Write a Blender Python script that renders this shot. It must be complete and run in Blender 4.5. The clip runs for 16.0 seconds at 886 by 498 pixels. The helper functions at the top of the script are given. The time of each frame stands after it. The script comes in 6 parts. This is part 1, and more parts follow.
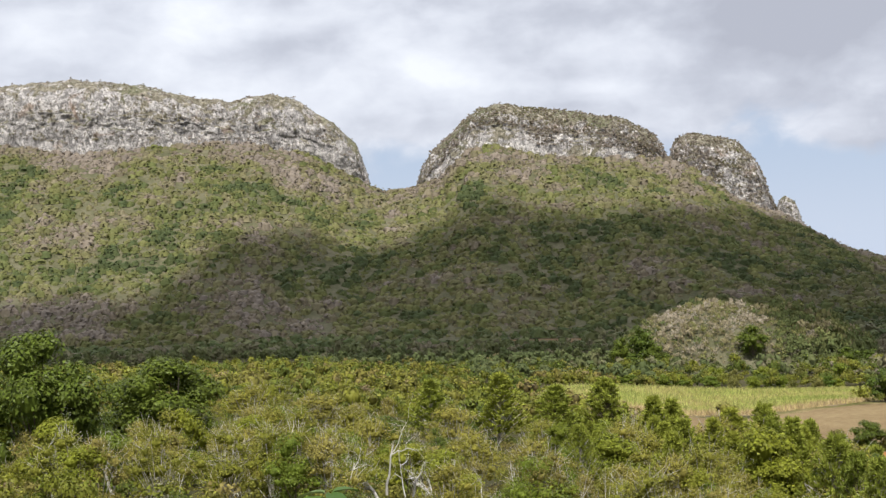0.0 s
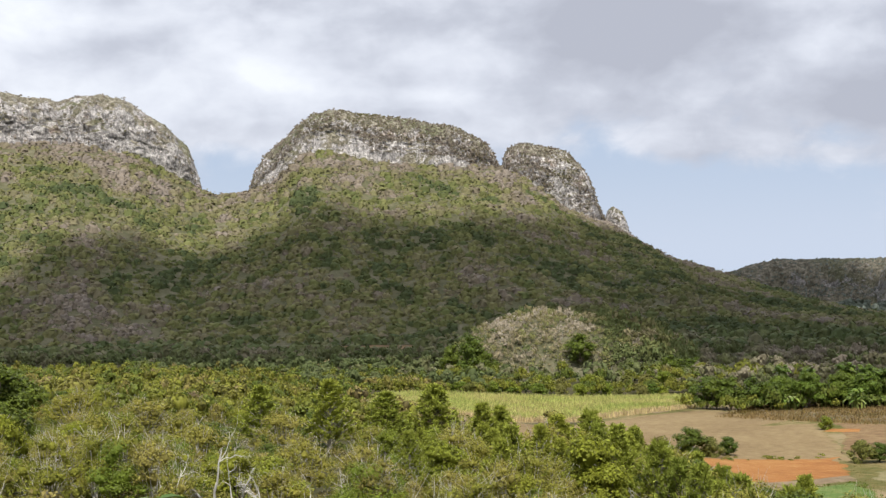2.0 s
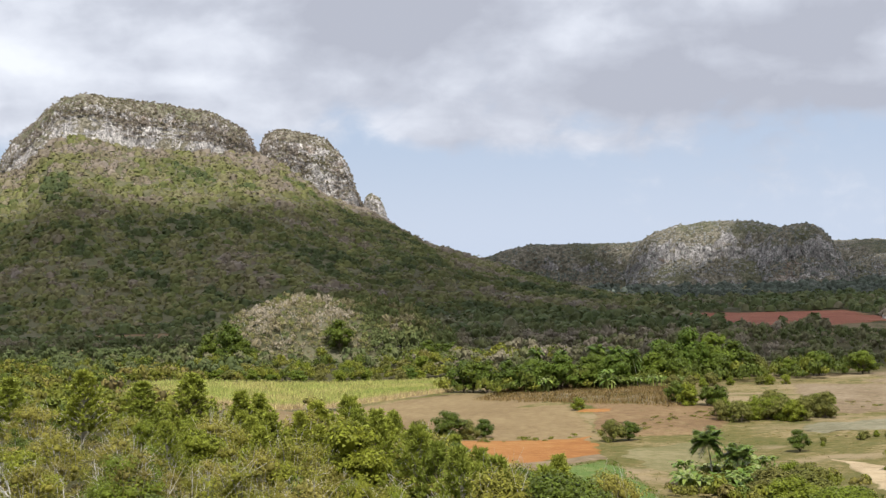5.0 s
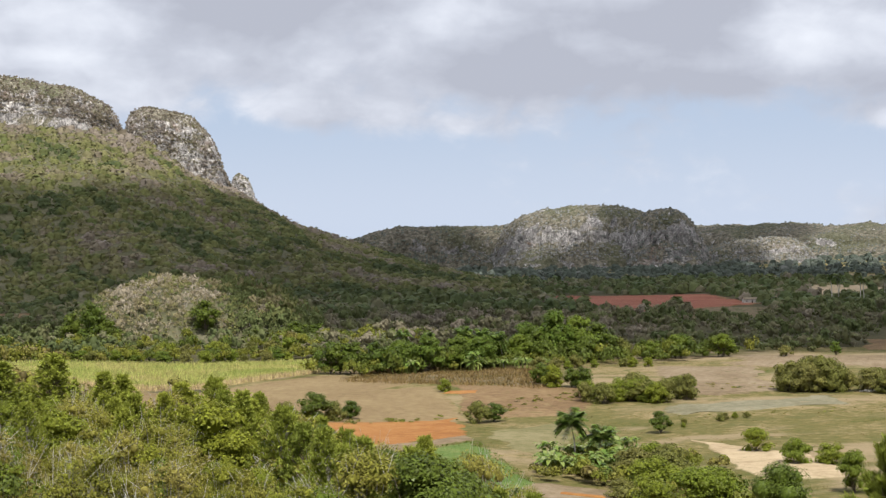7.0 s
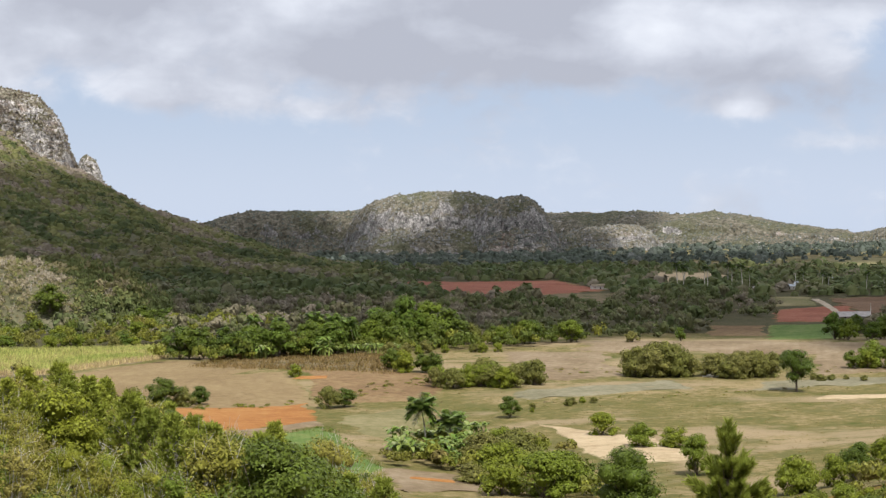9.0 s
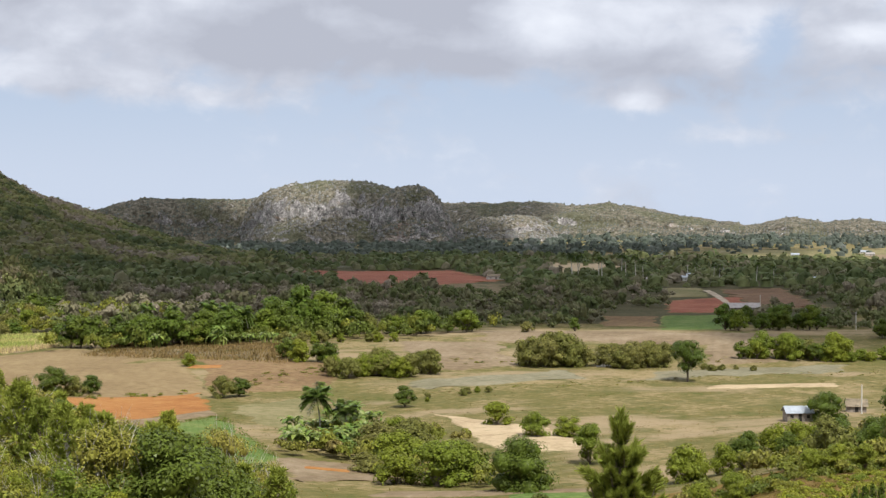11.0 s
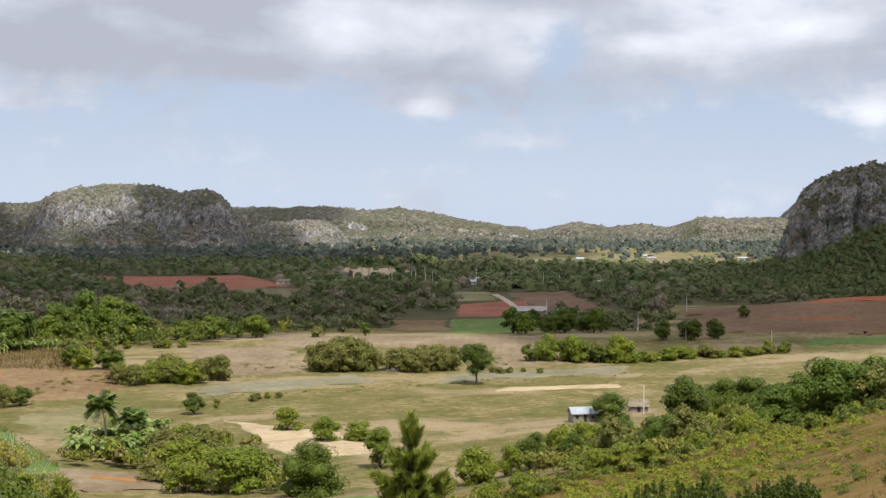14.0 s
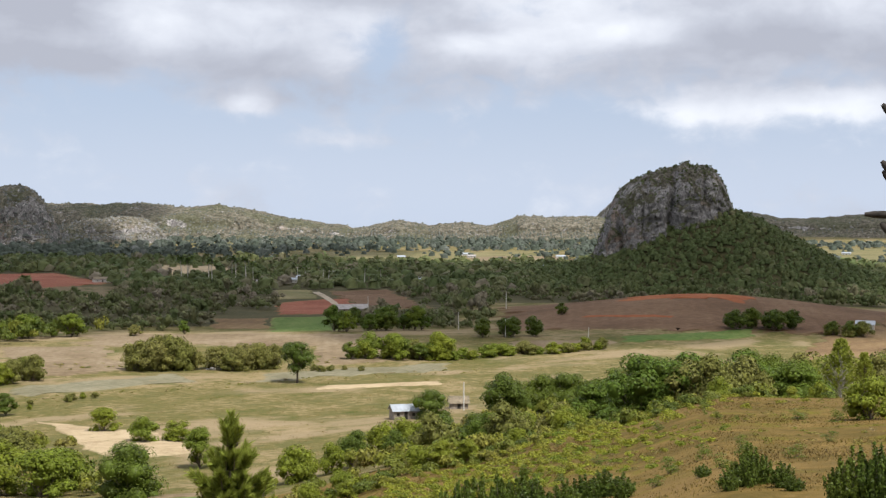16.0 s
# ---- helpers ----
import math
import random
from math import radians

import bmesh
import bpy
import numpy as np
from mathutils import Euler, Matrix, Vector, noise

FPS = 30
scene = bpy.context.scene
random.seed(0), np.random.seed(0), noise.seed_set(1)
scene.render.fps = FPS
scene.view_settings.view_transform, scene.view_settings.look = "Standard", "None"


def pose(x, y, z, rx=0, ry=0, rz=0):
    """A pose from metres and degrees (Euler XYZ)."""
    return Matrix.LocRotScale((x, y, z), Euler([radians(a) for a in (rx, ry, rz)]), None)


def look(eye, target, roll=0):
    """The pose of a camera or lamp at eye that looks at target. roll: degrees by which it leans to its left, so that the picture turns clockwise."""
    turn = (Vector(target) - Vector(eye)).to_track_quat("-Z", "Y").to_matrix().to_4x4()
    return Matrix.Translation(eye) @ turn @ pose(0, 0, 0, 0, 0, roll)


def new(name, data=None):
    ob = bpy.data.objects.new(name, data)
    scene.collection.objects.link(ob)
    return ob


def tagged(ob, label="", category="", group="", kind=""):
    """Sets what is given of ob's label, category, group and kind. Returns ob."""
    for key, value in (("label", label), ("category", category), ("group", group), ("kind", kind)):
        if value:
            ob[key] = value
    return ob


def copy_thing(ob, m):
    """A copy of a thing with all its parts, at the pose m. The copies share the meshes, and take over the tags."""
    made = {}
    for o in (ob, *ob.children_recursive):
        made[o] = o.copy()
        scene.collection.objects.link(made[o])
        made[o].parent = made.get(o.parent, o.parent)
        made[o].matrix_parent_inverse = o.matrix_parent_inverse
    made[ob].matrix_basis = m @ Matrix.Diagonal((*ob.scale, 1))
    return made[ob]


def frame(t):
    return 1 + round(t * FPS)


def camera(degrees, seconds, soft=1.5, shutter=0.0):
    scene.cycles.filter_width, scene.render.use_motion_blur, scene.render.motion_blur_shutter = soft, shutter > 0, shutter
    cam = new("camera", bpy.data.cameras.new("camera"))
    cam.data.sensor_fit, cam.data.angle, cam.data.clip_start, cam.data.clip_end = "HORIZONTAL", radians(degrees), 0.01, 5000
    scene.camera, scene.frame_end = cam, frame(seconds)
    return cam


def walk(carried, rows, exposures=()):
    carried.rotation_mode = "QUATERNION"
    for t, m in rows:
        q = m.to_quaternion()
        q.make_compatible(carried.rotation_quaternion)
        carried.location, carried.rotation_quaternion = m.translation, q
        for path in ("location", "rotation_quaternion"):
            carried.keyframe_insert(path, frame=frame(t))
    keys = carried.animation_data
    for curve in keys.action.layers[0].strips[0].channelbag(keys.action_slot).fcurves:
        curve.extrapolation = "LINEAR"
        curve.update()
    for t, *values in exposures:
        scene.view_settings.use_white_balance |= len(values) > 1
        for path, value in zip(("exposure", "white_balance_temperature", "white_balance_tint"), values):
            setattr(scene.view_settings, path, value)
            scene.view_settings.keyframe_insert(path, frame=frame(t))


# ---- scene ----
cam = camera(32.6, 16.0, soft=1.35)
# seconds, heading, tilt (90 is level) and lean of a camera that turns where it stands
TURNS = [
    (0.0, 0.03, 91.04, 1.89),
    (0.5, -1.64, 90.99, 1.66),
    (1.0, -3.26, 90.81, 1.78),
    (1.5, -4.49, 90.83, 1.74),
    (2.0, -6.32, 91.11, 1.25),
    (2.5, -8.10, 91.03, 0.92),
    (3.0, -10.24, 90.74, 0.55),
    (3.5, -11.59, 91.10, 0.27),
    (4.0, -12.88, 90.81, 0.91),
    (6.5, -19.15, 89.87, 1.27),
    (7.0, -20.41, 89.56, 1.08),
    (7.5, -21.65, 89.69, 0.90),
    (8.0, -23.26, 89.44, 0.88),
    (8.5, -25.04, 89.12, 0.74),
    (9.0, -26.00, 88.93, 0.53),
    (11.5, -30.95, 88.48, -0.10),
    (12.0, -32.02, 88.47, -0.19),
    (12.5, -33.46, 88.48, -0.14),
    (13.0, -35.26, 88.48, -0.27),
    (13.5, -36.51, 88.44, -0.05),
    (14.0, -37.82, 88.70, -0.11),
    (14.5, -39.24, 88.60, -0.23),
    (15.0, -40.62, 88.37, -0.46),
    (15.5, -42.55, 88.50, -0.32),
    (16.0, -44.56, 88.65, -0.40),
]
EXPOSURE = 0.38
walk(cam, [(t, pose(0, 0, 55.0, tilt, lean, heading)) for t, heading, tilt, lean in TURNS], ((0.0, EXPOSURE, 6380, 9), (16.0, EXPOSURE, 6380, 9)))

# ---- light ----
SUN_HEADING, SUN_HEIGHT = 182.0, 60.0
sun = new("sun", bpy.data.lights.new("sun", "SUN"))
sun.data.energy, sun.data.angle, sun.data.color = 5.0, radians(0.6), (1.0, 0.95, 0.86)
TO_SUN = Vector((math.sin(radians(SUN_HEADING)) * math.cos(radians(SUN_HEIGHT)), math.cos(radians(SUN_HEADING)) * math.cos(radians(SUN_HEIGHT)), math.sin(radians(SUN_HEIGHT))))
sun.matrix_world = look(TO_SUN * 300, (0, 0, 0))

SKY_GAIN, SKY_STRENGTH, ZENITH = 0.06, 1.0, 1.6
CLOUD_BANKS = (
    (-6, 10.0, 14, 4.5, 0.6, 0.05), (-9, 7.0, 5, 2.0, 0.2, 0.10), (2, 3.8, 6, 1.3, -0.45, 0.0), (11, 9.5, 6, 1.4, 0.4, -0.20),
    (18.0, 4.6, 2.6, 0.6, 0.65, 0.30), (21.4, 4.1, 1.6, 0.5, 0.6, 0.25), (14.7, 5.0, 2.0, 0.6, 0.6, 0.25), (37.2, 4.1, 1.3, 0.45, 0.75, 0.45), (41.1, 2.7, 2.8, 0.35, 0.50, 0.15), (54.4, 3.9, 2.6, 0.7, 0.6, 0.40), (59.5, 4.1, 3.0, 0.7, 0.6, 0.40),
    (-8.3, 10.1, 2.2, 1.0, 0.2, 0.45), (-14.9, 9.3, 2.2, 0.9, 0.2, 0.40), (-1.6, 8.3, 2.0, 0.8, 0.3, 0.35), (0.3, 7.4, 1.8, 0.7, 0.4, 0.30), (6.2, 6.9, 1.6, 0.5, 0.4, 0.30), (33.2, 7.2, 2.4, 0.8, 0.4, 0.50), (47.3, 6.4, 2.2, 0.6, 0.5, 0.50), (51.4, 6.9, 2.4, 0.6, 0.4, 0.45), (44.9, 6.3, 1.2, 0.5, 0.4, 0.35),
    (-5, 6.6, 8, 2.0, 0.0, 0.14), (8, 8.6, 5, 1.6, 0.0, 0.20),
    (-6.2, 8.7, 2.2, 0.7, 0.2, -0.30), (10.1, 7.5, 3.0, 0.8, 0.4, -0.35), (7.2, 6.1, 2.4, 0.5, 0.4, -0.20), (22.6, 6.3, 4.0, 0.9, 0.5, -0.35), (31.0, 5.5, 3.0, 0.6, 0.45, -0.30), (37.4, 5.7, 2.2, 0.6, 0.45, -0.25), (26.5, 7.6, 4.0, 0.9, 0.4, -0.25), (57.4, 6.6, 3.0, 0.7, 0.4, -0.25), (40, 8.4, 4.5, 0.8, 0.4, -0.20), (29, 7.6, 4, 1.6, 0.3, -0.45), (13, 9.2, 5, 1.6, 0.3, -0.50),
    (42.4, 6.3, 0.9, 1.0, -0.70, 0.0), (-1.9, 4.3, 3.0, 1.2, -0.4, 0.0), (14.2, 2.8, 3, 1.6, -0.5, 0.0), (20.8, 2.0, 4, 1.2, -0.3, 0.0), (34.3, 2.6, 3, 1.0, -0.4, 0.0), (48, 3.0, 5, 1.0, -0.3, 0.0))


class Nodes:
    """A short way to write node trees."""

    def __init__(self, tree):
        self.tree = tree
        tree.nodes.clear()

    def put(self, socket, link):
        if isinstance(link, (int, float)):
            socket.default_value = link
        elif isinstance(link, tuple):
            socket.default_value = link
        else:
            self.tree.links.new(link, socket)

    def math(self, op, a, b=0.0, c=0.0, clamp=False):
        n = self.tree.nodes.new("ShaderNodeMath")
        n.operation, n.use_clamp = op, clamp
        for i, v in enumerate((a, b, c)):
            self.put(n.inputs[i], v)
        return n.outputs[0]

    def span(self, v, a, b, lo=0.0, hi=1.0):
        n = self.tree.nodes.new("ShaderNodeMapRange")
        n.interpolation_type = "SMOOTHSTEP"
        for i, w in enumerate((v, a, b, lo, hi)):
            self.put(n.inputs[i], w)
        return n.outputs[0]

    def mix(self, f, a, b, kind="MIX"):
        n = self.tree.nodes.new("ShaderNodeMix")
        n.data_type, n.blend_type = "RGBA", kind
        for i, w in ((0, f), (6, a), (7, b)):
            self.put(n.inputs[i], (*w, 1.0) if isinstance(w, tuple) and len(w) == 3 else w)
        return n.outputs[2]

    def noise(self, vector, scale, detail=4.0, rough=0.55, warp=0.0):
        n = self.tree.nodes.new("ShaderNodeTexNoise")
        n.inputs["Scale"].default_value, n.inputs["Detail"].default_value = scale, detail
        n.inputs["Roughness"].default_value, n.inputs["Distortion"].default_value = rough, warp
        if vector is not None:
            self.put(n.inputs["Vector"], vector)
        return n.outputs[0]

    def ramp(self, f, stops):
        n = self.tree.nodes.new("ShaderNodeValToRGB")
        self.put(n.inputs[0], f)
        e = n.color_ramp.elements
        while len(e) < len(stops):
            e.new(0.5)
        for el, (at, col) in zip(e, stops):
            el.position, el.color = at, (*col, 1.0)
        return n.outputs[0]

    def stretch(self, vector, x, y, z):
        n = self.tree.nodes.new("ShaderNodeMapping")
        self.put(n.inputs[0], vector)
        n.inputs[3].default_value = (x, y, z)
        return n.outputs[0]


def build_sky():
    world = bpy.data.worlds.new("sky")
    scene.world = world
    world.use_nodes = True
    n = Nodes(world.node_tree)
    sky = n.tree.nodes.new("ShaderNodeTexSky")
    sky.sky_type, sky.sun_disc = "NISHITA", False
    sky.sun_elevation, sky.sun_rotation = radians(SUN_HEIGHT), radians(SUN_HEADING)
    sky.air_density, sky.dust_density, sky.ozone_density = 1.0, 1.2, 1.0
    way = n.tree.nodes.new("ShaderNodeTexCoord").outputs["Generated"]
    s = n.tree.nodes.new("ShaderNodeSeparateXYZ")
    n.put(s.inputs[0], way)
    az = n.math("MULTIPLY", n.math("ARCTAN2", s.outputs[0], s.outputs[1]), 57.2958)
    el = n.math("MULTIPLY", n.math("ARCSINE", s.outputs[2]), 57.2958)
    c = n.tree.nodes.new("ShaderNodeCombineXYZ")
    n.put(c.inputs[0], n.math("MULTIPLY", az, 0.115))
    n.put(c.inputs[1], n.math("MULTIPLY", el, 0.16))
    flat = c.outputs[0]
    big = n.noise(flat, 2.0, 6.0, 0.55, 0.25)
    fine = n.noise(flat, 5.5, 6.0, 0.58, 0.3)
    shade = n.noise(n.stretch(flat, 0.8, 1.3, 1.0), 1.9, 4.0, 0.5, 0.2)
    # banks of cloud: heading, height, half widths, weight, whiteness
    mass, white = None, None
    for a, e, ra, re, w, lit in CLOUD_BANKS:
        q = n.math("ADD", n.math("POWER", n.math("DIVIDE", n.math("SUBTRACT", az, a), ra), 2.0), n.math("POWER", n.math("DIVIDE", n.math("SUBTRACT", el, e), re), 2.0))
        g = n.math("EXPONENT", n.math("MULTIPLY", q, -1.0))
        gm = n.math("MULTIPLY", g, w)
        gl = n.math("MULTIPLY", g, lit)
        mass = gm if mass is None else n.math("ADD", mass, gm)
        white = gl if white is None else n.math("ADD", white, gl)
    deck = n.math("ADD", n.span(el, 3.3, 7.6, -0.14, 0.62), n.math("MULTIPLY", n.span(az, 13.0, 0.0), n.span(el, 1.0, 4.5, 0.05, 0.42)))
    amount = n.math("ADD", n.math("ADD", mass, deck), n.math("ADD", n.math("MULTIPLY", n.math("SUBTRACT", big, 0.5), 1.4), n.math("MULTIPLY", n.math("SUBTRACT", fine, 0.5), 1.0)))
    cover = n.span(amount, -0.22, 0.50)
    light = n.math("ADD", n.math("ADD", n.math("MULTIPLY", n.math("SUBTRACT", shade, 0.5), 1.5), 0.45), n.math("ADD", white, n.math("MULTIPLY", n.math("SUBTRACT", fine, 0.5), 0.5)))
    light = n.math("SUBTRACT", light, n.math("MULTIPLY", n.span(az, 10.0, 18.0), n.math("MULTIPLY", n.span(el, 7.2, 5.0, 0.0, 0.30), n.span(el, 3.4, 4.4))))
    cloud = n.ramp(light, [(0.0, (0.385, 0.400, 0.462)), (0.3, (0.465, 0.484, 0.550)), (0.6, (0.590, 0.610, 0.675)), (1.0, (0.740, 0.758, 0.808))])
    over = n.span(el, 14.0, 45.0, 1.0, ZENITH)
    top = n.tree.nodes.new("ShaderNodeCombineXYZ")
    for k in range(3):
        n.put(top.inputs[k], over)
    cloud = n.mix(1.0, cloud, top.outputs[0], "MULTIPLY")
    scaled = n.mix(1.0, sky.outputs[0], (SKY_GAIN, SKY_GAIN, SKY_GAIN), "MULTIPLY")
    clear = n.mix(n.span(el, 0.0, 5.5, 0.9, 0.7), scaled, n.mix(n.span(el, 0.3, 5.0), (0.508, 0.568, 0.690), (0.455, 0.530, 0.692)))
    mixed = n.mix(cover, clear, cloud)
    bg = n.tree.nodes.new("ShaderNodeBackground")
    n.put(bg.inputs[0], mixed)
    bg.inputs[1].default_value = SKY_STRENGTH
    out = n.tree.nodes.new("ShaderNodeOutputWorld")
    n.put(out.inputs[0], bg.outputs[0])


build_sky()

# ---- materials ----
def material(name, rough=0.9, spec=0.2):
    m = bpy.data.materials.new(name)
    m.use_nodes = True
    n = Nodes(m.node_tree)
    b = n.tree.nodes.new("ShaderNodeBsdfPrincipled")
    b.inputs["Roughness"].default_value = rough
    b.inputs["Specular IOR Level"].default_value = spec
    out = n.tree.nodes.new("ShaderNodeOutputMaterial")
    n.put(out.inputs[0], b.outputs[0])
    place = n.tree.nodes.new("ShaderNodeNewGeometry")
    return m, n, b, out, place


def relief(n, b, height, strength, distance):
    k = n.tree.nodes.new("ShaderNodeBump")
    k.inputs["Strength"].default_value, k.inputs["Distance"].default_value = strength, distance
    n.put(k.inputs["Height"], height)
    n.put(b.inputs["Normal"], k.outputs[0])


def soil(name, dark, mid, light, size=30.0, rows=None, tuft=None, blend=True, weedy=0.5, bare=None):
    """Earth, stubble or grass: broad patches, clods and, where a field was ploughed, rows along a heading."""
    m, n, b, out, place = material(name, 0.95, 0.1)
    p = place.outputs["Position"]
    broad = n.noise(p, 1.0 / size, 7.0, 0.68, 0.4)
    small = n.noise(p, 0.35, 6.0, 0.70)
    f = n.math("ADD", n.math("MULTIPLY", broad, 0.55), n.math("MULTIPLY", small, 0.45))
    col = n.ramp(f, [(0.40, dark), (0.5, mid), (0.60, light)])
    if tuft:
        spots = n.span(n.noise(p, 0.09, 7.0, 0.72, 0.6), 0.52, 0.60)
        col = n.mix(spots, col, tuft)
    if bare:
        col = n.mix(n.span(n.noise(n.stretch(p, 0.014, 0.026, 0.02), 1.0, 6.0, 0.62, 0.5), 0.50, 0.62, 0.0, 0.75), col, bare)
    height = small
    if rows:
        heading, spacing = rows
        s = n.tree.nodes.new("ShaderNodeSeparateXYZ")
        n.put(s.inputs[0], p)
        line = n.math("ADD", n.math("MULTIPLY", s.outputs[0], math.cos(radians(heading))), n.math("MULTIPLY", s.outputs[1], -math.sin(radians(heading))))
        line = n.math("ADD", line, n.math("MULTIPLY", small, 0.8))
        wave = n.math("SINE", n.math("MULTIPLY", line, 6.2832 / spacing))
        col = n.mix(n.math("MULTIPLY", n.math("ADD", wave, 1.0), 0.07), col, dark)
        height = n.math("ADD", height, n.math("MULTIPLY", wave, 0.15))
    if blend:
        rim = n.tree.nodes.new("ShaderNodeAttribute")
        rim.attribute_name = "edge"
        grass = n.ramp(n.math("ADD", n.math("MULTIPLY", n.noise(p, 1.0 / 42.0, 7.0, 0.68, 0.4), 0.62), n.math("MULTIPLY", small, 0.38)), MEADOW_STOPS)
        away = n.math("ADD", rim.outputs["Fac"], n.math("MULTIPLY", n.math("SUBTRACT", n.noise(p, 0.16, 6.0, 0.65, 0.5), 0.5), 0.8))
        weeds = n.math("MULTIPLY", n.span(n.noise(p, 0.22, 6.0, 0.7, 0.5), 0.56, 0.68), weedy)
        col = n.mix(n.math("MAXIMUM", n.span(away, 0.78, 1.0), weeds), col, grass)
    n.put(b.inputs["Base Color"], col)
    relief(n, b, height, 0.6, 0.5)
    return m


def foliage(name, stops, gloss=0.5, glow=0.22, vary=1.0, mottle=0.0):
    """Leaves. The tone of a whole plant is its own number; single leaves vary round it."""
    m, n, b, out, place = material(name, gloss, 0.10)
    tone = n.tree.nodes.new("ShaderNodeAttribute")
    tone.attribute_name = "tone"
    who = n.tree.nodes.new("ShaderNodeObjectInfo")
    each = place.outputs["Random Per Island"]
    f = n.math("ADD", tone.outputs["Fac"], n.math("ADD", n.math("MULTIPLY", n.math("SUBTRACT", who.outputs["Random"], 0.5), 0.25), n.math("MULTIPLY", n.math("SUBTRACT", each, 0.5), 0.15)))
    col = n.ramp(f, stops)
    bright = n.math("ADD", 1.0 - 0.5 * vary, n.math("MULTIPLY", each, vary))
    if mottle:
        bright = n.math("ADD", bright, n.math("MULTIPLY", n.math("SUBTRACT", n.noise(place.outputs["Position"], mottle, 4.0, 0.7), 0.5), 1.0))
    h = n.tree.nodes.new("ShaderNodeHueSaturation")
    n.put(h.inputs["Value"], bright)
    n.put(h.inputs["Color"], col)
    n.put(b.inputs["Base Color"], h.outputs[0])
    t = n.tree.nodes.new("ShaderNodeBsdfTranslucent")
    n.put(t.inputs[0], h.outputs[0])
    mixed = n.tree.nodes.new("ShaderNodeMixShader")
    mixed.inputs[0].default_value = glow
    n.put(mixed.inputs[1], b.outputs[0])
    n.put(mixed.inputs[2], t.outputs[0])
    n.put(out.inputs[0], mixed.outputs[0])
    return m


def plain(name, color, rough=0.7, spec=0.3, scale=3.0, vary=0.25, metal=0.0):
    m, n, b, out, place = material(name, rough, spec)
    b.inputs["Metallic"].default_value = metal
    f = n.noise(place.outputs["Position"], scale, 5.0, 0.65)
    dark = tuple(c * (1 - vary) for c in color)
    light = tuple(min(1.0, c * (1 + vary)) for c in color)
    n.put(b.inputs["Base Color"], n.ramp(f, [(0.35, dark), (0.65, light)]))
    return m


def limestone(name, pale=1.0, green=0.5, size=1.0, leaf=1.0):
    """Grey karst: broken faces with holes whose shade is painted, streaks and rusty stains; dry scrub wherever it finds
    a hold.
    """
    m, n, b, out, place = material(name, 0.95, 0.1)
    p = place.outputs["Position"]
    streak = n.noise(n.stretch(p, 0.13 / size, 0.13 / size, 0.10 / size), 1.0, 9.0, 0.76, 0.9)
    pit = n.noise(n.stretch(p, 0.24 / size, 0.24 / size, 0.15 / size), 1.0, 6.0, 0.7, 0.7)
    rock = n.ramp(streak, [(0.34, (0.14 * pale, 0.132 * pale, 0.13 * pale)), (0.47, (0.28 * pale, 0.264 * pale, 0.256 * pale)), (0.60, (0.60 * pale, 0.565 * pale, 0.545 * pale))])
    # Shade in the holes is painted: near-black where the relief dips.
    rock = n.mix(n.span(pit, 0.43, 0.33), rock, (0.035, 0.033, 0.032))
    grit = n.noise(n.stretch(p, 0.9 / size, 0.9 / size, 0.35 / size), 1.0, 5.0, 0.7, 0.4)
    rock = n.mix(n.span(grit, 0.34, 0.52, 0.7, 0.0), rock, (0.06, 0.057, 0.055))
    rust = n.math("MULTIPLY", n.span(n.noise(p, 0.03 / size, 5.0, 0.6, 0.7), 0.58, 0.68), 0.55)
    rock = n.mix(rust, rock, (0.30, 0.19, 0.12))
    s = n.tree.nodes.new("ShaderNodeSeparateXYZ")
    n.put(s.inputs[0], place.outputs["Normal"])
    patch = n.noise(p, 0.045 / size, 9.0, 0.75, 0.6)
    grown = n.span(n.math("ADD", n.math("MULTIPLY", s.outputs[2], 0.7), n.math("MULTIPLY", n.math("SUBTRACT", patch, 0.5), 3.4)), 0.60 - 0.5 * green, 0.72 - 0.5 * green)
    scrub = n.ramp(n.noise(p, 0.22 / size, 8.0, 0.75, 0.4), [(0.36, (0.045 * leaf, 0.042 * leaf, 0.032 * leaf)), (0.5, (0.135 * leaf, 0.122 * leaf, 0.090 * leaf)), (0.62, (0.25 * leaf, 0.225 * leaf, 0.18 * leaf))])
    scrub = n.mix(n.span(n.noise(p, 0.018 / size, 4.0, 0.6), 0.48, 0.62, 0.0, 0.5), scrub, (0.075 * leaf, 0.085 * leaf, 0.038 * leaf))
    n.put(b.inputs["Base Color"], n.mix(grown, rock, scrub))
    relief(n, b, n.math("ADD", streak, pit), 1.0, 5.0 * size)
    return m


MEADOW_STOPS = [(0.44, (0.056, 0.064, 0.013)), (0.5, (0.110, 0.092, 0.032)), (0.57, (0.208, 0.159, 0.084))]
MEADOW = soil("meadow_grass", *(c for _, c in MEADOW_STOPS), 42.0, tuft=(0.085, 0.080, 0.026), blend=False, bare=(0.228, 0.172, 0.106))
SLOPE_FLOOR = soil("hillside_litter", (0.057, 0.060, 0.032), (0.088, 0.084, 0.047), (0.121, 0.112, 0.074), 22.0, blend=False)
FLOOR = soil("woodland_floor", (0.037, 0.036, 0.014), (0.053, 0.048, 0.021), (0.072, 0.063, 0.033), 25.0, blend=False)
SPUR = soil("dry_hill_grass", (0.059, 0.044, 0.008), (0.098, 0.065, 0.016), (0.149, 0.096, 0.029), 9.0, tuft=(0.100, 0.084, 0.008), blend=False, bare=(0.142, 0.090, 0.031))
BROWN = soil("harrowed_brown_soil", (0.130, 0.090, 0.046), (0.168, 0.121, 0.063), (0.206, 0.155, 0.082), 60.0, (30, 5.0), weedy=0.1)
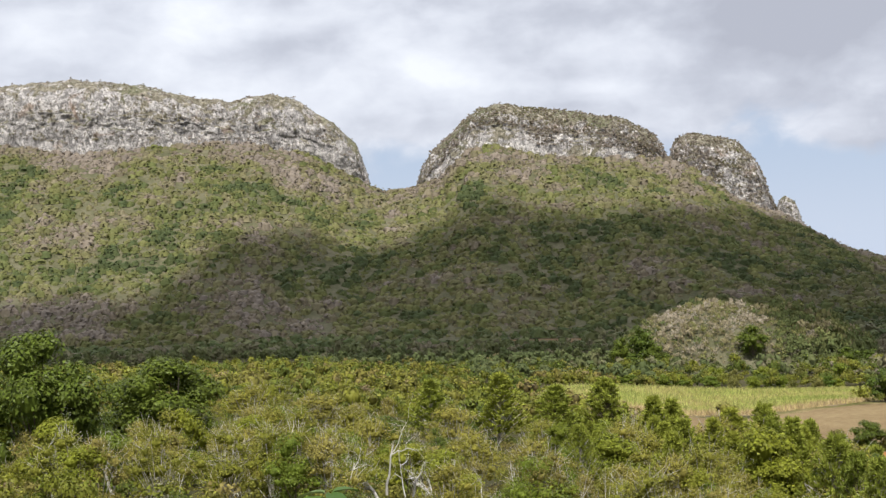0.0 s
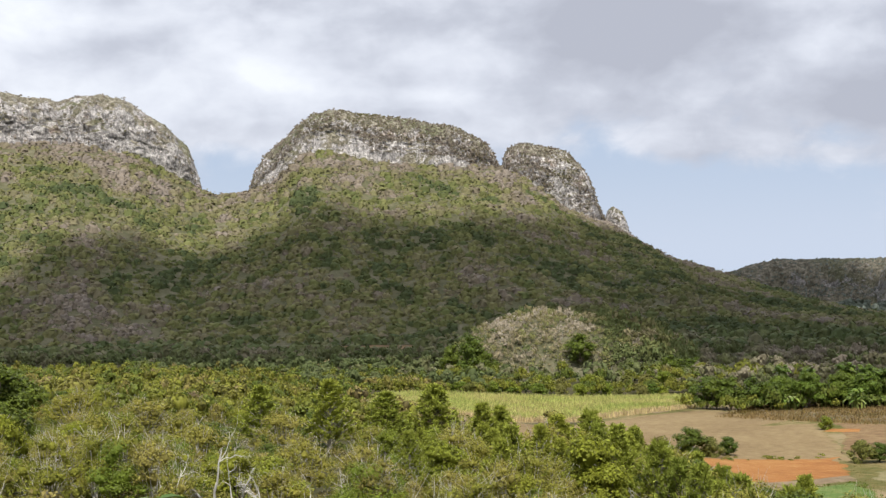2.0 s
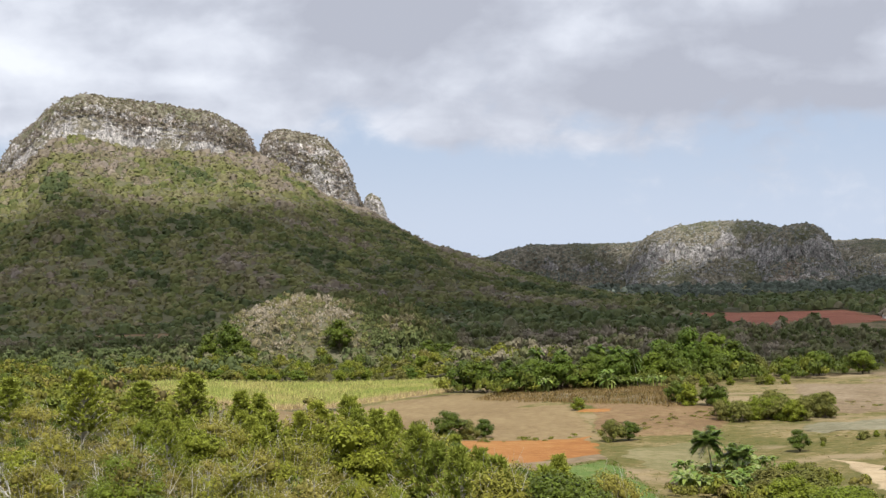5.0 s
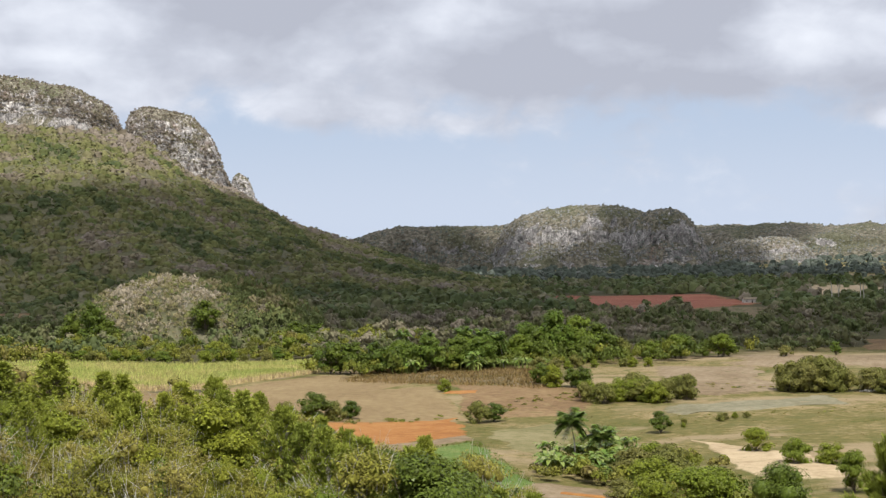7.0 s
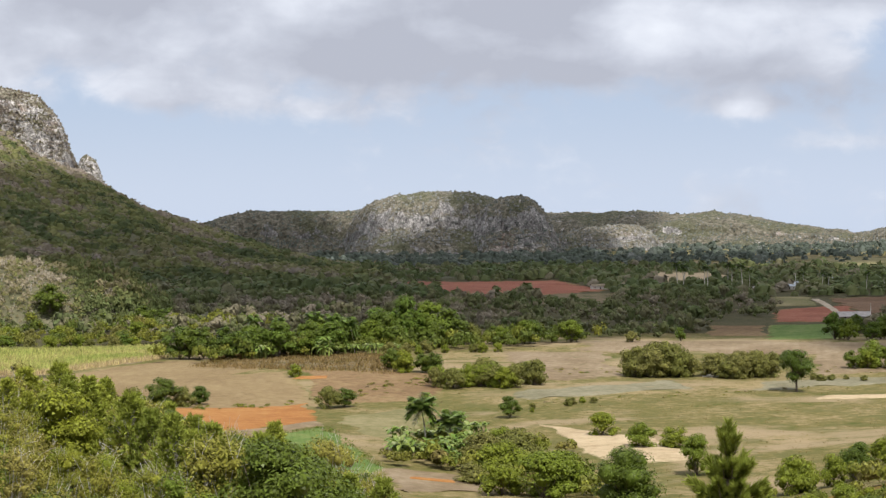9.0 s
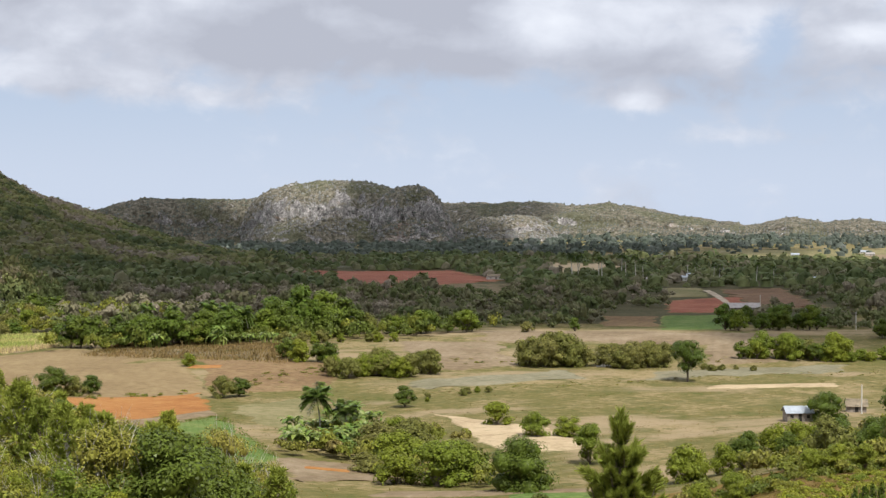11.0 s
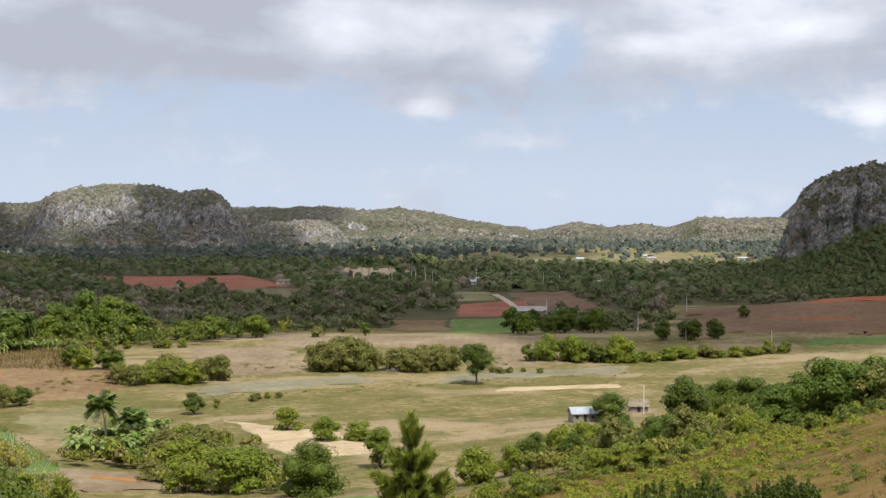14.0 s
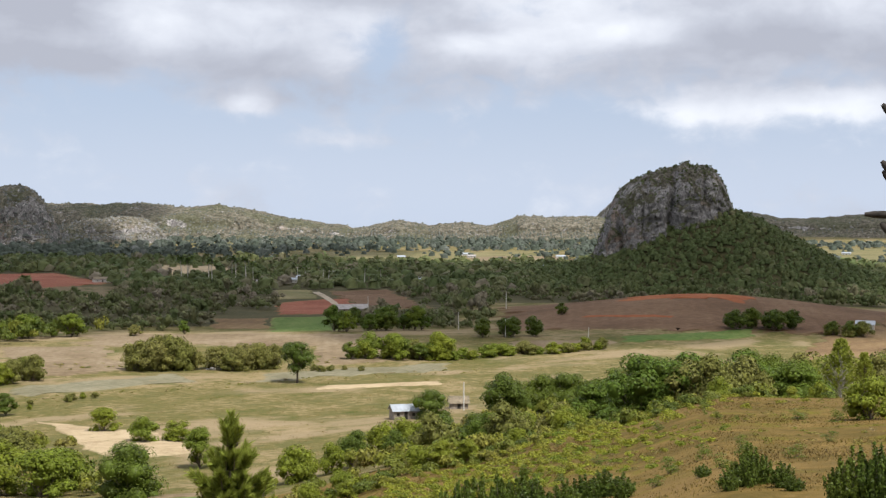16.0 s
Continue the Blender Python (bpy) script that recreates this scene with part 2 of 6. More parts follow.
ORANGE = soil("orange_soil", (0.182, 0.078, 0.024), (0.235, 0.104, 0.034), (0.269, 0.142, 0.050), 22.0, (70, 3.0), weedy=0.12)
RED = soil("red_soil", (0.145, 0.050, 0.032), (0.20, 0.072, 0.045), (0.24, 0.105, 0.066), 40.0, (20, 6.0))
REDBROWN = soil("red_brown_stubble", (0.100, 0.063, 0.033), (0.147, 0.095, 0.049), (0.190, 0.133, 0.069), 45.0, (50, 6.0))
RED_CROWN = soil("bright_red_soil", (0.180, 0.058, 0.024), (0.225, 0.076, 0.032), (0.250, 0.105, 0.048), 30.0, (40, 5.0), weedy=0.1)
HILL_SOIL = soil("ploughed_hill_soil", (0.084, 0.051, 0.030), (0.120, 0.071, 0.042), (0.155, 0.100, 0.061), 45.0, (50, 6.0), weedy=0.25)
CROP = soil("green_crop", (0.052, 0.088, 0.019), (0.078, 0.119, 0.029), (0.124, 0.150, 0.048), 16.0, (20, 1.6))
SAND = soil("pale_sandy_soil", (0.24, 0.18, 0.11), (0.31, 0.24, 0.15), (0.36, 0.285, 0.185), 14.0)
TAN = soil("tan_stubble", (0.122, 0.088, 0.052), (0.162, 0.121, 0.076), (0.212, 0.166, 0.112), 30.0, (40, 4.0))
GREY = soil("grey_green_crop", (0.116, 0.104, 0.064), (0.150, 0.138, 0.090), (0.190, 0.172, 0.118), 20.0, (60, 2.5))
BRUSH = soil("brushy_fallow", (0.080, 0.060, 0.032), (0.125, 0.095, 0.055), (0.17, 0.132, 0.082), 12.0, tuft=(0.065, 0.070, 0.026))
YELLOW = soil("yellow_pasture", (0.095, 0.090, 0.038), (0.135, 0.120, 0.055), (0.185, 0.158, 0.085), 60.0)
DIRT = soil("pale_dirt_road", (0.23, 0.185, 0.135), (0.30, 0.25, 0.19), (0.36, 0.31, 0.245), 10.0)

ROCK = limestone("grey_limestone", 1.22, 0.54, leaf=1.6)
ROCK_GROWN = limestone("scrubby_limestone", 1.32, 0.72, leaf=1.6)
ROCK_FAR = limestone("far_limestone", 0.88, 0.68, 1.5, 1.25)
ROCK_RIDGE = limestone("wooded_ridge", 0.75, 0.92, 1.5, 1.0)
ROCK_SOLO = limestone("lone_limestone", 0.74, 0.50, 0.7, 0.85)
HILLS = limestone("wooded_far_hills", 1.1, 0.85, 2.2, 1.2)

SLOPE_LEAF = foliage("slope_scrub_leaf", [(0.0, (0.250, 0.212, 0.178)), (0.2, (0.205, 0.170, 0.128)), (0.42, (0.178, 0.164, 0.084)), (0.65, (0.150, 0.154, 0.056)), (0.85, (0.098, 0.114, 0.040)), (1.0, (0.064, 0.082, 0.034))], 0.7, 0.30, 0.4, 0.6)
THORN_LEAF = foliage("dry_thorn_leaf", [(0.0, (0.351, 0.305, 0.234)), (0.4, (0.260, 0.221, 0.124)), (0.7, (0.189, 0.189, 0.068)), (1.0, (0.104, 0.127, 0.047))], 0.7, 0.3, 0.5)
# Distance haze is put into this colour: bluish grey leaves for far crowns.
HAZED_LEAF = foliage("far_scrub_leaf", [(0.0, (0.235, 0.236, 0.222)), (0.3, (0.160, 0.166, 0.152)), (0.6, (0.112, 0.126, 0.108)), (1.0, (0.068, 0.084, 0.064))], 0.7, 0.25, 0.4, 0.4)
WOOD_LEAF = foliage("woodland_leaf", [(0.0, (0.217, 0.168, 0.092)), (0.25, (0.182, 0.150, 0.046)), (0.5, (0.155, 0.146, 0.031)), (0.75, (0.161, 0.166, 0.024)), (1.0, (0.081, 0.104, 0.019))], 0.45, 0.26, 0.95, 1.4)
PLAIN_LEAF = foliage("valley_leaf", [(0.0, (0.250, 0.213, 0.160)), (0.3, (0.175, 0.158, 0.095)), (0.6, (0.125, 0.138, 0.055)), (1.0, (0.083, 0.107, 0.040))], 0.6, 0.30, 0.4, 0.8)
TREE_LEAF = foliage("broad_leaf", [(0.0, (0.160, 0.168, 0.026)), (0.35, (0.104, 0.130, 0.019)), (0.7, (0.066, 0.096, 0.016)), (1.0, (0.044, 0.068, 0.012))], 0.38, 0.30)
LIME_LEAF = foliage("yellow_green_leaf", [(0.0, (0.192, 0.184, 0.028)), (0.4, (0.200, 0.214, 0.024)), (0.75, (0.132, 0.168, 0.021)), (1.0, (0.074, 0.116, 0.019))], 0.45, 0.34)
THIN_LEAF = foliage("small_grey_green_leaf", [(0.0, (0.250, 0.208, 0.070)), (0.4, (0.212, 0.193, 0.036)), (0.7, (0.164, 0.166, 0.026)), (1.0, (0.209, 0.215, 0.030))], 0.5, 0.28)
BUSH_LEAF = foliage("olive_bush_leaf", [(0.0, (0.183, 0.160, 0.060)), (0.4, (0.154, 0.146, 0.040)), (0.7, (0.120, 0.128, 0.028)), (1.0, (0.137, 0.148, 0.026))], 0.5, 0.26)
NEEDLE = foliage("pine_needle", [(0.0, (0.339, 0.339, 0.052)), (0.5, (0.241, 0.271, 0.044)), (1.0, (0.123, 0.157, 0.028))], 0.45, 0.30)
PALM_LEAF = foliage("palm_frond_green", [(0.0, (0.236, 0.263, 0.059)), (0.5, (0.145, 0.206, 0.041)), (1.0, (0.090, 0.144, 0.035))], 0.35, 0.28)
BANANA_LEAF = foliage("banana_leaf", [(0.0, (0.30, 0.31, 0.20)), (0.35, (0.23, 0.26, 0.10)), (0.7, (0.17, 0.215, 0.046)), (1.0, (0.105, 0.165, 0.032))], 0.35, 0.3)
CANE_LEAF = foliage("sugar_cane_leaf", [(0.0, (0.455, 0.345, 0.193)), (0.3, (0.428, 0.380, 0.145)), (0.6, (0.324, 0.352, 0.097)), (1.0, (0.228, 0.297, 0.067))], 0.6, 0.25)
GRASS_LEAF = foliage("dry_grass_blade", [(0.0, (0.202, 0.139, 0.060)), (0.5, (0.136, 0.097, 0.030)), (1.0, (0.104, 0.092, 0.013))], 0.7, 0.2)

BIG_LEAF = foliage("large_oval_leaf", [(0.0, (0.120, 0.156, 0.060)), (0.5, (0.060, 0.102, 0.021)), (1.0, (0.036, 0.072, 0.018))], 0.45, 0.2)
BARK = plain("brown_bark", (0.13, 0.105, 0.08), 0.9, 0.1, 1.5, 0.4)
GREY_BARK = plain("pale_grey_bark", (0.42, 0.39, 0.35), 0.9, 0.1, 2.0, 0.3)
DEAD_BARK = plain("bleached_wood", (0.50, 0.47, 0.43), 0.9, 0.1, 2.0, 0.3)
PALM_BARK = plain("pale_palm_trunk", (0.46, 0.43, 0.38), 0.8, 0.15, 1.0, 0.2)
ZINC = plain("zinc_roof_sheet", (0.33, 0.36, 0.40), 0.45, 0.5, 0.6, 0.12, 0.35)
PLANK = plain("grey_weathered_plank", (0.22, 0.19, 0.16), 0.85, 0.2, 1.2, 0.35)
PLASTER = plain("white_plaster", (0.45, 0.43, 0.39), 0.8, 0.2, 0.8, 0.1)
THATCH = plain("brown_thatch", (0.17, 0.14, 0.10), 0.95, 0.1, 0.8, 0.35)
TILE_ROOF = plain("dull_grey_roof", (0.27, 0.25, 0.24), 0.8, 0.2, 0.5, 0.2)
# Colour of solid door and window slabs; the unlit inside is painted near-black.
DARK = plain("dark_opening", (0.03, 0.028, 0.025), 0.8, 0.1, 1.0, 0.2)
CONCRETE = plain("pale_concrete", (0.48, 0.46, 0.42), 0.8, 0.2, 1.5, 0.15)
STONE = plain("pale_field_stone", (0.46, 0.43, 0.38), 0.9, 0.15, 1.5, 0.3)


def thin_cloud():
    """White cloud that lets a seventh of the sun through its two skins and more through its rim."""
    m, n, b, out, place = material("cloud_white", 1.0, 0.0)
    b.inputs["Base Color"].default_value = (0.86, 0.87, 0.88, 1)
    body = n.tree.nodes.new("ShaderNodeAttribute")
    body.attribute_name = "body"
    thick = n.math("ADD", body.outputs["Fac"], n.math("MULTIPLY", n.math("SUBTRACT", n.noise(place.outputs["Position"], 0.011, 5.0, 0.6), 0.5), 0.22))
    clear = n.tree.nodes.new("ShaderNodeBsdfTransparent")
    mixed = n.tree.nodes.new("ShaderNodeMixShader")
    n.put(mixed.inputs[0], n.span(thick, 0.08, 0.30, 1.0, 0.365))
    n.put(mixed.inputs[1], b.outputs[0])
    n.put(mixed.inputs[2], clear.outputs[0])
    n.put(out.inputs[0], mixed.outputs[0])
    return m


CLOUD = thin_cloud()
DARK_BARK = plain("near_black_bark", (0.035, 0.030, 0.026), 0.85, 0.2, 8.0, 0.4)

# ---- mesh helpers ----
def mesh_object(name, verts, faces, mat, tone=None, smooth=False):
    """One mesh from arrays: verts (n, 3) and faces (m, 3 or 4)."""
    verts, faces = np.asarray(verts, np.float32), np.asarray(faces, np.int32)
    me = bpy.data.meshes.new(name)
    m, k = faces.shape
    me.vertices.add(len(verts))
    me.vertices.foreach_set("co", verts.ravel())
    me.loops.add(m * k)
    me.loops.foreach_set("vertex_index", faces.ravel())
    me.polygons.add(m)
    me.polygons.foreach_set("loop_start", np.arange(0, m * k, k, dtype=np.int32))
    for one in mat if isinstance(mat, (list, tuple)) else [mat]:
        me.materials.append(one)
    if smooth:
        me.polygons.foreach_set("use_smooth", np.ones(m, bool))
    if tone is not None:
        at = me.attributes.new("tone", "FLOAT", "POINT")
        at.data.foreach_set("value", np.broadcast_to(np.asarray(tone, np.float32), len(verts)).copy())
    me.update(calc_edges=True)
    me.validate()
    return new(name, me)


def part(name, bm_or_arrays, mat, parent, label="", tone=None, smooth=False):
    """ONE mesh object under a thing or a part."""
    if isinstance(bm_or_arrays, tuple):
        ob = mesh_object(name, *bm_or_arrays, mat, tone, smooth)
    else:
        me = bpy.data.meshes.new(name)
        bm_or_arrays.to_mesh(me)
        bm_or_arrays.free()
        me.materials.append(mat)
        if smooth:
            me.polygons.foreach_set("use_smooth", np.ones(len(me.polygons), bool))
        ob = new(name, me)
    ob.parent = parent
    if label:
        ob["label"] = label
    return ob


def grid_faces(rows, cols):
    i = np.arange(rows - 1)[:, None] * cols + np.arange(cols - 1)[None]
    return np.stack([i, i + 1, i + cols + 1, i + cols], -1).reshape(-1, 4)


def joined(pieces):
    """Joins (verts, faces) pairs into one."""
    vs, fs, k = [], [], 0
    for v, f in pieces:
        vs.append(v), fs.append(np.asarray(f) + k)
        k += len(v)
    return np.concatenate(vs), np.concatenate(fs)


# ---- shape of the land ----
EYE = 55.0
NEAR_D = (0, 30, 60, 120, 200, 300, 450, 650, 850)
NEAR_A = (-30, -8, 4, 12, 20, 28, 37, 45, 50, 56, 70)
NEAR_Z = np.array([
    (52, 49.5, 46, 41.5, 37.5, 33, 27, 17, 9),
    (52, 49, 45, 40, 36, 31, 24, 15, 7),
    (52, 48.5, 43.5, 36.5, 31, 24, 14, 5, 1),
    (52, 48, 42, 33.5, 25, 14, 3, 0.5, 0),
    (52, 47, 39.5, 28, 16, 5, 0.5, 0, 0),
    (52, 46, 38, 25.5, 11, 1.5, 0, 0, 0),
    (52, 46, 38, 26, 13, 2, 0, 0, 0),
    (52, 46.5, 39, 30, 21, 7, 0, 0, 0),
    (52, 47.5, 42, 34.5, 26.5, 10, 0, 0, 0),
    (52, 48, 43.5, 37.5, 31.5, 14, 1, 0, 0),
    (52, 49, 45, 40, 34.5, 18, 3, 0, 0)])
# height of the foot of the cliffs along the long massif, from west to east
TALUS_X = (-1400, -900, -523, -422, -321, -220, -147, -120, -84, -63, -27, 0, 35, 62, 116, 203, 270, 303, 329, 362, 400, 454, 508, 556, 612, 660, 720, 800)
TALUS_Z = (117, 206, 234, 216, 222, 218, 199, 182, 160, 154, 160, 172, 208, 215, 199, 194, 182, 168, 145, 127, 112, 78, 60, 43, 19, 5, 0, 0)
MOUND_U = (-220, -150, -84, -60, -44, -30, -6, 30, 46, 66, 87, 107, 150, 200)
MOUND_Z = (0, 6, 17, 26, 36, 43, 57, 56, 50, 39, 29, 18, 4, 0)


def ease(v, a, b):
    v = np.clip((v - a) / (b - a), 0, 1)
    return v * v * (3 - 2 * v)


def across(x, y, heading):
    """Metres to the right of and along a heading in degrees, clockwise from +y."""
    s, c = math.sin(radians(heading)), math.cos(radians(heading))
    return x * c - y * s, x * s + y * c


def ripple(x, y, scale, seed=0.0):
    """Cheap smooth noise, about -1 to 1."""
    u, v = x / scale + seed * 1.7, y / scale - seed * 2.3
    return (np.sin(u * 1.9 + 1.3 * np.sin(v * 1.4 + seed)) + np.sin(v * 2.3 + 1.1 * np.sin(u * 1.7 - seed)) + np.sin((u + v) * 1.3 + 2.0 * np.sin((u - v) * 0.9))) / 3


def ground(x, y):
    """Height of the land, in metres, at plan points."""
    x, y = np.asarray(x, float), np.asarray(y, float)
    d, a = np.hypot(x, y), np.degrees(np.arctan2(x, y))
    # hillside under the viewpoint
    ai = np.clip(np.interp(a, NEAR_A, range(len(NEAR_A))), 0, len(NEAR_A) - 1.001)
    di = np.clip(np.interp(d, NEAR_D, range(len(NEAR_D))), 0, len(NEAR_D) - 1.001)
    i, j = ai.astype(int), di.astype(int)
    fa, fd = ai - i, di - j
    fa = fa * fa * (3 - 2 * fa)
    near = (NEAR_Z[i, j] * (1 - fa) + NEAR_Z[i + 1, j] * fa) * (1 - fd) + (NEAR_Z[i, j + 1] * (1 - fa) + NEAR_Z[i + 1, j + 1] * fa) * fd
    near = near * (1 - ease(d, 850, 1250))
    behind = ease(np.abs(a - 20), 70, 110)
    near = near * (1 - behind) + behind * (52 + 0.03 * np.minimum(d, 900))
    z = near + 0.6 * ripple(x, y, 60, 2) * ease(d, 60, 200)
    # long massif
    t = np.interp(x, TALUS_X, TALUS_Z)
    front = ease(y, 1290, 1800) * 0.35 + np.clip((y - 1310) / 455, 0, 1) * 0.65
    z = z + t * front * (1 - ease(y, 1880, 2350)) * (1 + (0.16 * ripple(x, y * 0.35, 70, 4) + 0.07 * ripple(x, y, 34, 6)) * (1 - front))
    # knoll before the massif
    u, v = across(x, y, 10)
    r = np.hypot(np.where(u < 0, u / 58, u / 92), (v - 890) / 80)
    z = z + 31 * np.clip(1 - r ** 2.2, 0, 1) ** 0.8 * (1 + 0.09 * ripple(x, y, 16, 1) + 0.05 * ripple(x, y, 6, 4))
    # mound round the lone rock
    u, v = across(x, y, 54)
    z = z + np.interp(u, MOUND_U, MOUND_Z) * ease(v, 1040, 1150) * (1 - ease(v, 1170, 1330))
    # low swells of the fields
    for h, dist, height, ru, rv in ((54.5, 800, 13, 92, 95), (39, 640, 3, 140, 60), (24, 560, 2.5, 90, 70)):
        u, v = across(x, y, h)
        z = z + height * np.exp(-(u / ru) ** 2 - ((v - dist) / rv) ** 2)
    return z


# ---- end of the land ----


# ---- ground ----
def build_ground():
    rings = np.concatenate([np.geomspace(1.2, 60, 26)[:-1], np.linspace(60, 700, 130)[:-1], np.linspace(700, 1280, 60)[:-1], np.linspace(1280, 1900, 60)[:-1], np.geomspace(1900, 4950, 30)])
    turns = np.concatenate([np.arange(-24, 68, 0.4), np.arange(68, 336, 6.0), [333.0, 336.0]])
    turns[-1] = 336.0
    a, r = np.radians(turns), rings
    x, y = r[:, None] * np.sin(a), r[:, None] * np.cos(a)
    z = ground(x, y)
    verts = np.stack([x, y, z], -1).reshape(-1, 3)
    faces = grid_faces(len(rings), len(turns))
    # close the middle under the viewpoint
    i = np.arange(0, len(turns) - 2, 2)
    cap = np.stack([np.full(len(i), len(verts)), i + 2, i + 1, i], 1)
    verts, faces = np.concatenate([verts, [[0.31, 0.17, float(ground(0.31, 0.17))]]]), np.concatenate([faces, cap])
    ob = mesh_object("ground", verts, faces, [MEADOW, FLOOR, SPUR, SLOPE_FLOOR], smooth=True)
    mid = verts[faces].mean(1)
    head, dist = np.degrees(np.arctan2(mid[:, 0], mid[:, 1])), np.hypot(mid[:, 0], mid[:, 1])
    kind = np.zeros(len(faces), np.int32)
    kind[(head < 17 - 0.018 * np.maximum(dist - 250, 0)) & (dist < 900)] = 1
    kind[(head < 24) & (dist > 655) & (dist < 1400)] = 1
    hill = (head > 45) & (head < 64) & (dist < 930)
    kind[(head < 66) & (dist > 730) & (dist < 1500) & ~hill] = 1
    kind[(mid[:, 1] > 1285) & (mid[:, 0] < 760)] = 3
    u, v = across(mid[:, 0], mid[:, 1], 10)
    kind[(np.abs(v - 890) < 100) & (u > -75) & (u < 125)] = 3
    u, v = across(mid[:, 0], mid[:, 1], 54)
    kind[(v > 1030) & (v < 1350) & (u > -130) & (u < 200)] = 1
    kind[(head > 37) & (head < 80) & (dist < 260)] = 2
    kind[dist < 40] = 2
    ob.data.polygons.foreach_set("material_index", kind)
    tagged(ob, "rolling valley floor of dry grass below wooded slopes", "ground", kind="structure")


build_ground()


FIELDS = []


def field(name, label, mat, corners, rise=0.14, ragged=1.5, cells=26):
    """A patch of farmland that lies on the ground between four plan corners, with an uneven edge."""
    c = np.array(corners, float).reshape(4, 2)
    FIELDS.append((name, c))
    s, t = np.meshgrid(np.linspace(0, 1, cells), np.linspace(0, 1, cells))
    p = (c[0] * (1 - s)[..., None] + c[1] * s[..., None]) * (1 - t)[..., None] + (c[3] * (1 - s)[..., None] + c[2] * s[..., None]) * t[..., None]
    x, y = p[..., 0], p[..., 1]
    edge = 1 - np.minimum(np.minimum(s, 1 - s), np.minimum(t, 1 - t)) * 4
    edge = np.clip(edge, 0, 1)
    size = np.sqrt(abs(np.cross(c[2] - c[0], c[3] - c[1])))
    wob = 1.6 * ragged * min(1.0, size / 40)
    x = x + edge * wob * (ripple(x, y, 9, len(FIELDS)) + 0.5 * ripple(x, y, 3, 3))
    y = y + edge * wob * (ripple(y, x, 11, len(FIELDS) + 5) + 0.5 * ripple(x, y, 3.5, 8))
    z = ground(x, y) + (0.1 + rise * 0.6) * (1 - edge ** 4) - 0.10 * edge ** 4
    f = grid_faces(cells, cells)
    if (c[1] - c[0])[0] * (c[3] - c[0])[1] - (c[1] - c[0])[1] * (c[3] - c[0])[0] < 0:
        f = f[:, ::-1]
    ob = mesh_object(name, np.stack([x, y, z], -1).reshape(-1, 3), f, mat, smooth=True)
    ob.data.attributes.new("edge", "FLOAT", "POINT").data.foreach_set("value", edge.astype(np.float32).ravel())
    return tagged(ob, label, "field", kind="structure")


field("cane_field", "straw-coloured ground under a sugar cane field", TAN, (21, 458, 166, 590, 182, 657, 48, 668))
field("ploughed_field", "harrowed brown strip before the sugar cane", BROWN, (24, 450, 66, 400, 205, 545, 164, 584), 0.16)
field("ploughed_field", "harrowed brown field behind the pine wood", BROWN, (70, 385, 164, 417, 189, 506, 60, 520), 0.2)
field("ploughed_field", "harrowed reddish brown field beside a thicket", REDBROWN, (163, 417, 200, 418, 232, 470, 189, 506), 0.22)
field("fallow_field", "brushy fallow strip of dead weeds below trees", BRUSH, (166, 551, 211, 473, 239, 547, 204, 609), 0.25)
field("soil_field", "bare bright orange soil strip", ORANGE, (101, 346, 147, 379, 165, 429, 109, 423), 0.3)
field("field_margin", "pale trampled margin between orange soil and crop", TAN, (101, 337, 145, 369, 148, 381, 102, 348), 0.34, 0.6)
field("crop_field", "bright green low crop field below the pines", CROP, (84, 263, 127, 286, 145, 367, 100, 334), 0.38)
field("crop_field", "olive weedy strip beside a footpath", YELLOW, (146, 347, 148, 325, 197, 410, 156, 390), 0.25)
field("sand_patch", "bare pale sandy patch between bushes", SAND, (174, 278, 198, 272, 207, 308, 200, 352), 0.3, 1.2)
field("crop_field", "long grey-green strip field across the meadow", GREY, (218, 404, 283, 403, 295, 423, 232, 427), 0.2, 3.0)
field("crop_field", "long grey-green strip field behind a lone tree", GREY, (296, 390, 377, 377, 397, 396, 318, 408), 0.2, 3.0)
field("bare_strip", "narrow pale bare strip in the meadow", SAND, (298, 358, 341, 346, 350, 354, 307, 366), 0.25, 2.0)
field("stubble_field", "tan stubble on a low rise", TAN, (309, 522, 409, 436, 440, 475, 346, 575), 0.25, 4.0)
field("stubble_field", "pale tan stubble field", TAN, (250, 442, 282, 436, 320, 511, 288, 545), 0.28, 3.0)
field("stubble_field", "pale tan stubble field beyond a lone tree", TAN, (345, 412, 384, 408, 416, 445, 397, 480), 0.3, 3.0)
field("red_field", "long dull red ploughed field before dark woods", RED, (470, 925, 625, 985, 690, 1180, 560, 1270), 0.5, 6.0)
field("red_field", "small red-brown plot beside a dirt road", RED, (499, 632, 545, 618, 640, 735, 577, 731), 0.4, 2.0)
field("crop_field", "small bright green plot before dark trees", CROP, (411, 525, 444, 514, 530, 612, 487, 622), 0.45, 1.5)
field("stubble_field", "small brown plot beside green crop", REDBROWN, (412, 571, 436, 556, 484, 622, 459, 632), 0.42, 1.5)
field("dirt_road", "pale straight dirt road between plots", DIRT, (553, 640, 557.5, 638.5, 679, 812.5, 673, 814), 0.6, 0.4)
field("fallow_field", "olive fallow slope beside the red field", BRUSH, (485, 866, 535, 843, 607, 950, 566, 972), 0.5, 6.0)
field("crop_field", "pale yellow-green rows above a red plot", YELLOW, (590, 746, 620, 742, 690, 836, 668, 846), 0.5, 2.0)
field("ploughed_field", "bare brown field beside a dirt road", HILL_SOIL, (566, 636, 596, 612, 738, 806, 690, 818), 0.5, 4.0)
field("red_field", "ploughed brown field on a broad low hill", HILL_SOIL, (491, 469, 600, 345, 767, 388, 622, 591), 0.4, 5.0, 40)
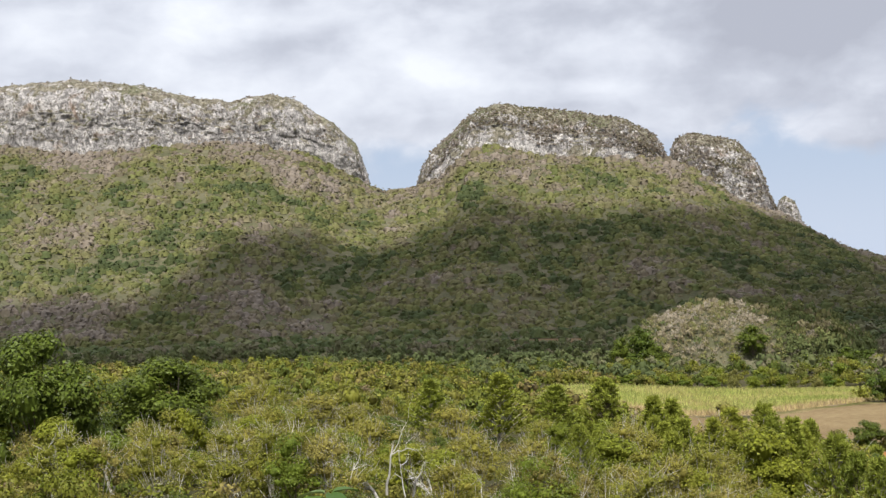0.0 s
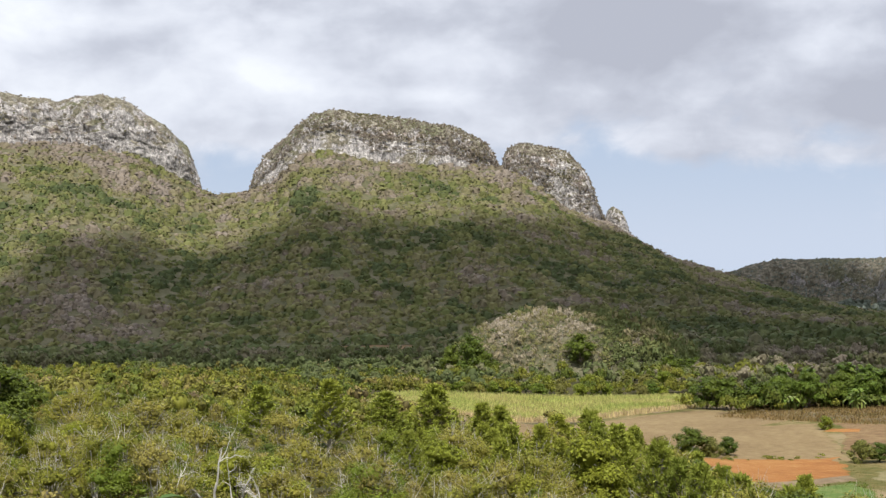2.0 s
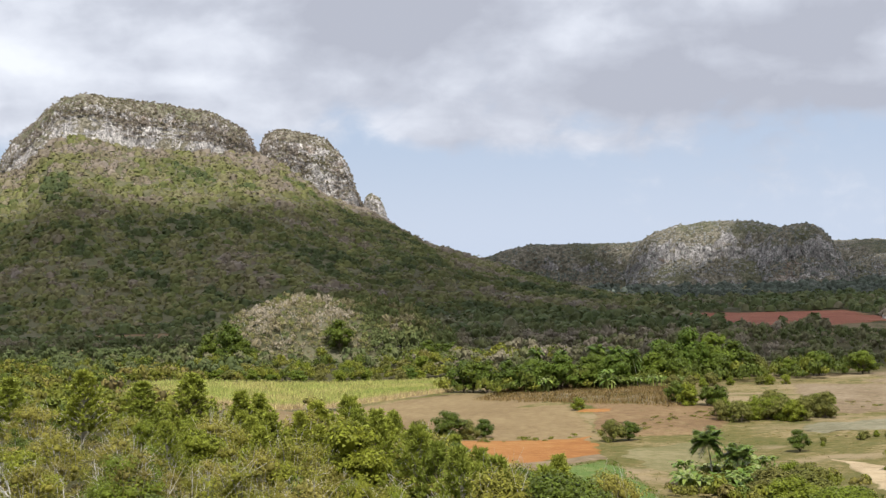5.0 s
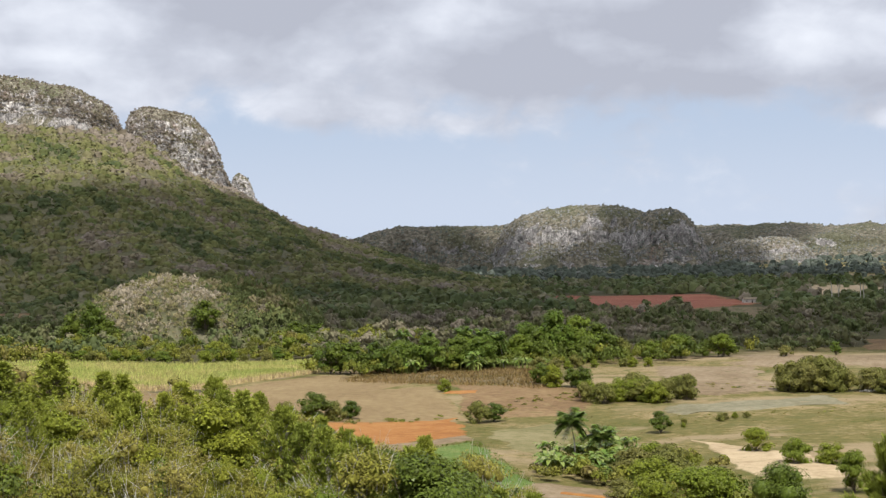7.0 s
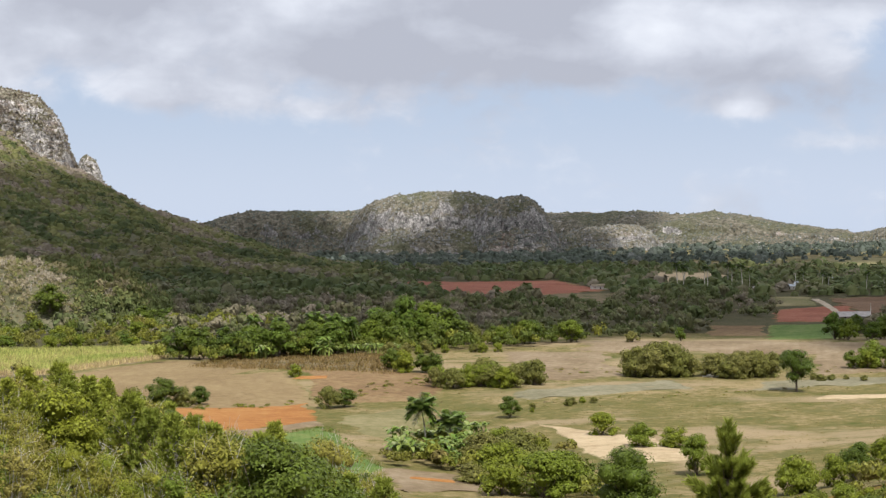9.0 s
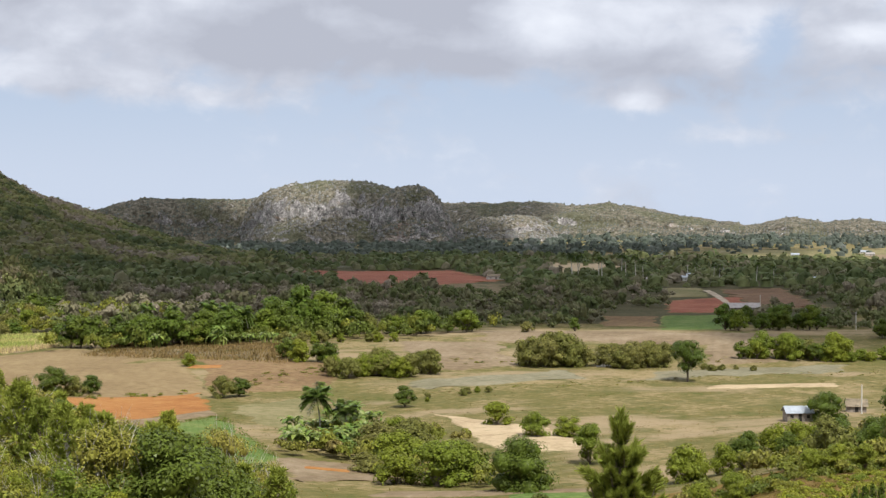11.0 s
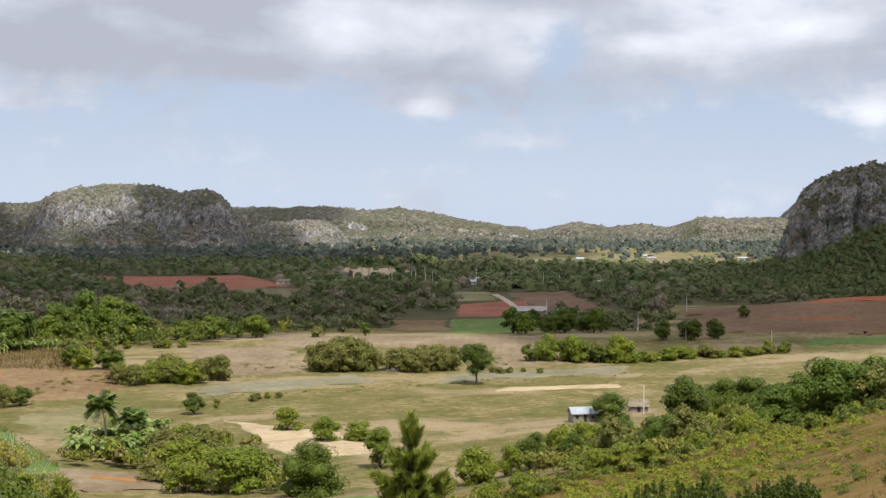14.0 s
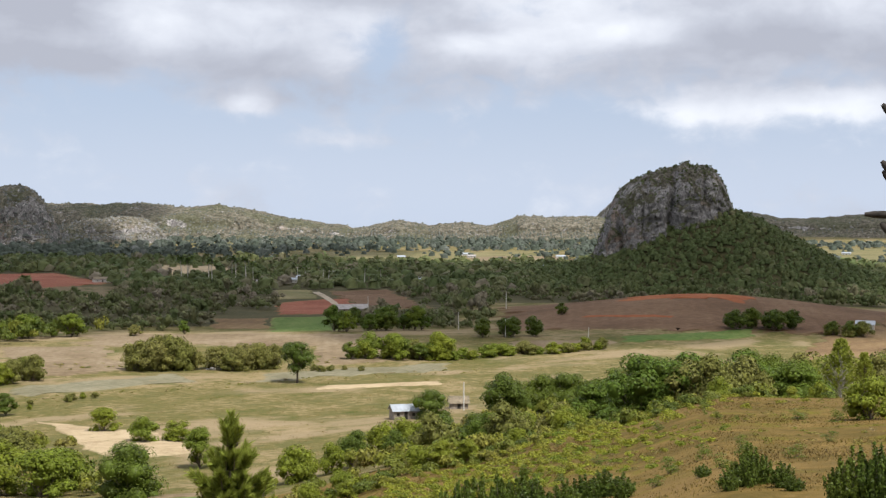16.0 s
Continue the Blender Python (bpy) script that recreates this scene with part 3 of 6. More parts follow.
field("red_field", "bright red soil on the crown of a low hill", RED_CROWN, (607, 492, 640, 424, 676, 452, 645, 520), 0.7, 6.0)
field("red_field", "red soil band on the flank of a low hill", RED_CROWN, (556, 478, 577, 425, 583, 427, 562, 480), 0.6, 3.0)
field("crop_field", "thin green strip at the foot of a low hill", CROP, (493, 398, 559, 373, 585, 388, 515, 411), 0.55, 2.0)
field("stubble_field", "tan bare strip beyond the bushes", TAN, (440, 410, 487, 392, 500, 405, 463, 427), 0.5, 2.0)
field("soil_field", "orange-tan bare field below a white house", REDBROWN, (488, 310, 540, 280, 690, 370, 596, 362), 0.4, 4.0)
field("crop_field", "pale green plot beyond the spur", CROP, (464, 298, 482, 286, 500, 297, 476, 308), 0.55, 1.5)
field("pasture", "pale sunlit pasture in the far valley", YELLOW, (1040, 1290, 1290, 1110, 1700, 1480, 1322, 1650), 0.8, 20.0)
field("pasture", "tan sunlit pasture in the far valley", TAN, (1175, 1150, 1290, 1100, 1500, 1290, 1351, 1340), 1.2, 12.0)
field("pasture", "pale sunlit fields under distant hills", YELLOW, (1500, 900, 1640, 860, 2400, 1330, 2250, 1420), 0.8, 20.0)
field("soil_field", "pale bare clearing near royal palms", SAND, (740, 1099, 800, 1045, 930, 1280, 860, 1310), 0.6, 8.0)
field("stubble_field", "tan clearing at the foot of the massif", TAN, (-271, 1160, -207, 1150, -230, 1270, -293, 1290), 0.6, 6.0)
field("fallow_field", "brown fallow strip at the foot of the massif", REDBROWN, (-90, 1200, 130, 1150, 120, 1262, -20, 1290), 0.6, 8.0)
field("terrace", "eroded pale terrace below the banana clump", TAN, (114, 254, 144, 263, 150, 281, 128, 292), 0.3, 2.5)
field("bare_scar", "orange scar across an eroded terrace", ORANGE, (127, 278, 136, 273, 137, 275.5, 128, 280), 0.75, 0.8)
field("bare_scar", "small orange bare scar beside a bush", ORANGE, (176, 480, 188, 474, 192, 480, 181, 486), 0.4, 1.5)
field("footpath", "worn pale track below the spur", TAN, (120, 238, 156, 214, 160, 219, 126, 246), 0.4, 1.0)
field("crop_field", "small green plot beside a track", CROP, (136, 216, 150, 204, 156, 212, 142, 224), 0.45, 1.0)


# ---- rocks ----
def grain(x, y, z, seed=0):
    """Value noise in space, 0 to 1, one cell to the unit."""
    def at(i, j, k):
        h = (i * 374761393 + j * 668265263 + k * 2147483647 + seed * 974711) & 0xFFFFFFFF
        h = ((h ^ (h >> 13)) * 1274126177) & 0xFFFFFFFF
        return ((h ^ (h >> 16)) & 0xFFFF) / 65535.0
    x, y, z = np.broadcast_arrays(x, y, z)
    i, j, k = (np.floor(q).astype(np.int64) for q in (x, y, z))
    u, v, w = x - i, y - j, z - k
    u, v, w = (q * q * (3 - 2 * q) for q in (u, v, w))
    total = 0
    for di, fu in ((0, 1 - u), (1, u)):
        for dj, fv in ((0, 1 - v), (1, v)):
            for dk, fw in ((0, 1 - w), (1, w)):
                total = total + fu * fv * fw * at(i + di, j + dj, k + dk)
    return total


def crags(x, y, z, size, seed=0, octaves=4):
    """Broken relief, about -1 to 1."""
    total, amp, norm = 0, 1.0, 0
    for o in range(octaves):
        total, norm = total + amp * (1 - np.abs(2 * grain(x / size, y / size, z / size, seed + o) - 1) * 2), norm + amp
        size, amp = size * 0.46, amp * 0.58
    return total / norm


def loft(name, label, mat, heading, dist, crest, foot, thick, lean=0.45, rough=5.0, step=2.2, rows=76, cap=0.50, sink=14.0, seed=1.0, category="rock", clefts=()):
    """A karst hill: crest and cliff foot heights along its length (metres across a heading, metres up), steep sides and a rounded top."""
    cu, cz = np.array(crest, float).reshape(-1, 2).T
    fu, fz = np.array(foot, float).reshape(-1, 2).T
    n = int((cu[-1] - cu[0]) / step) + 1
    u = np.linspace(cu[0], cu[-1], n)
    top, low = np.interp(u, cu, cz), np.interp(u, fu, fz)
    for _ in range(2):
        top[1:-1] = (top[:-2] + 2 * top[1:-1] + top[2:]) / 4
    top = top + rough * 0.25 * ripple(u, u * 0.3, 16, seed) + rough * 0.15 * ripple(u, u * 0.7, 5, seed + 2)
    tall = np.maximum(top - low, 2.0)
    k = np.linspace(0, 1, rows)
    # profile: foot, cliff, rounded cap, back slope
    wall, back = 0.46, 0.72
    rise = np.where(k < wall, k / wall * cap, np.where(k < back, cap + (1 - cap) * np.sin(np.clip((k - wall) / (back - wall), 0, 1) * np.pi / 2), 1 - ease(k, back, 1.0)))
    away = np.where(k < wall, lean * (k / wall) * 0.35, np.where(k < back, lean * 0.35 + (1 - lean * 0.35) * (1 - np.cos(np.clip((k - wall) / (back - wall), 0, 1) * np.pi / 2)), 1 + 0.9 * ease(k, back, 1.0)))
    round_off = np.sqrt(np.clip(np.minimum(u - u[0], u[-1] - u) / (0.25 * (u[-1] - u[0])), 0, 1))
    deep = thick * (0.25 + 0.75 * round_off) * np.clip(tall / tall.max() + 0.25, 0.3, 1)
    uu = np.repeat(u[:, None], rows, 1)
    zz = low[:, None] - sink * (k < 0.02) + tall[:, None] * rise
    zz = np.where(k > 0.97, low[:, None] - sink, zz)
    vv = dist + deep[:, None] * (away - 1.0)
    # buttresses, ledges and broken blocks
    face = np.clip(1.15 - np.abs(k - 0.36) / 0.42, 0, 1)
    out = crags(uu, vv * 0.3, zz * 0.6, 4.5 * rough, int(seed)) + 0.45 * crags(uu, vv, zz * 1.6, 1.6 * rough, int(seed) + 9, 3)
    vv = vv - rough * 1.3 * face * out
    for at, wide, deep_in in clefts:
        vv = vv + deep_in * face * np.exp(-((uu - at + 1.5 * np.sin(zz * 0.15)) / wide) ** 2)
    uu = uu + rough * 0.4 * face * crags(uu, vv, zz, 2.5 * rough, int(seed) + 20, 3)
    zz = zz + rough * 0.42 * (k > 0.1) * (k < 0.95) * crags(uu, vv, 0 * uu, 2.2 * rough, int(seed) + 30, 4)
    s, c = math.sin(radians(heading)), math.cos(radians(heading))
    x, y = uu * c + vv * s, -uu * s + vv * c
    verts = np.stack([x, y, zz], -1).reshape(-1, 3)
    ob = mesh_object(name, verts, grid_faces(n, rows)[:, ::-1], mat, smooth=True)
    tagged(ob, label, category, kind="structure")
    return verts.reshape(n, rows, 3)


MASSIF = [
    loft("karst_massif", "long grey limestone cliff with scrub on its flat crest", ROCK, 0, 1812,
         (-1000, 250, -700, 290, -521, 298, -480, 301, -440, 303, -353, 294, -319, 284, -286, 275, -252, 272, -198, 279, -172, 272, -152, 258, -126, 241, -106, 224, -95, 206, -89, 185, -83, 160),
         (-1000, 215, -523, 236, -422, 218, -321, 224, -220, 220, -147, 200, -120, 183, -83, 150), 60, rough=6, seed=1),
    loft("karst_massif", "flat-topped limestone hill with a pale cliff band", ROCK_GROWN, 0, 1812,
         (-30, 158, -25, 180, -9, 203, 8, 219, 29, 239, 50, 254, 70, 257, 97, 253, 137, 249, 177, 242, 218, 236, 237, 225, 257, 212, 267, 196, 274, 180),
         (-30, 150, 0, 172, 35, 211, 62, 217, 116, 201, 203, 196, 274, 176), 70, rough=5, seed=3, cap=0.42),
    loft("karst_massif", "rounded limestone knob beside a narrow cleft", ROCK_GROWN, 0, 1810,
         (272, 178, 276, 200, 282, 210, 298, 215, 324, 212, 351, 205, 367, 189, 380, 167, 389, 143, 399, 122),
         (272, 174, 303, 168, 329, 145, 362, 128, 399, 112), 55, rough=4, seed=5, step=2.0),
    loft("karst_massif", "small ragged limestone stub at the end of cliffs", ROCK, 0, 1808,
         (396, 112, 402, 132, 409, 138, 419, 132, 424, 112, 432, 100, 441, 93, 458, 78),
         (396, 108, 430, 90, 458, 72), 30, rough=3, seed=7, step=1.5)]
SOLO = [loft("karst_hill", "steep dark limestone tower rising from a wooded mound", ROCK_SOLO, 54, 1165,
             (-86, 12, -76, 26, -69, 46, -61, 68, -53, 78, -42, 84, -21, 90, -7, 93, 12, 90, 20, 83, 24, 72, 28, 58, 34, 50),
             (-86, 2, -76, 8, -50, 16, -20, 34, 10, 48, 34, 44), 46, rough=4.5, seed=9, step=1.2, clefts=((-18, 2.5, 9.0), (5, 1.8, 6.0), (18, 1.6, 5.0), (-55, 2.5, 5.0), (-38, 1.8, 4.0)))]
FAR = [
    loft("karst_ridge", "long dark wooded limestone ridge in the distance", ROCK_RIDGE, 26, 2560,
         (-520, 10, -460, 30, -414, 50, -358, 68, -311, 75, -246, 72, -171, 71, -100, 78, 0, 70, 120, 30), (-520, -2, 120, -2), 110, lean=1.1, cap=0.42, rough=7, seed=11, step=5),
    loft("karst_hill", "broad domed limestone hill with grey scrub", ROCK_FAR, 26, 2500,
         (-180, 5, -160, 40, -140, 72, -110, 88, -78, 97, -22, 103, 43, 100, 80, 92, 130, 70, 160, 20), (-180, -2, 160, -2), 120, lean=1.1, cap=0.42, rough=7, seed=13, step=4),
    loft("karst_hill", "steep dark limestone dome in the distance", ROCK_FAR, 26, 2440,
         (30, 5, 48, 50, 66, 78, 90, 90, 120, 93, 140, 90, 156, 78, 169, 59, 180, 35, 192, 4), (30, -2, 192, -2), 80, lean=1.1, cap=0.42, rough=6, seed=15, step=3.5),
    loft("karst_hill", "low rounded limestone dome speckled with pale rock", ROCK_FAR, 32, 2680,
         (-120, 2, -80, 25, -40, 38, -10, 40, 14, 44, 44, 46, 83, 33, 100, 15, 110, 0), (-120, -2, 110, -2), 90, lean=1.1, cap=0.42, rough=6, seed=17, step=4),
    loft("wooded_hills", "green wooded hills along the far side of the valley", HILLS, 44, 3250,
         (-1100, 60, -960, 62, -807, 70, -664, 69, -605, 72, -533, 63, -450, 70, -391, 61, -307, 44, -236, 33, -140, 21, -93, 34, -57, 40, 3, 28, 74, 35, 134, 27, 194, 51, 265, 48, 337, 49, 420, 45, 520, 20, 640, 0), (-1100, -3, 640, -3), 260, 0.9, 9, 7, 44, 0.4, 20, 19, "hill"),
    loft("karst_hill", "pale distant limestone cone", HILLS, 50, 4200,
         (-20, 5, 20, 40, 55, 80, 85, 106, 115, 112, 160, 90, 260, 40, 360, 5), (-20, -3, 360, -3), 160, 0.6, 8, 8, 40, 0.5, 20, 21),
    loft("wooded_hills", "hazy dark distant hills beyond the valley", HILLS, 55, 4300,
         (-300, 20, -150, 50, 46, 66, 103, 58, 175, 46, 231, 47, 315, 54, 371, 59, 450, 54, 700, 70, 1000, 40), (-300, -3, 1000, -3), 260, 0.9, 9, 10, 40, 0.4, 20, 23, "hill")]

# ---- clouds that shade the far side of the valley ----
def cloud(label, puffs, height=1700.0, cell=16.0):
    """A flat-bottomed cloud bank high over the viewpoint, thinning out towards its rim. Puffs: where on the land its shade falls, half widths, and the land's height there."""
    c = []
    for cx, cy, rx, ry, z in puffs:
        k = (height - z) / TO_SUN.z
        c.append((cx + TO_SUN.x * k, cy + TO_SUN.y * k, rx * 1.25, ry * 1.25))
    c = np.array(c)
    lo, hi = (c[:, :2] - c[:, 2:]).min(0), (c[:, :2] + c[:, 2:]).max(0)
    x, y = np.meshgrid(np.arange(lo[0], hi[0], cell), np.arange(lo[1], hi[1], cell))
    wx, wy = x + 22 * ripple(x, y, 75, 3) + 9 * ripple(x, y, 26, 1), y + 22 * ripple(y, x, 75, 5) + 9 * ripple(y, x, 26, 8)
    body = np.max([1 - np.hypot((wx - a) / ra, (wy - b) / rb) for a, b, ra, rb in c], 0)
    body = np.clip(body, 0, 1)
    faces = grid_faces(*x.shape)
    faces = faces[body.ravel()[faces].max(1) > 0]
    used, faces = np.unique(faces, return_inverse=True)
    faces = faces.reshape(-1, 4)
    x, y, body = x.ravel()[used], y.ravel()[used], body.ravel()[used]
    low = np.stack([x, y, np.full(len(x), height)], 1)
    top = np.stack([x, y, height + 8 + 90 * np.sqrt(body)], 1)
    ob = mesh_object("cloud", np.concatenate([low, top]), np.concatenate([faces[:, ::-1], faces + len(x)]), CLOUD, smooth=True)
    ob.data.attributes.new("body", "FLOAT", "POINT").data.foreach_set("value", np.tile(body, 2).astype(np.float32))
    return tagged(ob, label, "cloud", kind="structure")


cloud("low flat grey cloud bank over the hillside", [(-140, 1330, 130, 205, 70), (-150, 1200, 200, 120, 10), (75, 1330, 215, 275, 80), (300, 1370, 260, 250, 60), (520, 1480, 280, 300, 20), (650, 1470, 150, 210, 5), (330, 1080, 200, 170, 5), (-330, 1130, 170, 90, 10), (-400, 1290, 260, 110, 40), (-60, 1080, 200, 110, 5), (-200, 975, 170, 80, 5), (-15, 960, 95, 72, 5), (120, 1035, 160, 82, 5), (258, 850, 75, 60, 10)])
cloud("broad flat grey cloud bank over the valley", [(540, 1010, 260, 240, 0), (760, 1000, 330, 300, 0), (620, 770, 190, 150, 0), (860, 700, 280, 220, 30), (1080, 800, 260, 260, 20), (660, 520, 150, 120, 5), (400, 690, 130, 110, 0), (500, 600, 130, 105, 0), (590, 505, 130, 105, 5), (560, 425, 120, 62, 3), (475, 450, 60, 40, 3), (690, 400, 150, 95, 3), (560, 1300, 300, 260, 0), (800, 1270, 260, 170, 0)])
cloud("ragged cloud bank over the distant hills", [(700, 2250, 260, 240, 40), (930, 2070, 210, 115, 20), (1240, 2150, 160, 170, 60), (1000, 1900, 260, 160, 0), (1180, 1640, 330, 230, 0), (900, 1600, 260, 220, 0)])
cloud("ragged cloud over far hills", [(1500, 2700, 300, 160, 60), (3000, 2600, 500, 300, 50), (3450, 2300, 700, 480, 50)])


# ---- plants as stuff: many small crowns in one mesh ----
def crown_template(rng, cards, size, lobes=5, flat=1.0, up=0.6):
    """A crown about 1 wide to each side and 1 high, of leaf sprays round a few lobes."""
    cen = np.column_stack([rng.uniform(-0.5, 0.5, (lobes, 2)), rng.uniform(0.4, 0.72, lobes)])
    cen[0] = (0, 0, 0.6)
    rad = rng.uniform(0.32, 0.52, lobes)
    which = rng.integers(0, lobes, cards)
    n = rng.normal(size=(cards, 3))
    n[:, 2] = np.abs(n[:, 2]) * 0.8 - 0.25 * rng.random(cards)
    n /= np.linalg.norm(n, axis=1)[:, None]
    p = cen[which] + n * (rad[which] * rng.uniform(0.72, 1.06, cards))[:, None] * (1, 1, 0.75 * flat)
    p[:, 2] = np.clip(p[:, 2], 0.02, 1.15)
    face = n + rng.normal(scale=0.4, size=(cards, 3)) + (0, 0, up)
    v, f = leaf_cards(rng, p, face, size * rng.uniform(0.6, 1.3, cards), 0.72)
    return v, f


def leaf_cards(rng, p, face, size, narrow=0.6):
    """Pointed leaf sprays at p that face the given ways."""
    n = face / np.linalg.norm(face, axis=1)[:, None]
    a = np.cross(n, rng.normal(size=p.shape))
    a /= np.linalg.norm(a, axis=1)[:, None] + 1e-9
    b = np.cross(n, a)
    s = np.asarray(size)[:, None]
    k = len(p)
    v = np.stack([p + a * s * 1.2, p - a * s * 0.6 + b * s * narrow * 1.25, p - a * s * 0.6 - b * s * narrow * 1.25], 1).reshape(-1, 3)
    return v, np.arange(3 * k).reshape(k, 3)


def dome_template(rng, sides=6):
    """The closed, lumpy inside of a crown."""
    a = np.arange(sides) * 2 * math.pi / sides
    rings = [np.stack([np.cos(a + t) * q * rng.uniform(0.7, 1.15, sides), np.sin(a + t) * q * rng.uniform(0.7, 1.15, sides), z * rng.uniform(0.8, 1.2, sides)], 1) for t, q, z in ((0, 0.78, 0.15), (0.45, 0.66, 0.64))]
    v = np.concatenate(rings + [np.array([(rng.uniform(-0.2, 0.2), rng.uniform(-0.2, 0.2), 0.93)])])
    i, j = np.arange(sides), (np.arange(sides) + 1) % sides
    f = np.concatenate([np.stack([i, j, sides + j], 1), np.stack([i, sides + j, sides + i], 1), np.stack([sides + i, sides + j, np.full(sides, 2 * sides)], 1)])
    return v, f


def woods(name, label, mat, x, y, z, r, h, tone, seed, cards=22, size=0.34, kinds=8, category="trees", up=0.6, dome=False, lobes=0):
    """Many crowns as one object of stuff."""
    rng = np.random.default_rng(seed)
    vs, fs, ts, base = [], [], [], 0
    pick = rng.integers(0, kinds, len(x))
    for k in range(kinds):
        tv, tf = lobed_crown(rng, cards, size, lobes) if lobes else crown_template(rng, cards, size, up=up)
        if dome:
            dv, df = dome_template(rng)
            dv = dv * (0.8 if cards > 40 else 1.0)
            tf = np.concatenate([df, tf + len(dv)])
            tv = np.concatenate([dv, tv])
        sel = np.where(pick == k)[0]
        if not len(sel):
            continue
        t = rng.uniform(0, 2 * math.pi, len(sel))
        c, s = np.cos(t)[:, None], np.sin(t)[:, None]
        rr, hh = r[sel][:, None], h[sel][:, None]
        px = (tv[:, 0] * c - tv[:, 1] * s) * rr + x[sel][:, None]
        py = (tv[:, 0] * s + tv[:, 1] * c) * rr + y[sel][:, None]
        pz = tv[:, 2] * hh + z[sel][:, None]
        v = np.stack([px, py, pz], -1).reshape(-1, 3)
        f = (tf[None] + (np.arange(len(sel)) * len(tv))[:, None, None]).reshape(-1, 3) + base
        vs.append(v), fs.append(f), ts.append(np.repeat(tone[sel], len(tv)))
        base += len(v)
    ob = mesh_object(name, np.concatenate(vs), np.concatenate(fs), mat, np.concatenate(ts), smooth=dome)
    return tagged(ob, label, category, kind="stuff")


def crown_of(rng, lobes, cards, leaf, narrow=0.55, up=0.4, fill=0.72, core=0.0):
    """Leaf sprays over given lobes (x, y, z, radius, height ratio)."""
    L = np.array(lobes, float)
    w = L[:, 3] ** 2
    which = rng.choice(len(L), cards, p=w / w.sum())
    n = rng.normal(size=(cards, 3))
    n[:, 2] = np.where(rng.random(cards) < 0.75, np.abs(n[:, 2]), n[:, 2])
    n /= np.linalg.norm(n, axis=1)[:, None]
    depth = np.where(rng.random(cards) < 0.86, rng.uniform(0.5 + 0.5 * fill, 1.08, cards), rng.uniform(fill, 1.2, cards))
    p = L[which, :3] + n * (L[which, 3] * depth)[:, None] * np.stack([np.ones(cards), np.ones(cards), L[which, 4]], 1)
    face = n + rng.normal(scale=0.34, size=(cards, 3)) + (0, 0, up)
    v, f = leaf_cards(rng, p, face, leaf * rng.uniform(0.6, 1.35, cards), narrow)
    if not core:
        return v, f
    # closed clumps of shaded leaves inside the lobes
    lumps = []
    e, a = np.meshgrid((-1.1, 0.0, 1.1), np.arange(5) * 2 * math.pi / 5, indexing="ij")
    ring = np.arange(5)
    q = np.concatenate([np.stack([np.stack([k * 5 + ring, k * 5 + (ring + 1) % 5, (k + 1) * 5 + (ring + 1) % 5], 1), np.stack([k * 5 + ring, (k + 1) * 5 + (ring + 1) % 5, (k + 1) * 5 + ring], 1)]).reshape(-1, 3) for k in range(2)])
    for x, y, z, r, flat in L:
        wob = r * core * rng.uniform(0.8, 1.1, e.shape)
        lumps.append((np.stack([x + wob * np.cos(e) * np.cos(a), y + wob * np.cos(e) * np.sin(a), z + wob * np.sin(e) * flat], -1).reshape(-1, 3), q))
    return joined([(v, f)] + lumps)


def lobed_crown(rng, cards, leaf, lobes, core=0.76):
    """A crown of distinct rounded lobes, about 1 wide to each side and 1 high."""
    L = [(0, 0, 0.55, 0.42, 0.9)]
    for k in range(lobes):
        a, q = k * 2.4 + rng.uniform(-0.4, 0.4), rng.random()
        out = 0.62 * math.sqrt(max(0.08, 1 - (2 * q - 0.8) ** 2)) * rng.uniform(0.7, 1.1)
        L.append((out * math.cos(a), out * math.sin(a), 0.12 + 0.68 * q, rng.uniform(0.20, 0.36), rng.uniform(0.55, 0.8)))
    return crown_of(rng, L, cards, leaf, fill=0.75, core=core)


def in_field(x, y, grow=1.0, skip=("meadow_patch",)):
    """Which plan points lie in one of the fields."""
    inside = np.zeros(len(x), bool)
    for name, c in FIELDS:
        if name in skip:
            continue
        m = c.mean(0)
        q = m + (c - m) * grow
        s = [(q[(i + 1) % 4, 0] - q[i, 0]) * (y - q[i, 1]) - (q[(i + 1) % 4, 1] - q[i, 1]) * (x - q[i, 0]) for i in range(4)]
        inside |= np.all([v > 0 for v in s], 0) | np.all([v < 0 for v in s], 0)
    return inside


def polar_points(rng, n, a0, a1, d0, d1, power=2.0):
    a = np.radians(rng.uniform(a0, a1, n))
    d = (rng.uniform(d0 ** power, d1 ** power, n)) ** (1 / power)
    return d * np.sin(a), d * np.cos(a)


def shown(x, y):
    return np.degrees(np.arctan2(x, y)), np.hypot(x, y)


def blades(name, label, mat, x, y, height, tone, per, seed, wide=0.10, spread=0.35, category="grass"):
    """Upright blades in tufts, as one object of stuff."""
    rng = np.random.default_rng(seed)
    x, y, h, t = (np.repeat(np.asarray(q, float), per) for q in (x, y, height, tone))
    n = len(x)
    base = np.stack([x + rng.normal(scale=spread, size=n), y + rng.normal(scale=spread, size=n), np.zeros(n)], 1)
    base[:, 2] = ground(base[:, 0], base[:, 1]) - 0.05
    h = h * rng.uniform(0.55, 1.1, n)
    lean = rng.normal(scale=0.32, size=(n, 2)) * h[:, None]
    tip = base + np.column_stack([lean, h])
    a = rng.uniform(0, math.pi, n)
    s = np.column_stack([np.cos(a), np.sin(a), np.zeros(n)]) * (wide * h)[:, None]
    v = np.stack([base - s, base + s, tip], 1).reshape(-1, 3)
    ob = mesh_object(name, v, np.arange(3 * n).reshape(n, 3), mat, np.repeat(np.clip(t + rng.normal(scale=0.15, size=n), 0, 1), 3))
    return tagged(ob, label, category, kind="stuff")


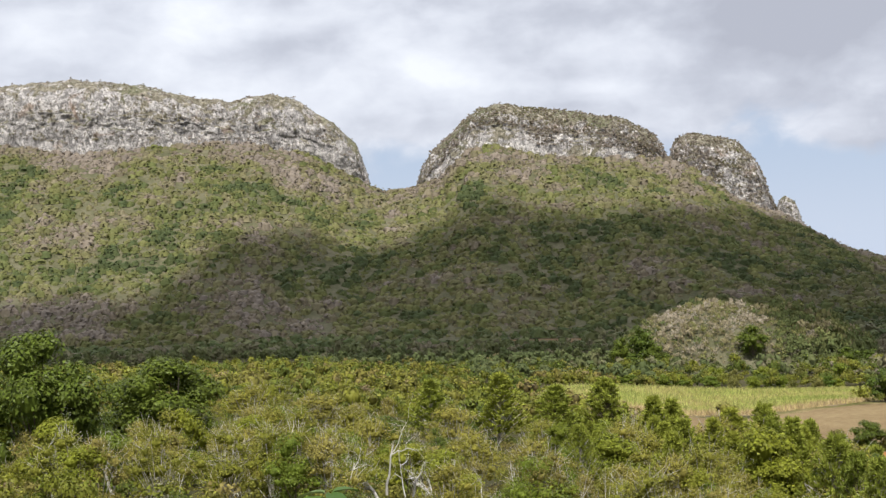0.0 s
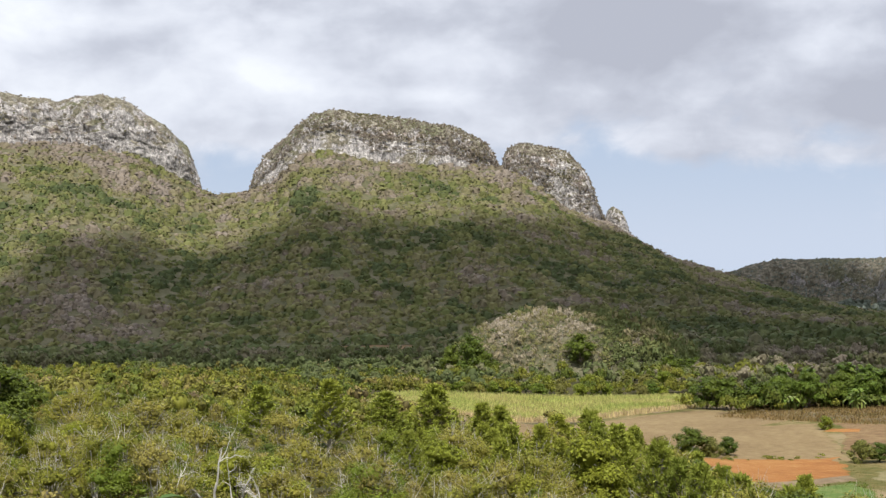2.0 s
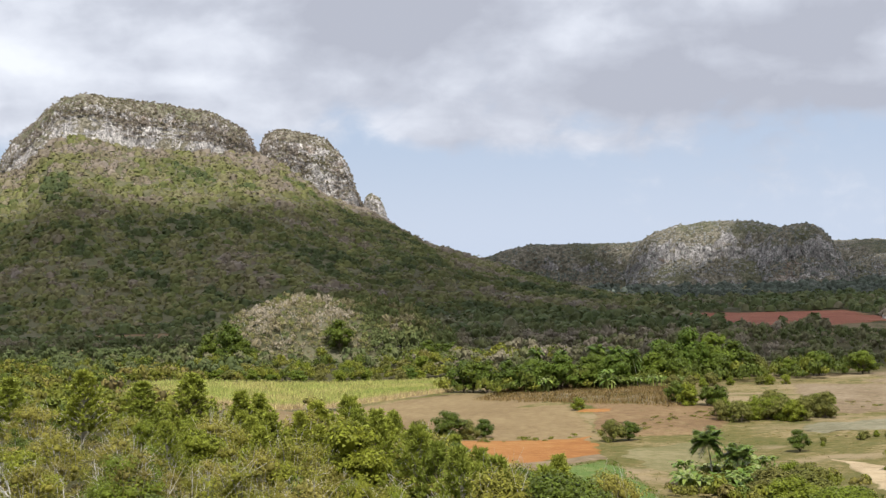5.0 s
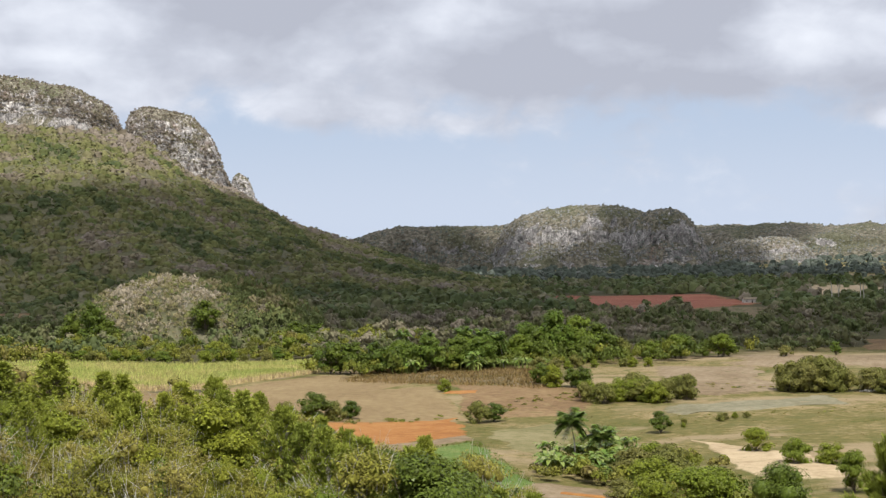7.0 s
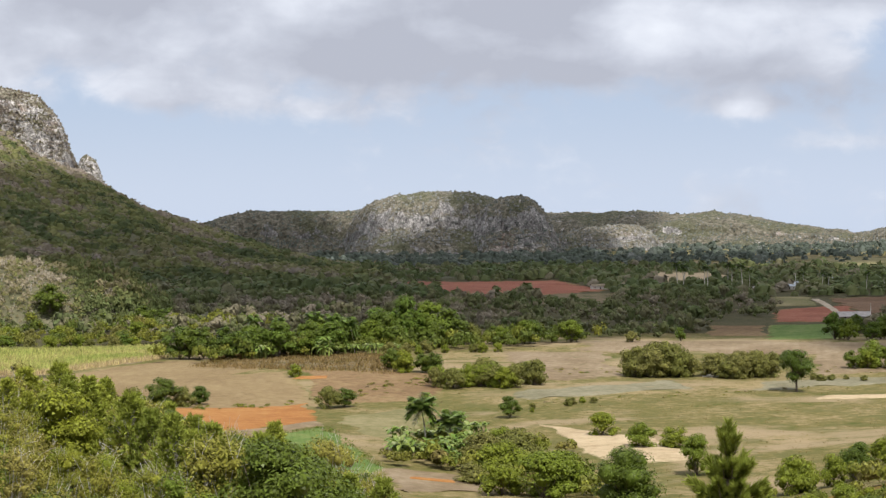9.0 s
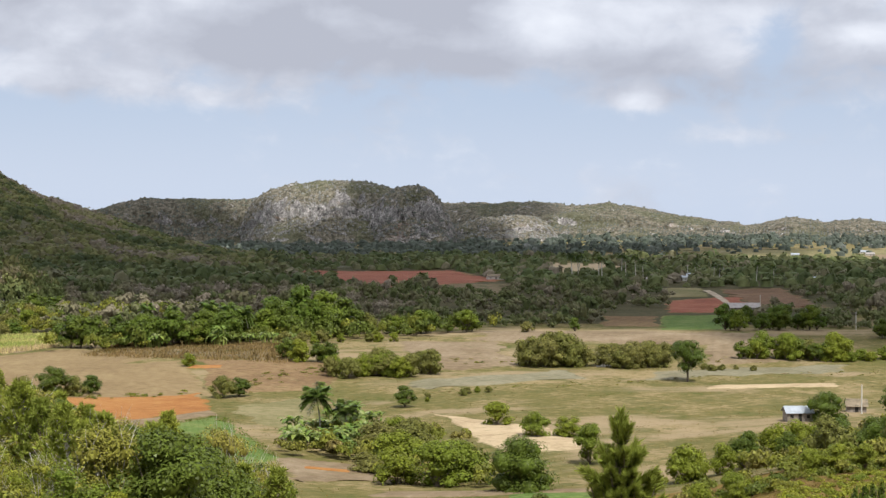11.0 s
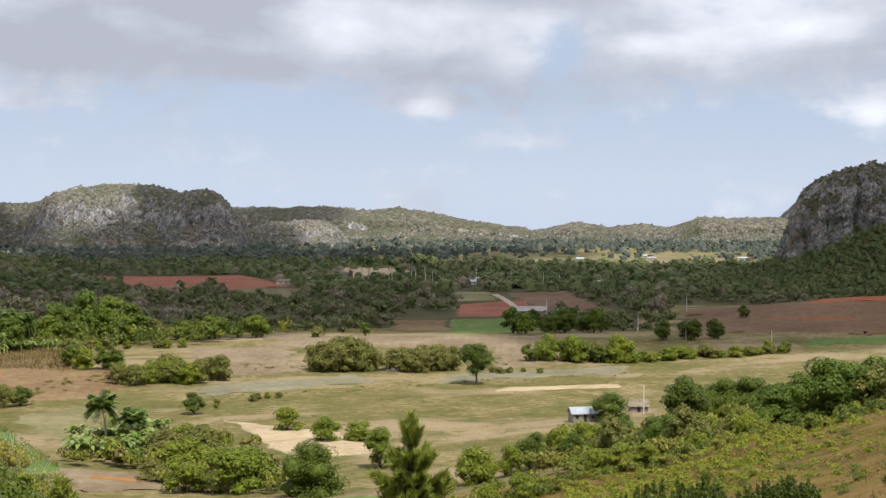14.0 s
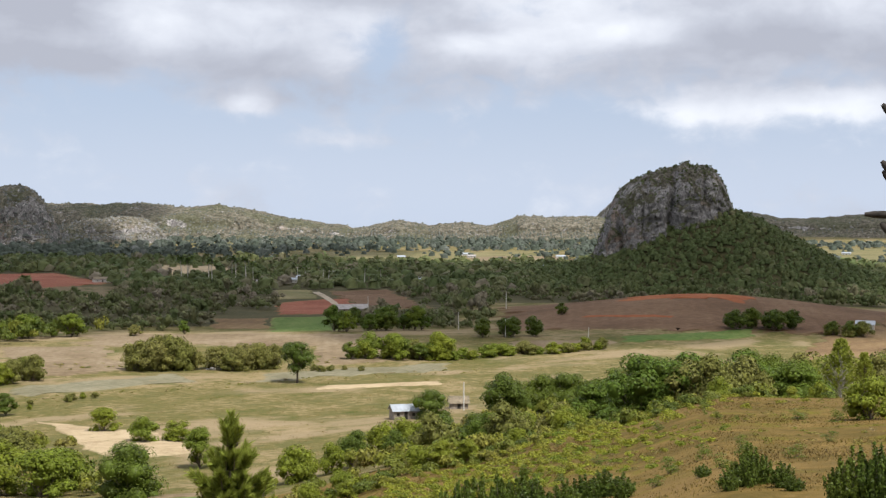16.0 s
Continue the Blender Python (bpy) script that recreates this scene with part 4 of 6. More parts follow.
def scrub_on_massif():
    rng = np.random.default_rng(11)
    n = 26000
    x, y = rng.uniform(-600, 740, n), 1285 + 520 * rng.random(n)
    z = ground(x, y)
    keep = (z > 1.5) & ~in_field(x, y)
    x, y, z = x[keep], y[keep], z[keep]
    big = rng.random(len(x)) ** 2.2
    r = 2.6 + 6.2 * big
    up = z / np.maximum(np.interp(x, TALUS_X, TALUS_Z), 20)
    # stands of one kind: grey bare thickets, olive scrub, green groves
    tone = 0.55 + 0.42 * ripple(x, y, 62, 3) + 0.34 * ripple(x, y, 19, 5) + rng.normal(scale=0.12, size=len(x)) + 0.16 * big
    tone = tone - 0.36 * ease(up + 0.12 * ripple(x, y, 40, 7), 0.66, 0.90) - 0.26 * (1 - ease(y, 1390, 1480)) * (1 - ease(x, -150, 50))
    woods("hillside_scrub", "dense dry scrub forest over the talus slope", SLOPE_LEAF, x, y, z - 0.45 * r, r, r * rng.uniform(0.8, 1.3, len(x)), np.clip(tone, 0.02, 0.98), 12, 11, 0.25, up=0.9, dome=True)
    # scrub on crest and ledges of the cliffs, and thickets that climb their foot
    xs = []
    for m, g in zip(MASSIF, (2000, 3000, 1300, 140)):
        n, rows, _ = m.shape
        i, k = rng.integers(0, n, g), np.clip((rng.beta(2.2, 2.6, g) * 0.52 + 0.30) * rows, 0, rows - 1).astype(int)
        xs.append(m[i, k])
        i, k = rng.integers(0, n, g), (rng.random(g) ** 1.7 * 0.42 * rows).astype(int)
        foot = m[i, k]
        bushy = 0.9 * ease(foot[:, 0], 150, 220) * (1 - ease(foot[:, 0], 300, 340))
        xs.append(foot[ripple(foot[:, 0], foot[:, 2], 34, 4) + bushy + rng.normal(scale=0.25, size=g) > 0.05 + 1.6 * k / rows])
    p = np.concatenate(xs) + rng.normal(scale=0.5, size=(sum(map(len, xs)), 3))
    r = rng.uniform(0.9, 2.3, len(p))
    tone = np.clip(0.16 + 0.24 * ripple(p[:, 0], p[:, 2], 30, 2) + rng.normal(scale=0.14, size=len(p)), 0.02, 0.9)
    woods("cliff_scrub", "low dry scrub on crest and ledges of the cliffs", SLOPE_LEAF, p[:, 0], p[:, 1], p[:, 2] - 0.9, r, r * rng.uniform(1.0, 1.7, len(p)), tone, 13, 14, 0.34)


def scrub_on_knoll():
    rng = np.random.default_rng(21)
    n = 6400
    u, v = rng.uniform(-60, 96, n), 890 + rng.uniform(-82, 50, n)
    s, c = math.sin(radians(10)), math.cos(radians(10))
    x, y = u * c + v * s, -u * s + v * c
    z = ground(x, y)
    keep = z > 2.0
    x, y, z, u = x[keep], y[keep], z[keep], u[keep]
    r = rng.uniform(0.8, 1.9, len(x)) * (1 + 0.8 * (rng.random(len(x)) < 0.2)) * (1 + 0.8 * ease(u, 20, 60))
    tone = np.clip(0.36 + 0.46 * ripple(x, y, 12, 3) + rng.normal(scale=0.26, size=len(x)) + 0.4 * (1 - ease(z, 4, 12)) + 0.55 * ease(u, 8, 44) + 0.5 * (1 - ease(u, -50, -34)), 0.0, 0.98)
    woods("knoll_scrub", "greyish dry thorn scrub over the knoll", THORN_LEAF, x, y, z - 0.3, r, r * rng.uniform(1.2, 2.2, len(x)), tone, 22, 30, 0.17, up=0.5)
    pick = rng.random(len(x)) < 0.05
    blades("knoll_snags", "bare pale stems standing out of the thorn scrub", DEAD_BARK, x[pick], y[pick], rng.uniform(3.0, 5.5, pick.sum()), np.full(pick.sum(), 0.5), 4, 23, 0.022, 0.5, "twigs")


def woods_of_valley():
    rng = np.random.default_rng(31)
    xs, ys = zip(polar_points(rng, 12500, 1, 66, 690, 1750, 1.5), polar_points(rng, 7000, 12, 66, 1750, 3100, 1.2), polar_points(rng, 2600, -19, 2, 850, 1290))
    x, y = np.concatenate(xs), np.concatenate(ys)
    a, d = shown(x, y)
    dens = 0.92 + 0.50 * ripple(x, y, 110, 6) + 0.40 * ripple(x, y, 45, 2) + 0.3 * (a < 32) + 0.2 * (d > 950) * (d < 1600) + 0.05 * (d > 1900) - 0.20 * (a > 35) * (d < 1300)
    z = ground(x, y)
    keep = (rng.random(len(x)) < dens) & (~in_field(x, y, 1.02) | ((d > 1400) & (rng.random(len(x)) < 0.10))) & (y < 1300 + 4000 * (x > 600)) & (z < 6)
    keep &= ~((a > 46.5) & (a < 63) & (d < 930))
    # the verges of the dirt road stay open
    q = np.clip(((x - 555) * 121 + (y - 639) * 174) / (121 ** 2 + 174 ** 2), -0.1, 1)
    keep &= np.hypot(x - 555 - 121 * q, y - 639 - 174 * q) > 16
    keep &= (d > np.interp(a, (10, 20, 24, 36, 36.5, 41.2, 41.6, 47, 47.5, 66), (760, 740, 690, 700, 850, 850, 690, 690, 900, 900)) + 25 * ripple(x, y, 30, 2)) | (a < 10)
    x, y, z, a, d = x[keep], y[keep], z[keep], a[keep], d[keep]
    r = (3.0 + 5.6 * rng.random(len(x)) ** 2) * np.where(d > 1750, 1.1, 1.0)
    tone = np.clip(0.66 + 0.34 * ripple(x, y, 60, 8) + rng.normal(scale=0.18, size=len(x)) + 0.3 * (a < 12) * (d < 960) - 0.22 * (a > 14) * (a < 28) * (d < 1020), 0.0, 1.0)
    h = r * rng.uniform(0.8, 1.5, len(x))
    # Beyond 1750 m the crowns take the leaf colour with haze in it.
    for sel, mat, cards, size, lobes, seed in ((d < 1060, PLAIN_LEAF, 40, 0.13, 5, 32), ((d >= 1060) & (d < 1750), PLAIN_LEAF, 10, 0.34, 0, 34), (d >= 1750, HAZED_LEAF, 7, 0.36, 0, 36)):
        woods("valley_woods", "dark belts of trees and scrub across the valley", mat, x[sel], y[sel], z[sel] - 0.3, r[sel], h[sel], np.clip(tone[sel] + 0.35 * (mat == HAZED_LEAF), 0, 1), seed, cards, size, up=0.9, dome=not lobes, lobes=lobes)


def understory(label, mat, n, line, deep, seed, low=2.0, high=4.0, tone=0.6, tall=1.3, cards=70):
    """Leafy bushes that close the foot of a tree belt; line: x, y, x, y on the plan."""
    rng = np.random.default_rng(seed)
    q = rng.random(n)
    x = line[0] + (line[2] - line[0]) * q + rng.normal(scale=deep, size=n)
    y = line[1] + (line[3] - line[1]) * q + rng.normal(scale=deep, size=n)
    r = rng.uniform(low, high, n)
    t = np.clip(tone + rng.normal(scale=0.2, size=n), 0, 1)
    woods("understory", label, mat, x, y, ground(x, y) - 0.2, r, r * rng.uniform(tall * 0.7, tall * 1.3, n), t, seed + 1, int(cards * 2.6), 0.100, category="bushes", up=0.4)


def woods_on_tower():
    rng = np.random.default_rng(41)
    u, v = rng.uniform(-200, 195, 8500), 1165 + rng.uniform(-125, 20, 8500)
    s, c = math.sin(radians(54)), math.cos(radians(54))
    x, y = u * c + v * s, -u * s + v * c
    z = ground(x, y)
    keep = z > 1.0
    x, y, z = x[keep], y[keep], z[keep]
    r = 1.2 + 2.6 * rng.random(len(x)) ** 2
    tone = np.clip(0.94 + 0.28 * ripple(x, y, 30, 3) + rng.normal(scale=0.16, size=len(x)), 0, 1)
    woods("mound_woods", "dark dense woods on the mound round the rock tower", PLAIN_LEAF, x, y, z - 0.3, r, r * 1.4, tone, 42, 9, 0.34, up=1.1, dome=True)
    m = SOLO[0]
    i, k = rng.integers(0, m.shape[0], 800), np.clip(rng.uniform(0.38, 0.85, 800) * m.shape[1], 0, m.shape[1] - 1).astype(int)
    p = m[i, k]
    r = rng.uniform(0.5, 1.4, len(p))
    woods("tower_scrub", "dark scrub on top of the rock tower", PLAIN_LEAF, p[:, 0], p[:, 1], p[:, 2] - 0.4, r, r * 1.5, np.full(len(p), 0.7) + rng.normal(scale=0.12, size=len(p)), 43, 16, 0.42)


def woods_on_far_hills():
    rng = np.random.default_rng(51)
    ps, ts = [], []
    for m, g in zip(FAR, (1700, 1000, 650, 600, 4000, 250, 900)):
        n, rows, _ = m.shape
        i, k = rng.integers(0, n, g), np.clip(rng.uniform(0.2, 0.8, g) * rows, 0, rows - 1).astype(int)
        ps.append(m[i, k])
        # Sunlight is put into the tone of two domes: paler scrub there.
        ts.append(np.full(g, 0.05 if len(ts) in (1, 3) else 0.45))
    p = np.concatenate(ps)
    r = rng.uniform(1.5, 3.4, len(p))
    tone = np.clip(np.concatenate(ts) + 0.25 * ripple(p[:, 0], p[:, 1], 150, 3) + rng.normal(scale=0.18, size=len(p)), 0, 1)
    woods("far_hill_woods", "scrub and trees over the distant hills", HAZED_LEAF, p[:, 0], p[:, 1], p[:, 2] - 1.2, r, r * 1.1, tone, 52, 3, 0.4, dome=True)


def left_woods():
    rng = np.random.default_rng(61)
    x, y = polar_points(rng, 3900, -19, 14, 270, 900, 1.7)
    a, d = shown(x, y)
    keep = ~in_field(x, y, 1.02) & (a < 17 - 0.022 * np.maximum(d - 250, 0)) & ((d < 860) | (a < 4))
    x, y, d = x[keep], y[keep], d[keep]
    z = ground(x, y)
    r = 2.4 + 3.4 * rng.random(len(x)) ** 1.8
    h = r * rng.uniform(0.9, 1.5, len(x))
    tone = np.clip(0.76 + 0.28 * ripple(x, y, 40, 4) + rng.normal(scale=0.26, size=len(x)), 0, 1)
    for sel, cards, size, lobes, seed in ((d < 470, 170, 0.072, 7, 62), (d >= 470, 60, 0.11, 5, 66)):
        woods("mixed_woods", "sunlit mixed woods of green and olive crowns", WOOD_LEAF, x[sel], y[sel], z[sel] - 0.2, r[sel], h[sel], tone[sel], seed, cards, size, lobes=lobes)
    x, y = polar_points(rng, 2300, -19, 20, 74, 300, 1.5)
    a, d = shown(x, y)
    keep = a < 20 - 0.03 * np.maximum(d - 150, 0)
    x, y = x[keep], y[keep]
    r = rng.uniform(0.8, 2.0, len(x))
    woods("undergrowth", "low bushes and weeds between near trees", WOOD_LEAF, x, y, ground(x, y) - 0.2, r, r * rng.uniform(0.9, 1.5, len(x)), np.clip(rng.normal(0.66, 0.26, len(x)), 0, 1), 65, 220, 0.055, up=0.3)


scrub_on_massif()
scrub_on_knoll()
woods_of_valley()
woods_on_tower()
woods_on_far_hills()
left_woods()
understory("sunlit leafy bushes at the foot of a tree belt", WOOD_LEAF, 170, (172, 574, 345, 572), 9, 81, 2.5, 5.5, 0.92, 1.6)
understory("leafy bushes round a palm and banana clump", WOOD_LEAF, 30, (138, 300, 165, 318), 5, 83, 1.5, 3.0, 0.75, 1.3, 130)
understory("yellow-green bushes along the spur's lower edge", WOOD_LEAF, 110, (150, 190, 250, 180), 9, 85, 1.5, 3.2, 0.72, 1.3, 130)
understory("low yellow-green scrub on the spur's flank", LIME_LEAF, 620, (98, 114, 168, 128), 11, 87, 0.45, 1.2, 0.30, 0.8, 70)
understory("bright yellow-green bushes along the crest of the spur", WOOD_LEAF, 170, (128, 158, 172, 116), 8, 109, 0.7, 1.9, 0.76, 1.1, 130)
understory("dry weed tufts over the face of the spur", WOOD_LEAF, 420, (78, 66, 176, 92), 16, 111, 0.25, 0.75, 0.40, 0.8, 26)
understory("yellow-green weeds over the foot of the spur", LIME_LEAF, 620, (76, 86, 116, 104), 9, 107, 0.35, 0.95, 0.30, 0.9, 70)
understory("hedge of bushes behind the cane field", WOOD_LEAF, 170, (36, 700, 205, 686), 10, 89, 2.4, 4.6, 0.7, 1.4)
understory("leafy green trees round the foot of the knoll", WOOD_LEAF, 190, (50, 775, 270, 755), 16, 91, 3.0, 5.5, 0.85, 1.5)
understory("dense leafy thicket round palm and banana plants", WOOD_LEAF, 60, (143, 300, 150, 248), 6, 93, 1.6, 3.4, 0.7, 1.5, 150)
understory("dense leafy thicket behind the palms", WOOD_LEAF, 40, (158, 322, 172, 300), 5, 95, 1.6, 3.2, 0.6, 1.4, 150)
understory("weedy bushes along the orange soil and crop", WOOD_LEAF, 50, (96, 418, 160, 425), 4, 97, 0.7, 1.8, 0.5, 0.8, 60)
understory("weedy margin along the brown field", WOOD_LEAF, 70, (165, 430, 235, 468), 5, 99, 0.6, 1.6, 0.4, 0.7, 60)
understory("low weeds along the grey strip field", WOOD_LEAF, 80, (215, 400, 380, 375), 4, 101, 0.5, 1.3, 0.45, 0.6, 50)
understory("low hedge line across the meadow", WOOD_LEAF, 70, (255, 470, 400, 410), 8, 103, 0.6, 1.6, 0.45, 0.7, 50)
understory("leafy bushes on the cabin side of the row", WOOD_LEAF, 70, (225, 240, 330, 235), 8, 105, 1.6, 3.6, 0.65, 1.5, 110)

# ---- trees and bushes as things ----
def tube(points, radii, sides=6):
    """A tapered limb through points. Quads."""
    p, r = np.asarray(points, float), np.asarray(radii, float)
    d = np.gradient(p, axis=0)
    d /= np.linalg.norm(d, axis=1)[:, None] + 1e-9
    ref = np.where(np.abs(d[:, 2:3]) > 0.9, (1.0, 0, 0), (0, 0, 1.0))
    a = np.cross(d, ref)
    a /= np.linalg.norm(a, axis=1)[:, None]
    b = np.cross(d, a)
    t = np.linspace(0, 2 * math.pi, sides, endpoint=False)
    v = p[:, None] + r[:, None, None] * (a[:, None] * np.cos(t)[None, :, None] + b[:, None] * np.sin(t)[None, :, None])
    k = len(p)
    i, j = np.meshgrid(np.arange(k - 1), np.arange(sides), indexing="ij")
    f = np.stack([i * sides + j, i * sides + (j + 1) % sides, (i + 1) * sides + (j + 1) % sides, (i + 1) * sides + j], -1).reshape(-1, 4)
    return v.reshape(-1, 3), f


def limb(rng, start, way, length, radius, bend=0.25, steps=5, lift=0.1, end=0.35):
    pts, d = [np.array(start, float)], np.array(way, float)
    for _ in range(steps):
        d = d / np.linalg.norm(d) + rng.normal(scale=bend, size=3) * 0.5 + (0, 0, lift)
        pts.append(pts[-1] + d / np.linalg.norm(d) * length / steps)
    return np.array(pts), np.linspace(radius, radius * end, steps + 1)


def twigs(rng, start, way, length, radius, depth, spread=0.8, lift=0.1, tips=None, bend=0.3):
    """Forking limbs down to thin twigs: a list of tubes; tips collects the ends."""
    pts, rad = limb(rng, start, way, length, radius, bend, 5, lift)
    out = [tube(pts, rad, 6 if radius > 0.06 else 4)]
    if depth == 0:
        if tips is not None:
            tips.append(pts[-1])
        return out
    for k in range(rng.integers(2, 4)):
        i = rng.integers(2, 6)
        d = pts[i] - pts[i - 1]
        d = d / np.linalg.norm(d) + rng.normal(scale=spread, size=3) * (1, 1, 0.6)
        out += twigs(rng, pts[i], d, length * rng.uniform(0.55, 0.8), rad[i] * 0.7, depth - 1, spread, lift, tips, bend)
    return out


def anchor(name, label, category, group=""):
    ob = new(name)
    ob.empty_display_size = 0.5
    return tagged(ob, label, category, group)


def make_leafy(name, label, mat, bark, seed, h=10.0, w=10.0, cards=3000, leaf=0.2, stem=0.22, lobes=16, tone=0.5, fill=0.72, group="", category="tree", core=0.0, fat=1.0, spikes=0):
    rng = np.random.default_rng(seed)
    root = anchor(name, label, category, group)
    trunk = [tube(*limb(rng, (0, 0, -0.6), (0, 0, 1), h * 0.62, 0.030 * h, 0.10, 5, 0.3), 6)]
    L = [(0, 0, h * (stem + 1) / 2, 0.30 * w, 0.9)]
    for k in range(lobes):
        a, q = 2 * math.pi * k / lobes * 2.4 + rng.uniform(-0.4, 0.4), rng.random()
        lvl = stem + (1 - stem) * (0.12 + 0.78 * q)
        out = 0.5 * w * (0.80 * math.sqrt(max(0.05, 1 - (2 * q - 0.85) ** 2))) * rng.uniform(0.65, 1.0)
        r = w * rng.uniform(0.12, 0.24) * fat
        z = min(h * lvl, h - r * 0.85)
        L.append((out * math.cos(a), out * math.sin(a), z, r, rng.uniform(0.7, 0.95)))
        mid = np.array((0, 0, h * stem * rng.uniform(0.7, 1.3)))
        trunk.append(tube(*limb(rng, mid, np.array((out * math.cos(a), out * math.sin(a), z)) - mid, np.linalg.norm(np.array((out, 0, z - mid[2]))), 0.011 * h, 0.12, 2, 0.05), 3))
    for _ in range(spikes):
        x, y, z, r, _ = L[rng.integers(0, len(L))]
        way = np.array((x, y, 0.5 * w)) + rng.normal(scale=0.25 * w, size=3)
        trunk.append(tube(*limb(rng, (x, y, z), way, r * rng.uniform(1.1, 1.9), 0.022, 0.35, 3, 0.1), 3))
    part("trunk", joined(trunk), bark, root, smooth=True)
    part("crown", crown_of(rng, L, cards, leaf, fill=fill, core=core), mat, root, tone=tone)
    return root


def make_shoots(name, label, seed, h=3.0, w=2.6, shoots=17, leaves=190):
    """A shrub of steep leafy shoots that rise from one foot, the middle ones highest."""
    rng = np.random.default_rng(seed)
    root = anchor(name, label, "bush", "hill shrubs")
    stems, P, N = [], [], []
    for k in range(shoots):
        out, a = 0.5 * w * math.sqrt((k + 0.3) / shoots), k * 2.399
        tall = h * (1.0 - 0.55 * (2 * out / w) ** 1.5) * rng.uniform(0.82, 1.0)
        foot, tip = np.array((out * 0.25 * math.cos(a), out * 0.25 * math.sin(a), -0.2)), np.array((out * math.cos(a), out * math.sin(a), tall))
        stems.append(tube(*limb(rng, foot, tip - foot, np.linalg.norm(tip - foot), 0.018, 0.10, 4, 0.1), 4))
        q = rng.uniform(0.10, 1.0, leaves) ** 0.8
        girth = 0.12 * w * (1.1 - q)[:, None] + 0.03
        n = rng.normal(size=(leaves, 3))
        P.append(foot + (tip - foot) * q[:, None] + n * girth * (0.8, 0.8, 0.6))
        N.append(n * (0.6, 0.6, 0.3) + rng.normal(scale=0.35, size=(leaves, 3)) + (0, 0, 0.35))
    P, N = np.concatenate(P), np.concatenate(N)
    part("branchwork", joined(stems), BARK, root, smooth=True)
    part("leaves", leaf_cards(rng, P, N, 0.105 * rng.uniform(0.6, 1.3, len(P)), 0.5), TREE_LEAF, root, tone=0.62)
    return root


def make_pine(name, label, seed, h=9.0, w=7.6, tufts=80, needles=20, length=0.44, thin=0.16, tone=0.5, group="pines of the near wood"):
    rng = np.random.default_rng(seed)
    root = anchor(name, label, "tree", group)
    pts, rad = limb(rng, (0, 0, -0.5), (0, 0, 1), h * 0.97, 0.017 * h, 0.05, 8, 0.4, 0.12)
    trunk, P, N = [tube(pts, rad, 7)], [], []
    for k in range(tufts):
        q = 0.20 + 0.80 * (np.floor((k + rng.random()) / tufts * 13) + rng.normal(scale=0.14) + 0.5) / 13.5
        a = k * 2.399 + rng.uniform(-0.3, 0.3)
        reach = 0.5 * w * max(0.03, 1.04 - q) ** 0.95 * rng.uniform(0.35, 1.15) + 0.012 * w
        base = np.array([np.interp(q * h, pts[:, 2], pts[:, i]) for i in (0, 1)] + [q * h - 0.25 * reach])
        tip = base + (math.cos(a) * reach, math.sin(a) * reach, 0.95 * reach + 0.1)
        trunk.append(tube(*limb(rng, base, tip - base, np.linalg.norm(tip - base), 0.004 * h + 0.008, 0.12, 3, 0.05), 4))
        for s in (1.0, 0.72):
            at = base + (tip - base) * s
            P.append(np.repeat(at[None], needles, 0) + rng.normal(scale=0.08 * length, size=(needles, 3)))
            d = rng.normal(size=(needles, 3)) + (tip - base) / (np.linalg.norm(tip - base) + 0.1) * 0.9 + (0, 0, 0.7)
            N.append(d / np.linalg.norm(d, axis=1)[:, None])
    top = np.array(pts[-1])
    P.append(np.repeat(top[None], needles, 0)), N.append((lambda d: d / np.linalg.norm(d, axis=1)[:, None])(rng.normal(scale=0.5, size=(needles, 3)) + (0, 0, 1)))
    P, N = np.concatenate(P), np.concatenate(N)
    side = np.cross(N, rng.normal(size=N.shape))
    side /= np.linalg.norm(side, axis=1)[:, None]
    ln = (length * rng.uniform(0.7, 1.3, len(P)))[:, None]
    v = np.stack([P + side * ln * thin, P + N * ln, P - side * ln * thin], 1).reshape(-1, 3)
    part("trunk", joined(trunk), GREY_BARK if seed % 2 else BARK, root, smooth=True)
    part("crown", (v, np.arange(len(v)).reshape(-1, 3)), NEEDLE, root, tone=tone)
    return root


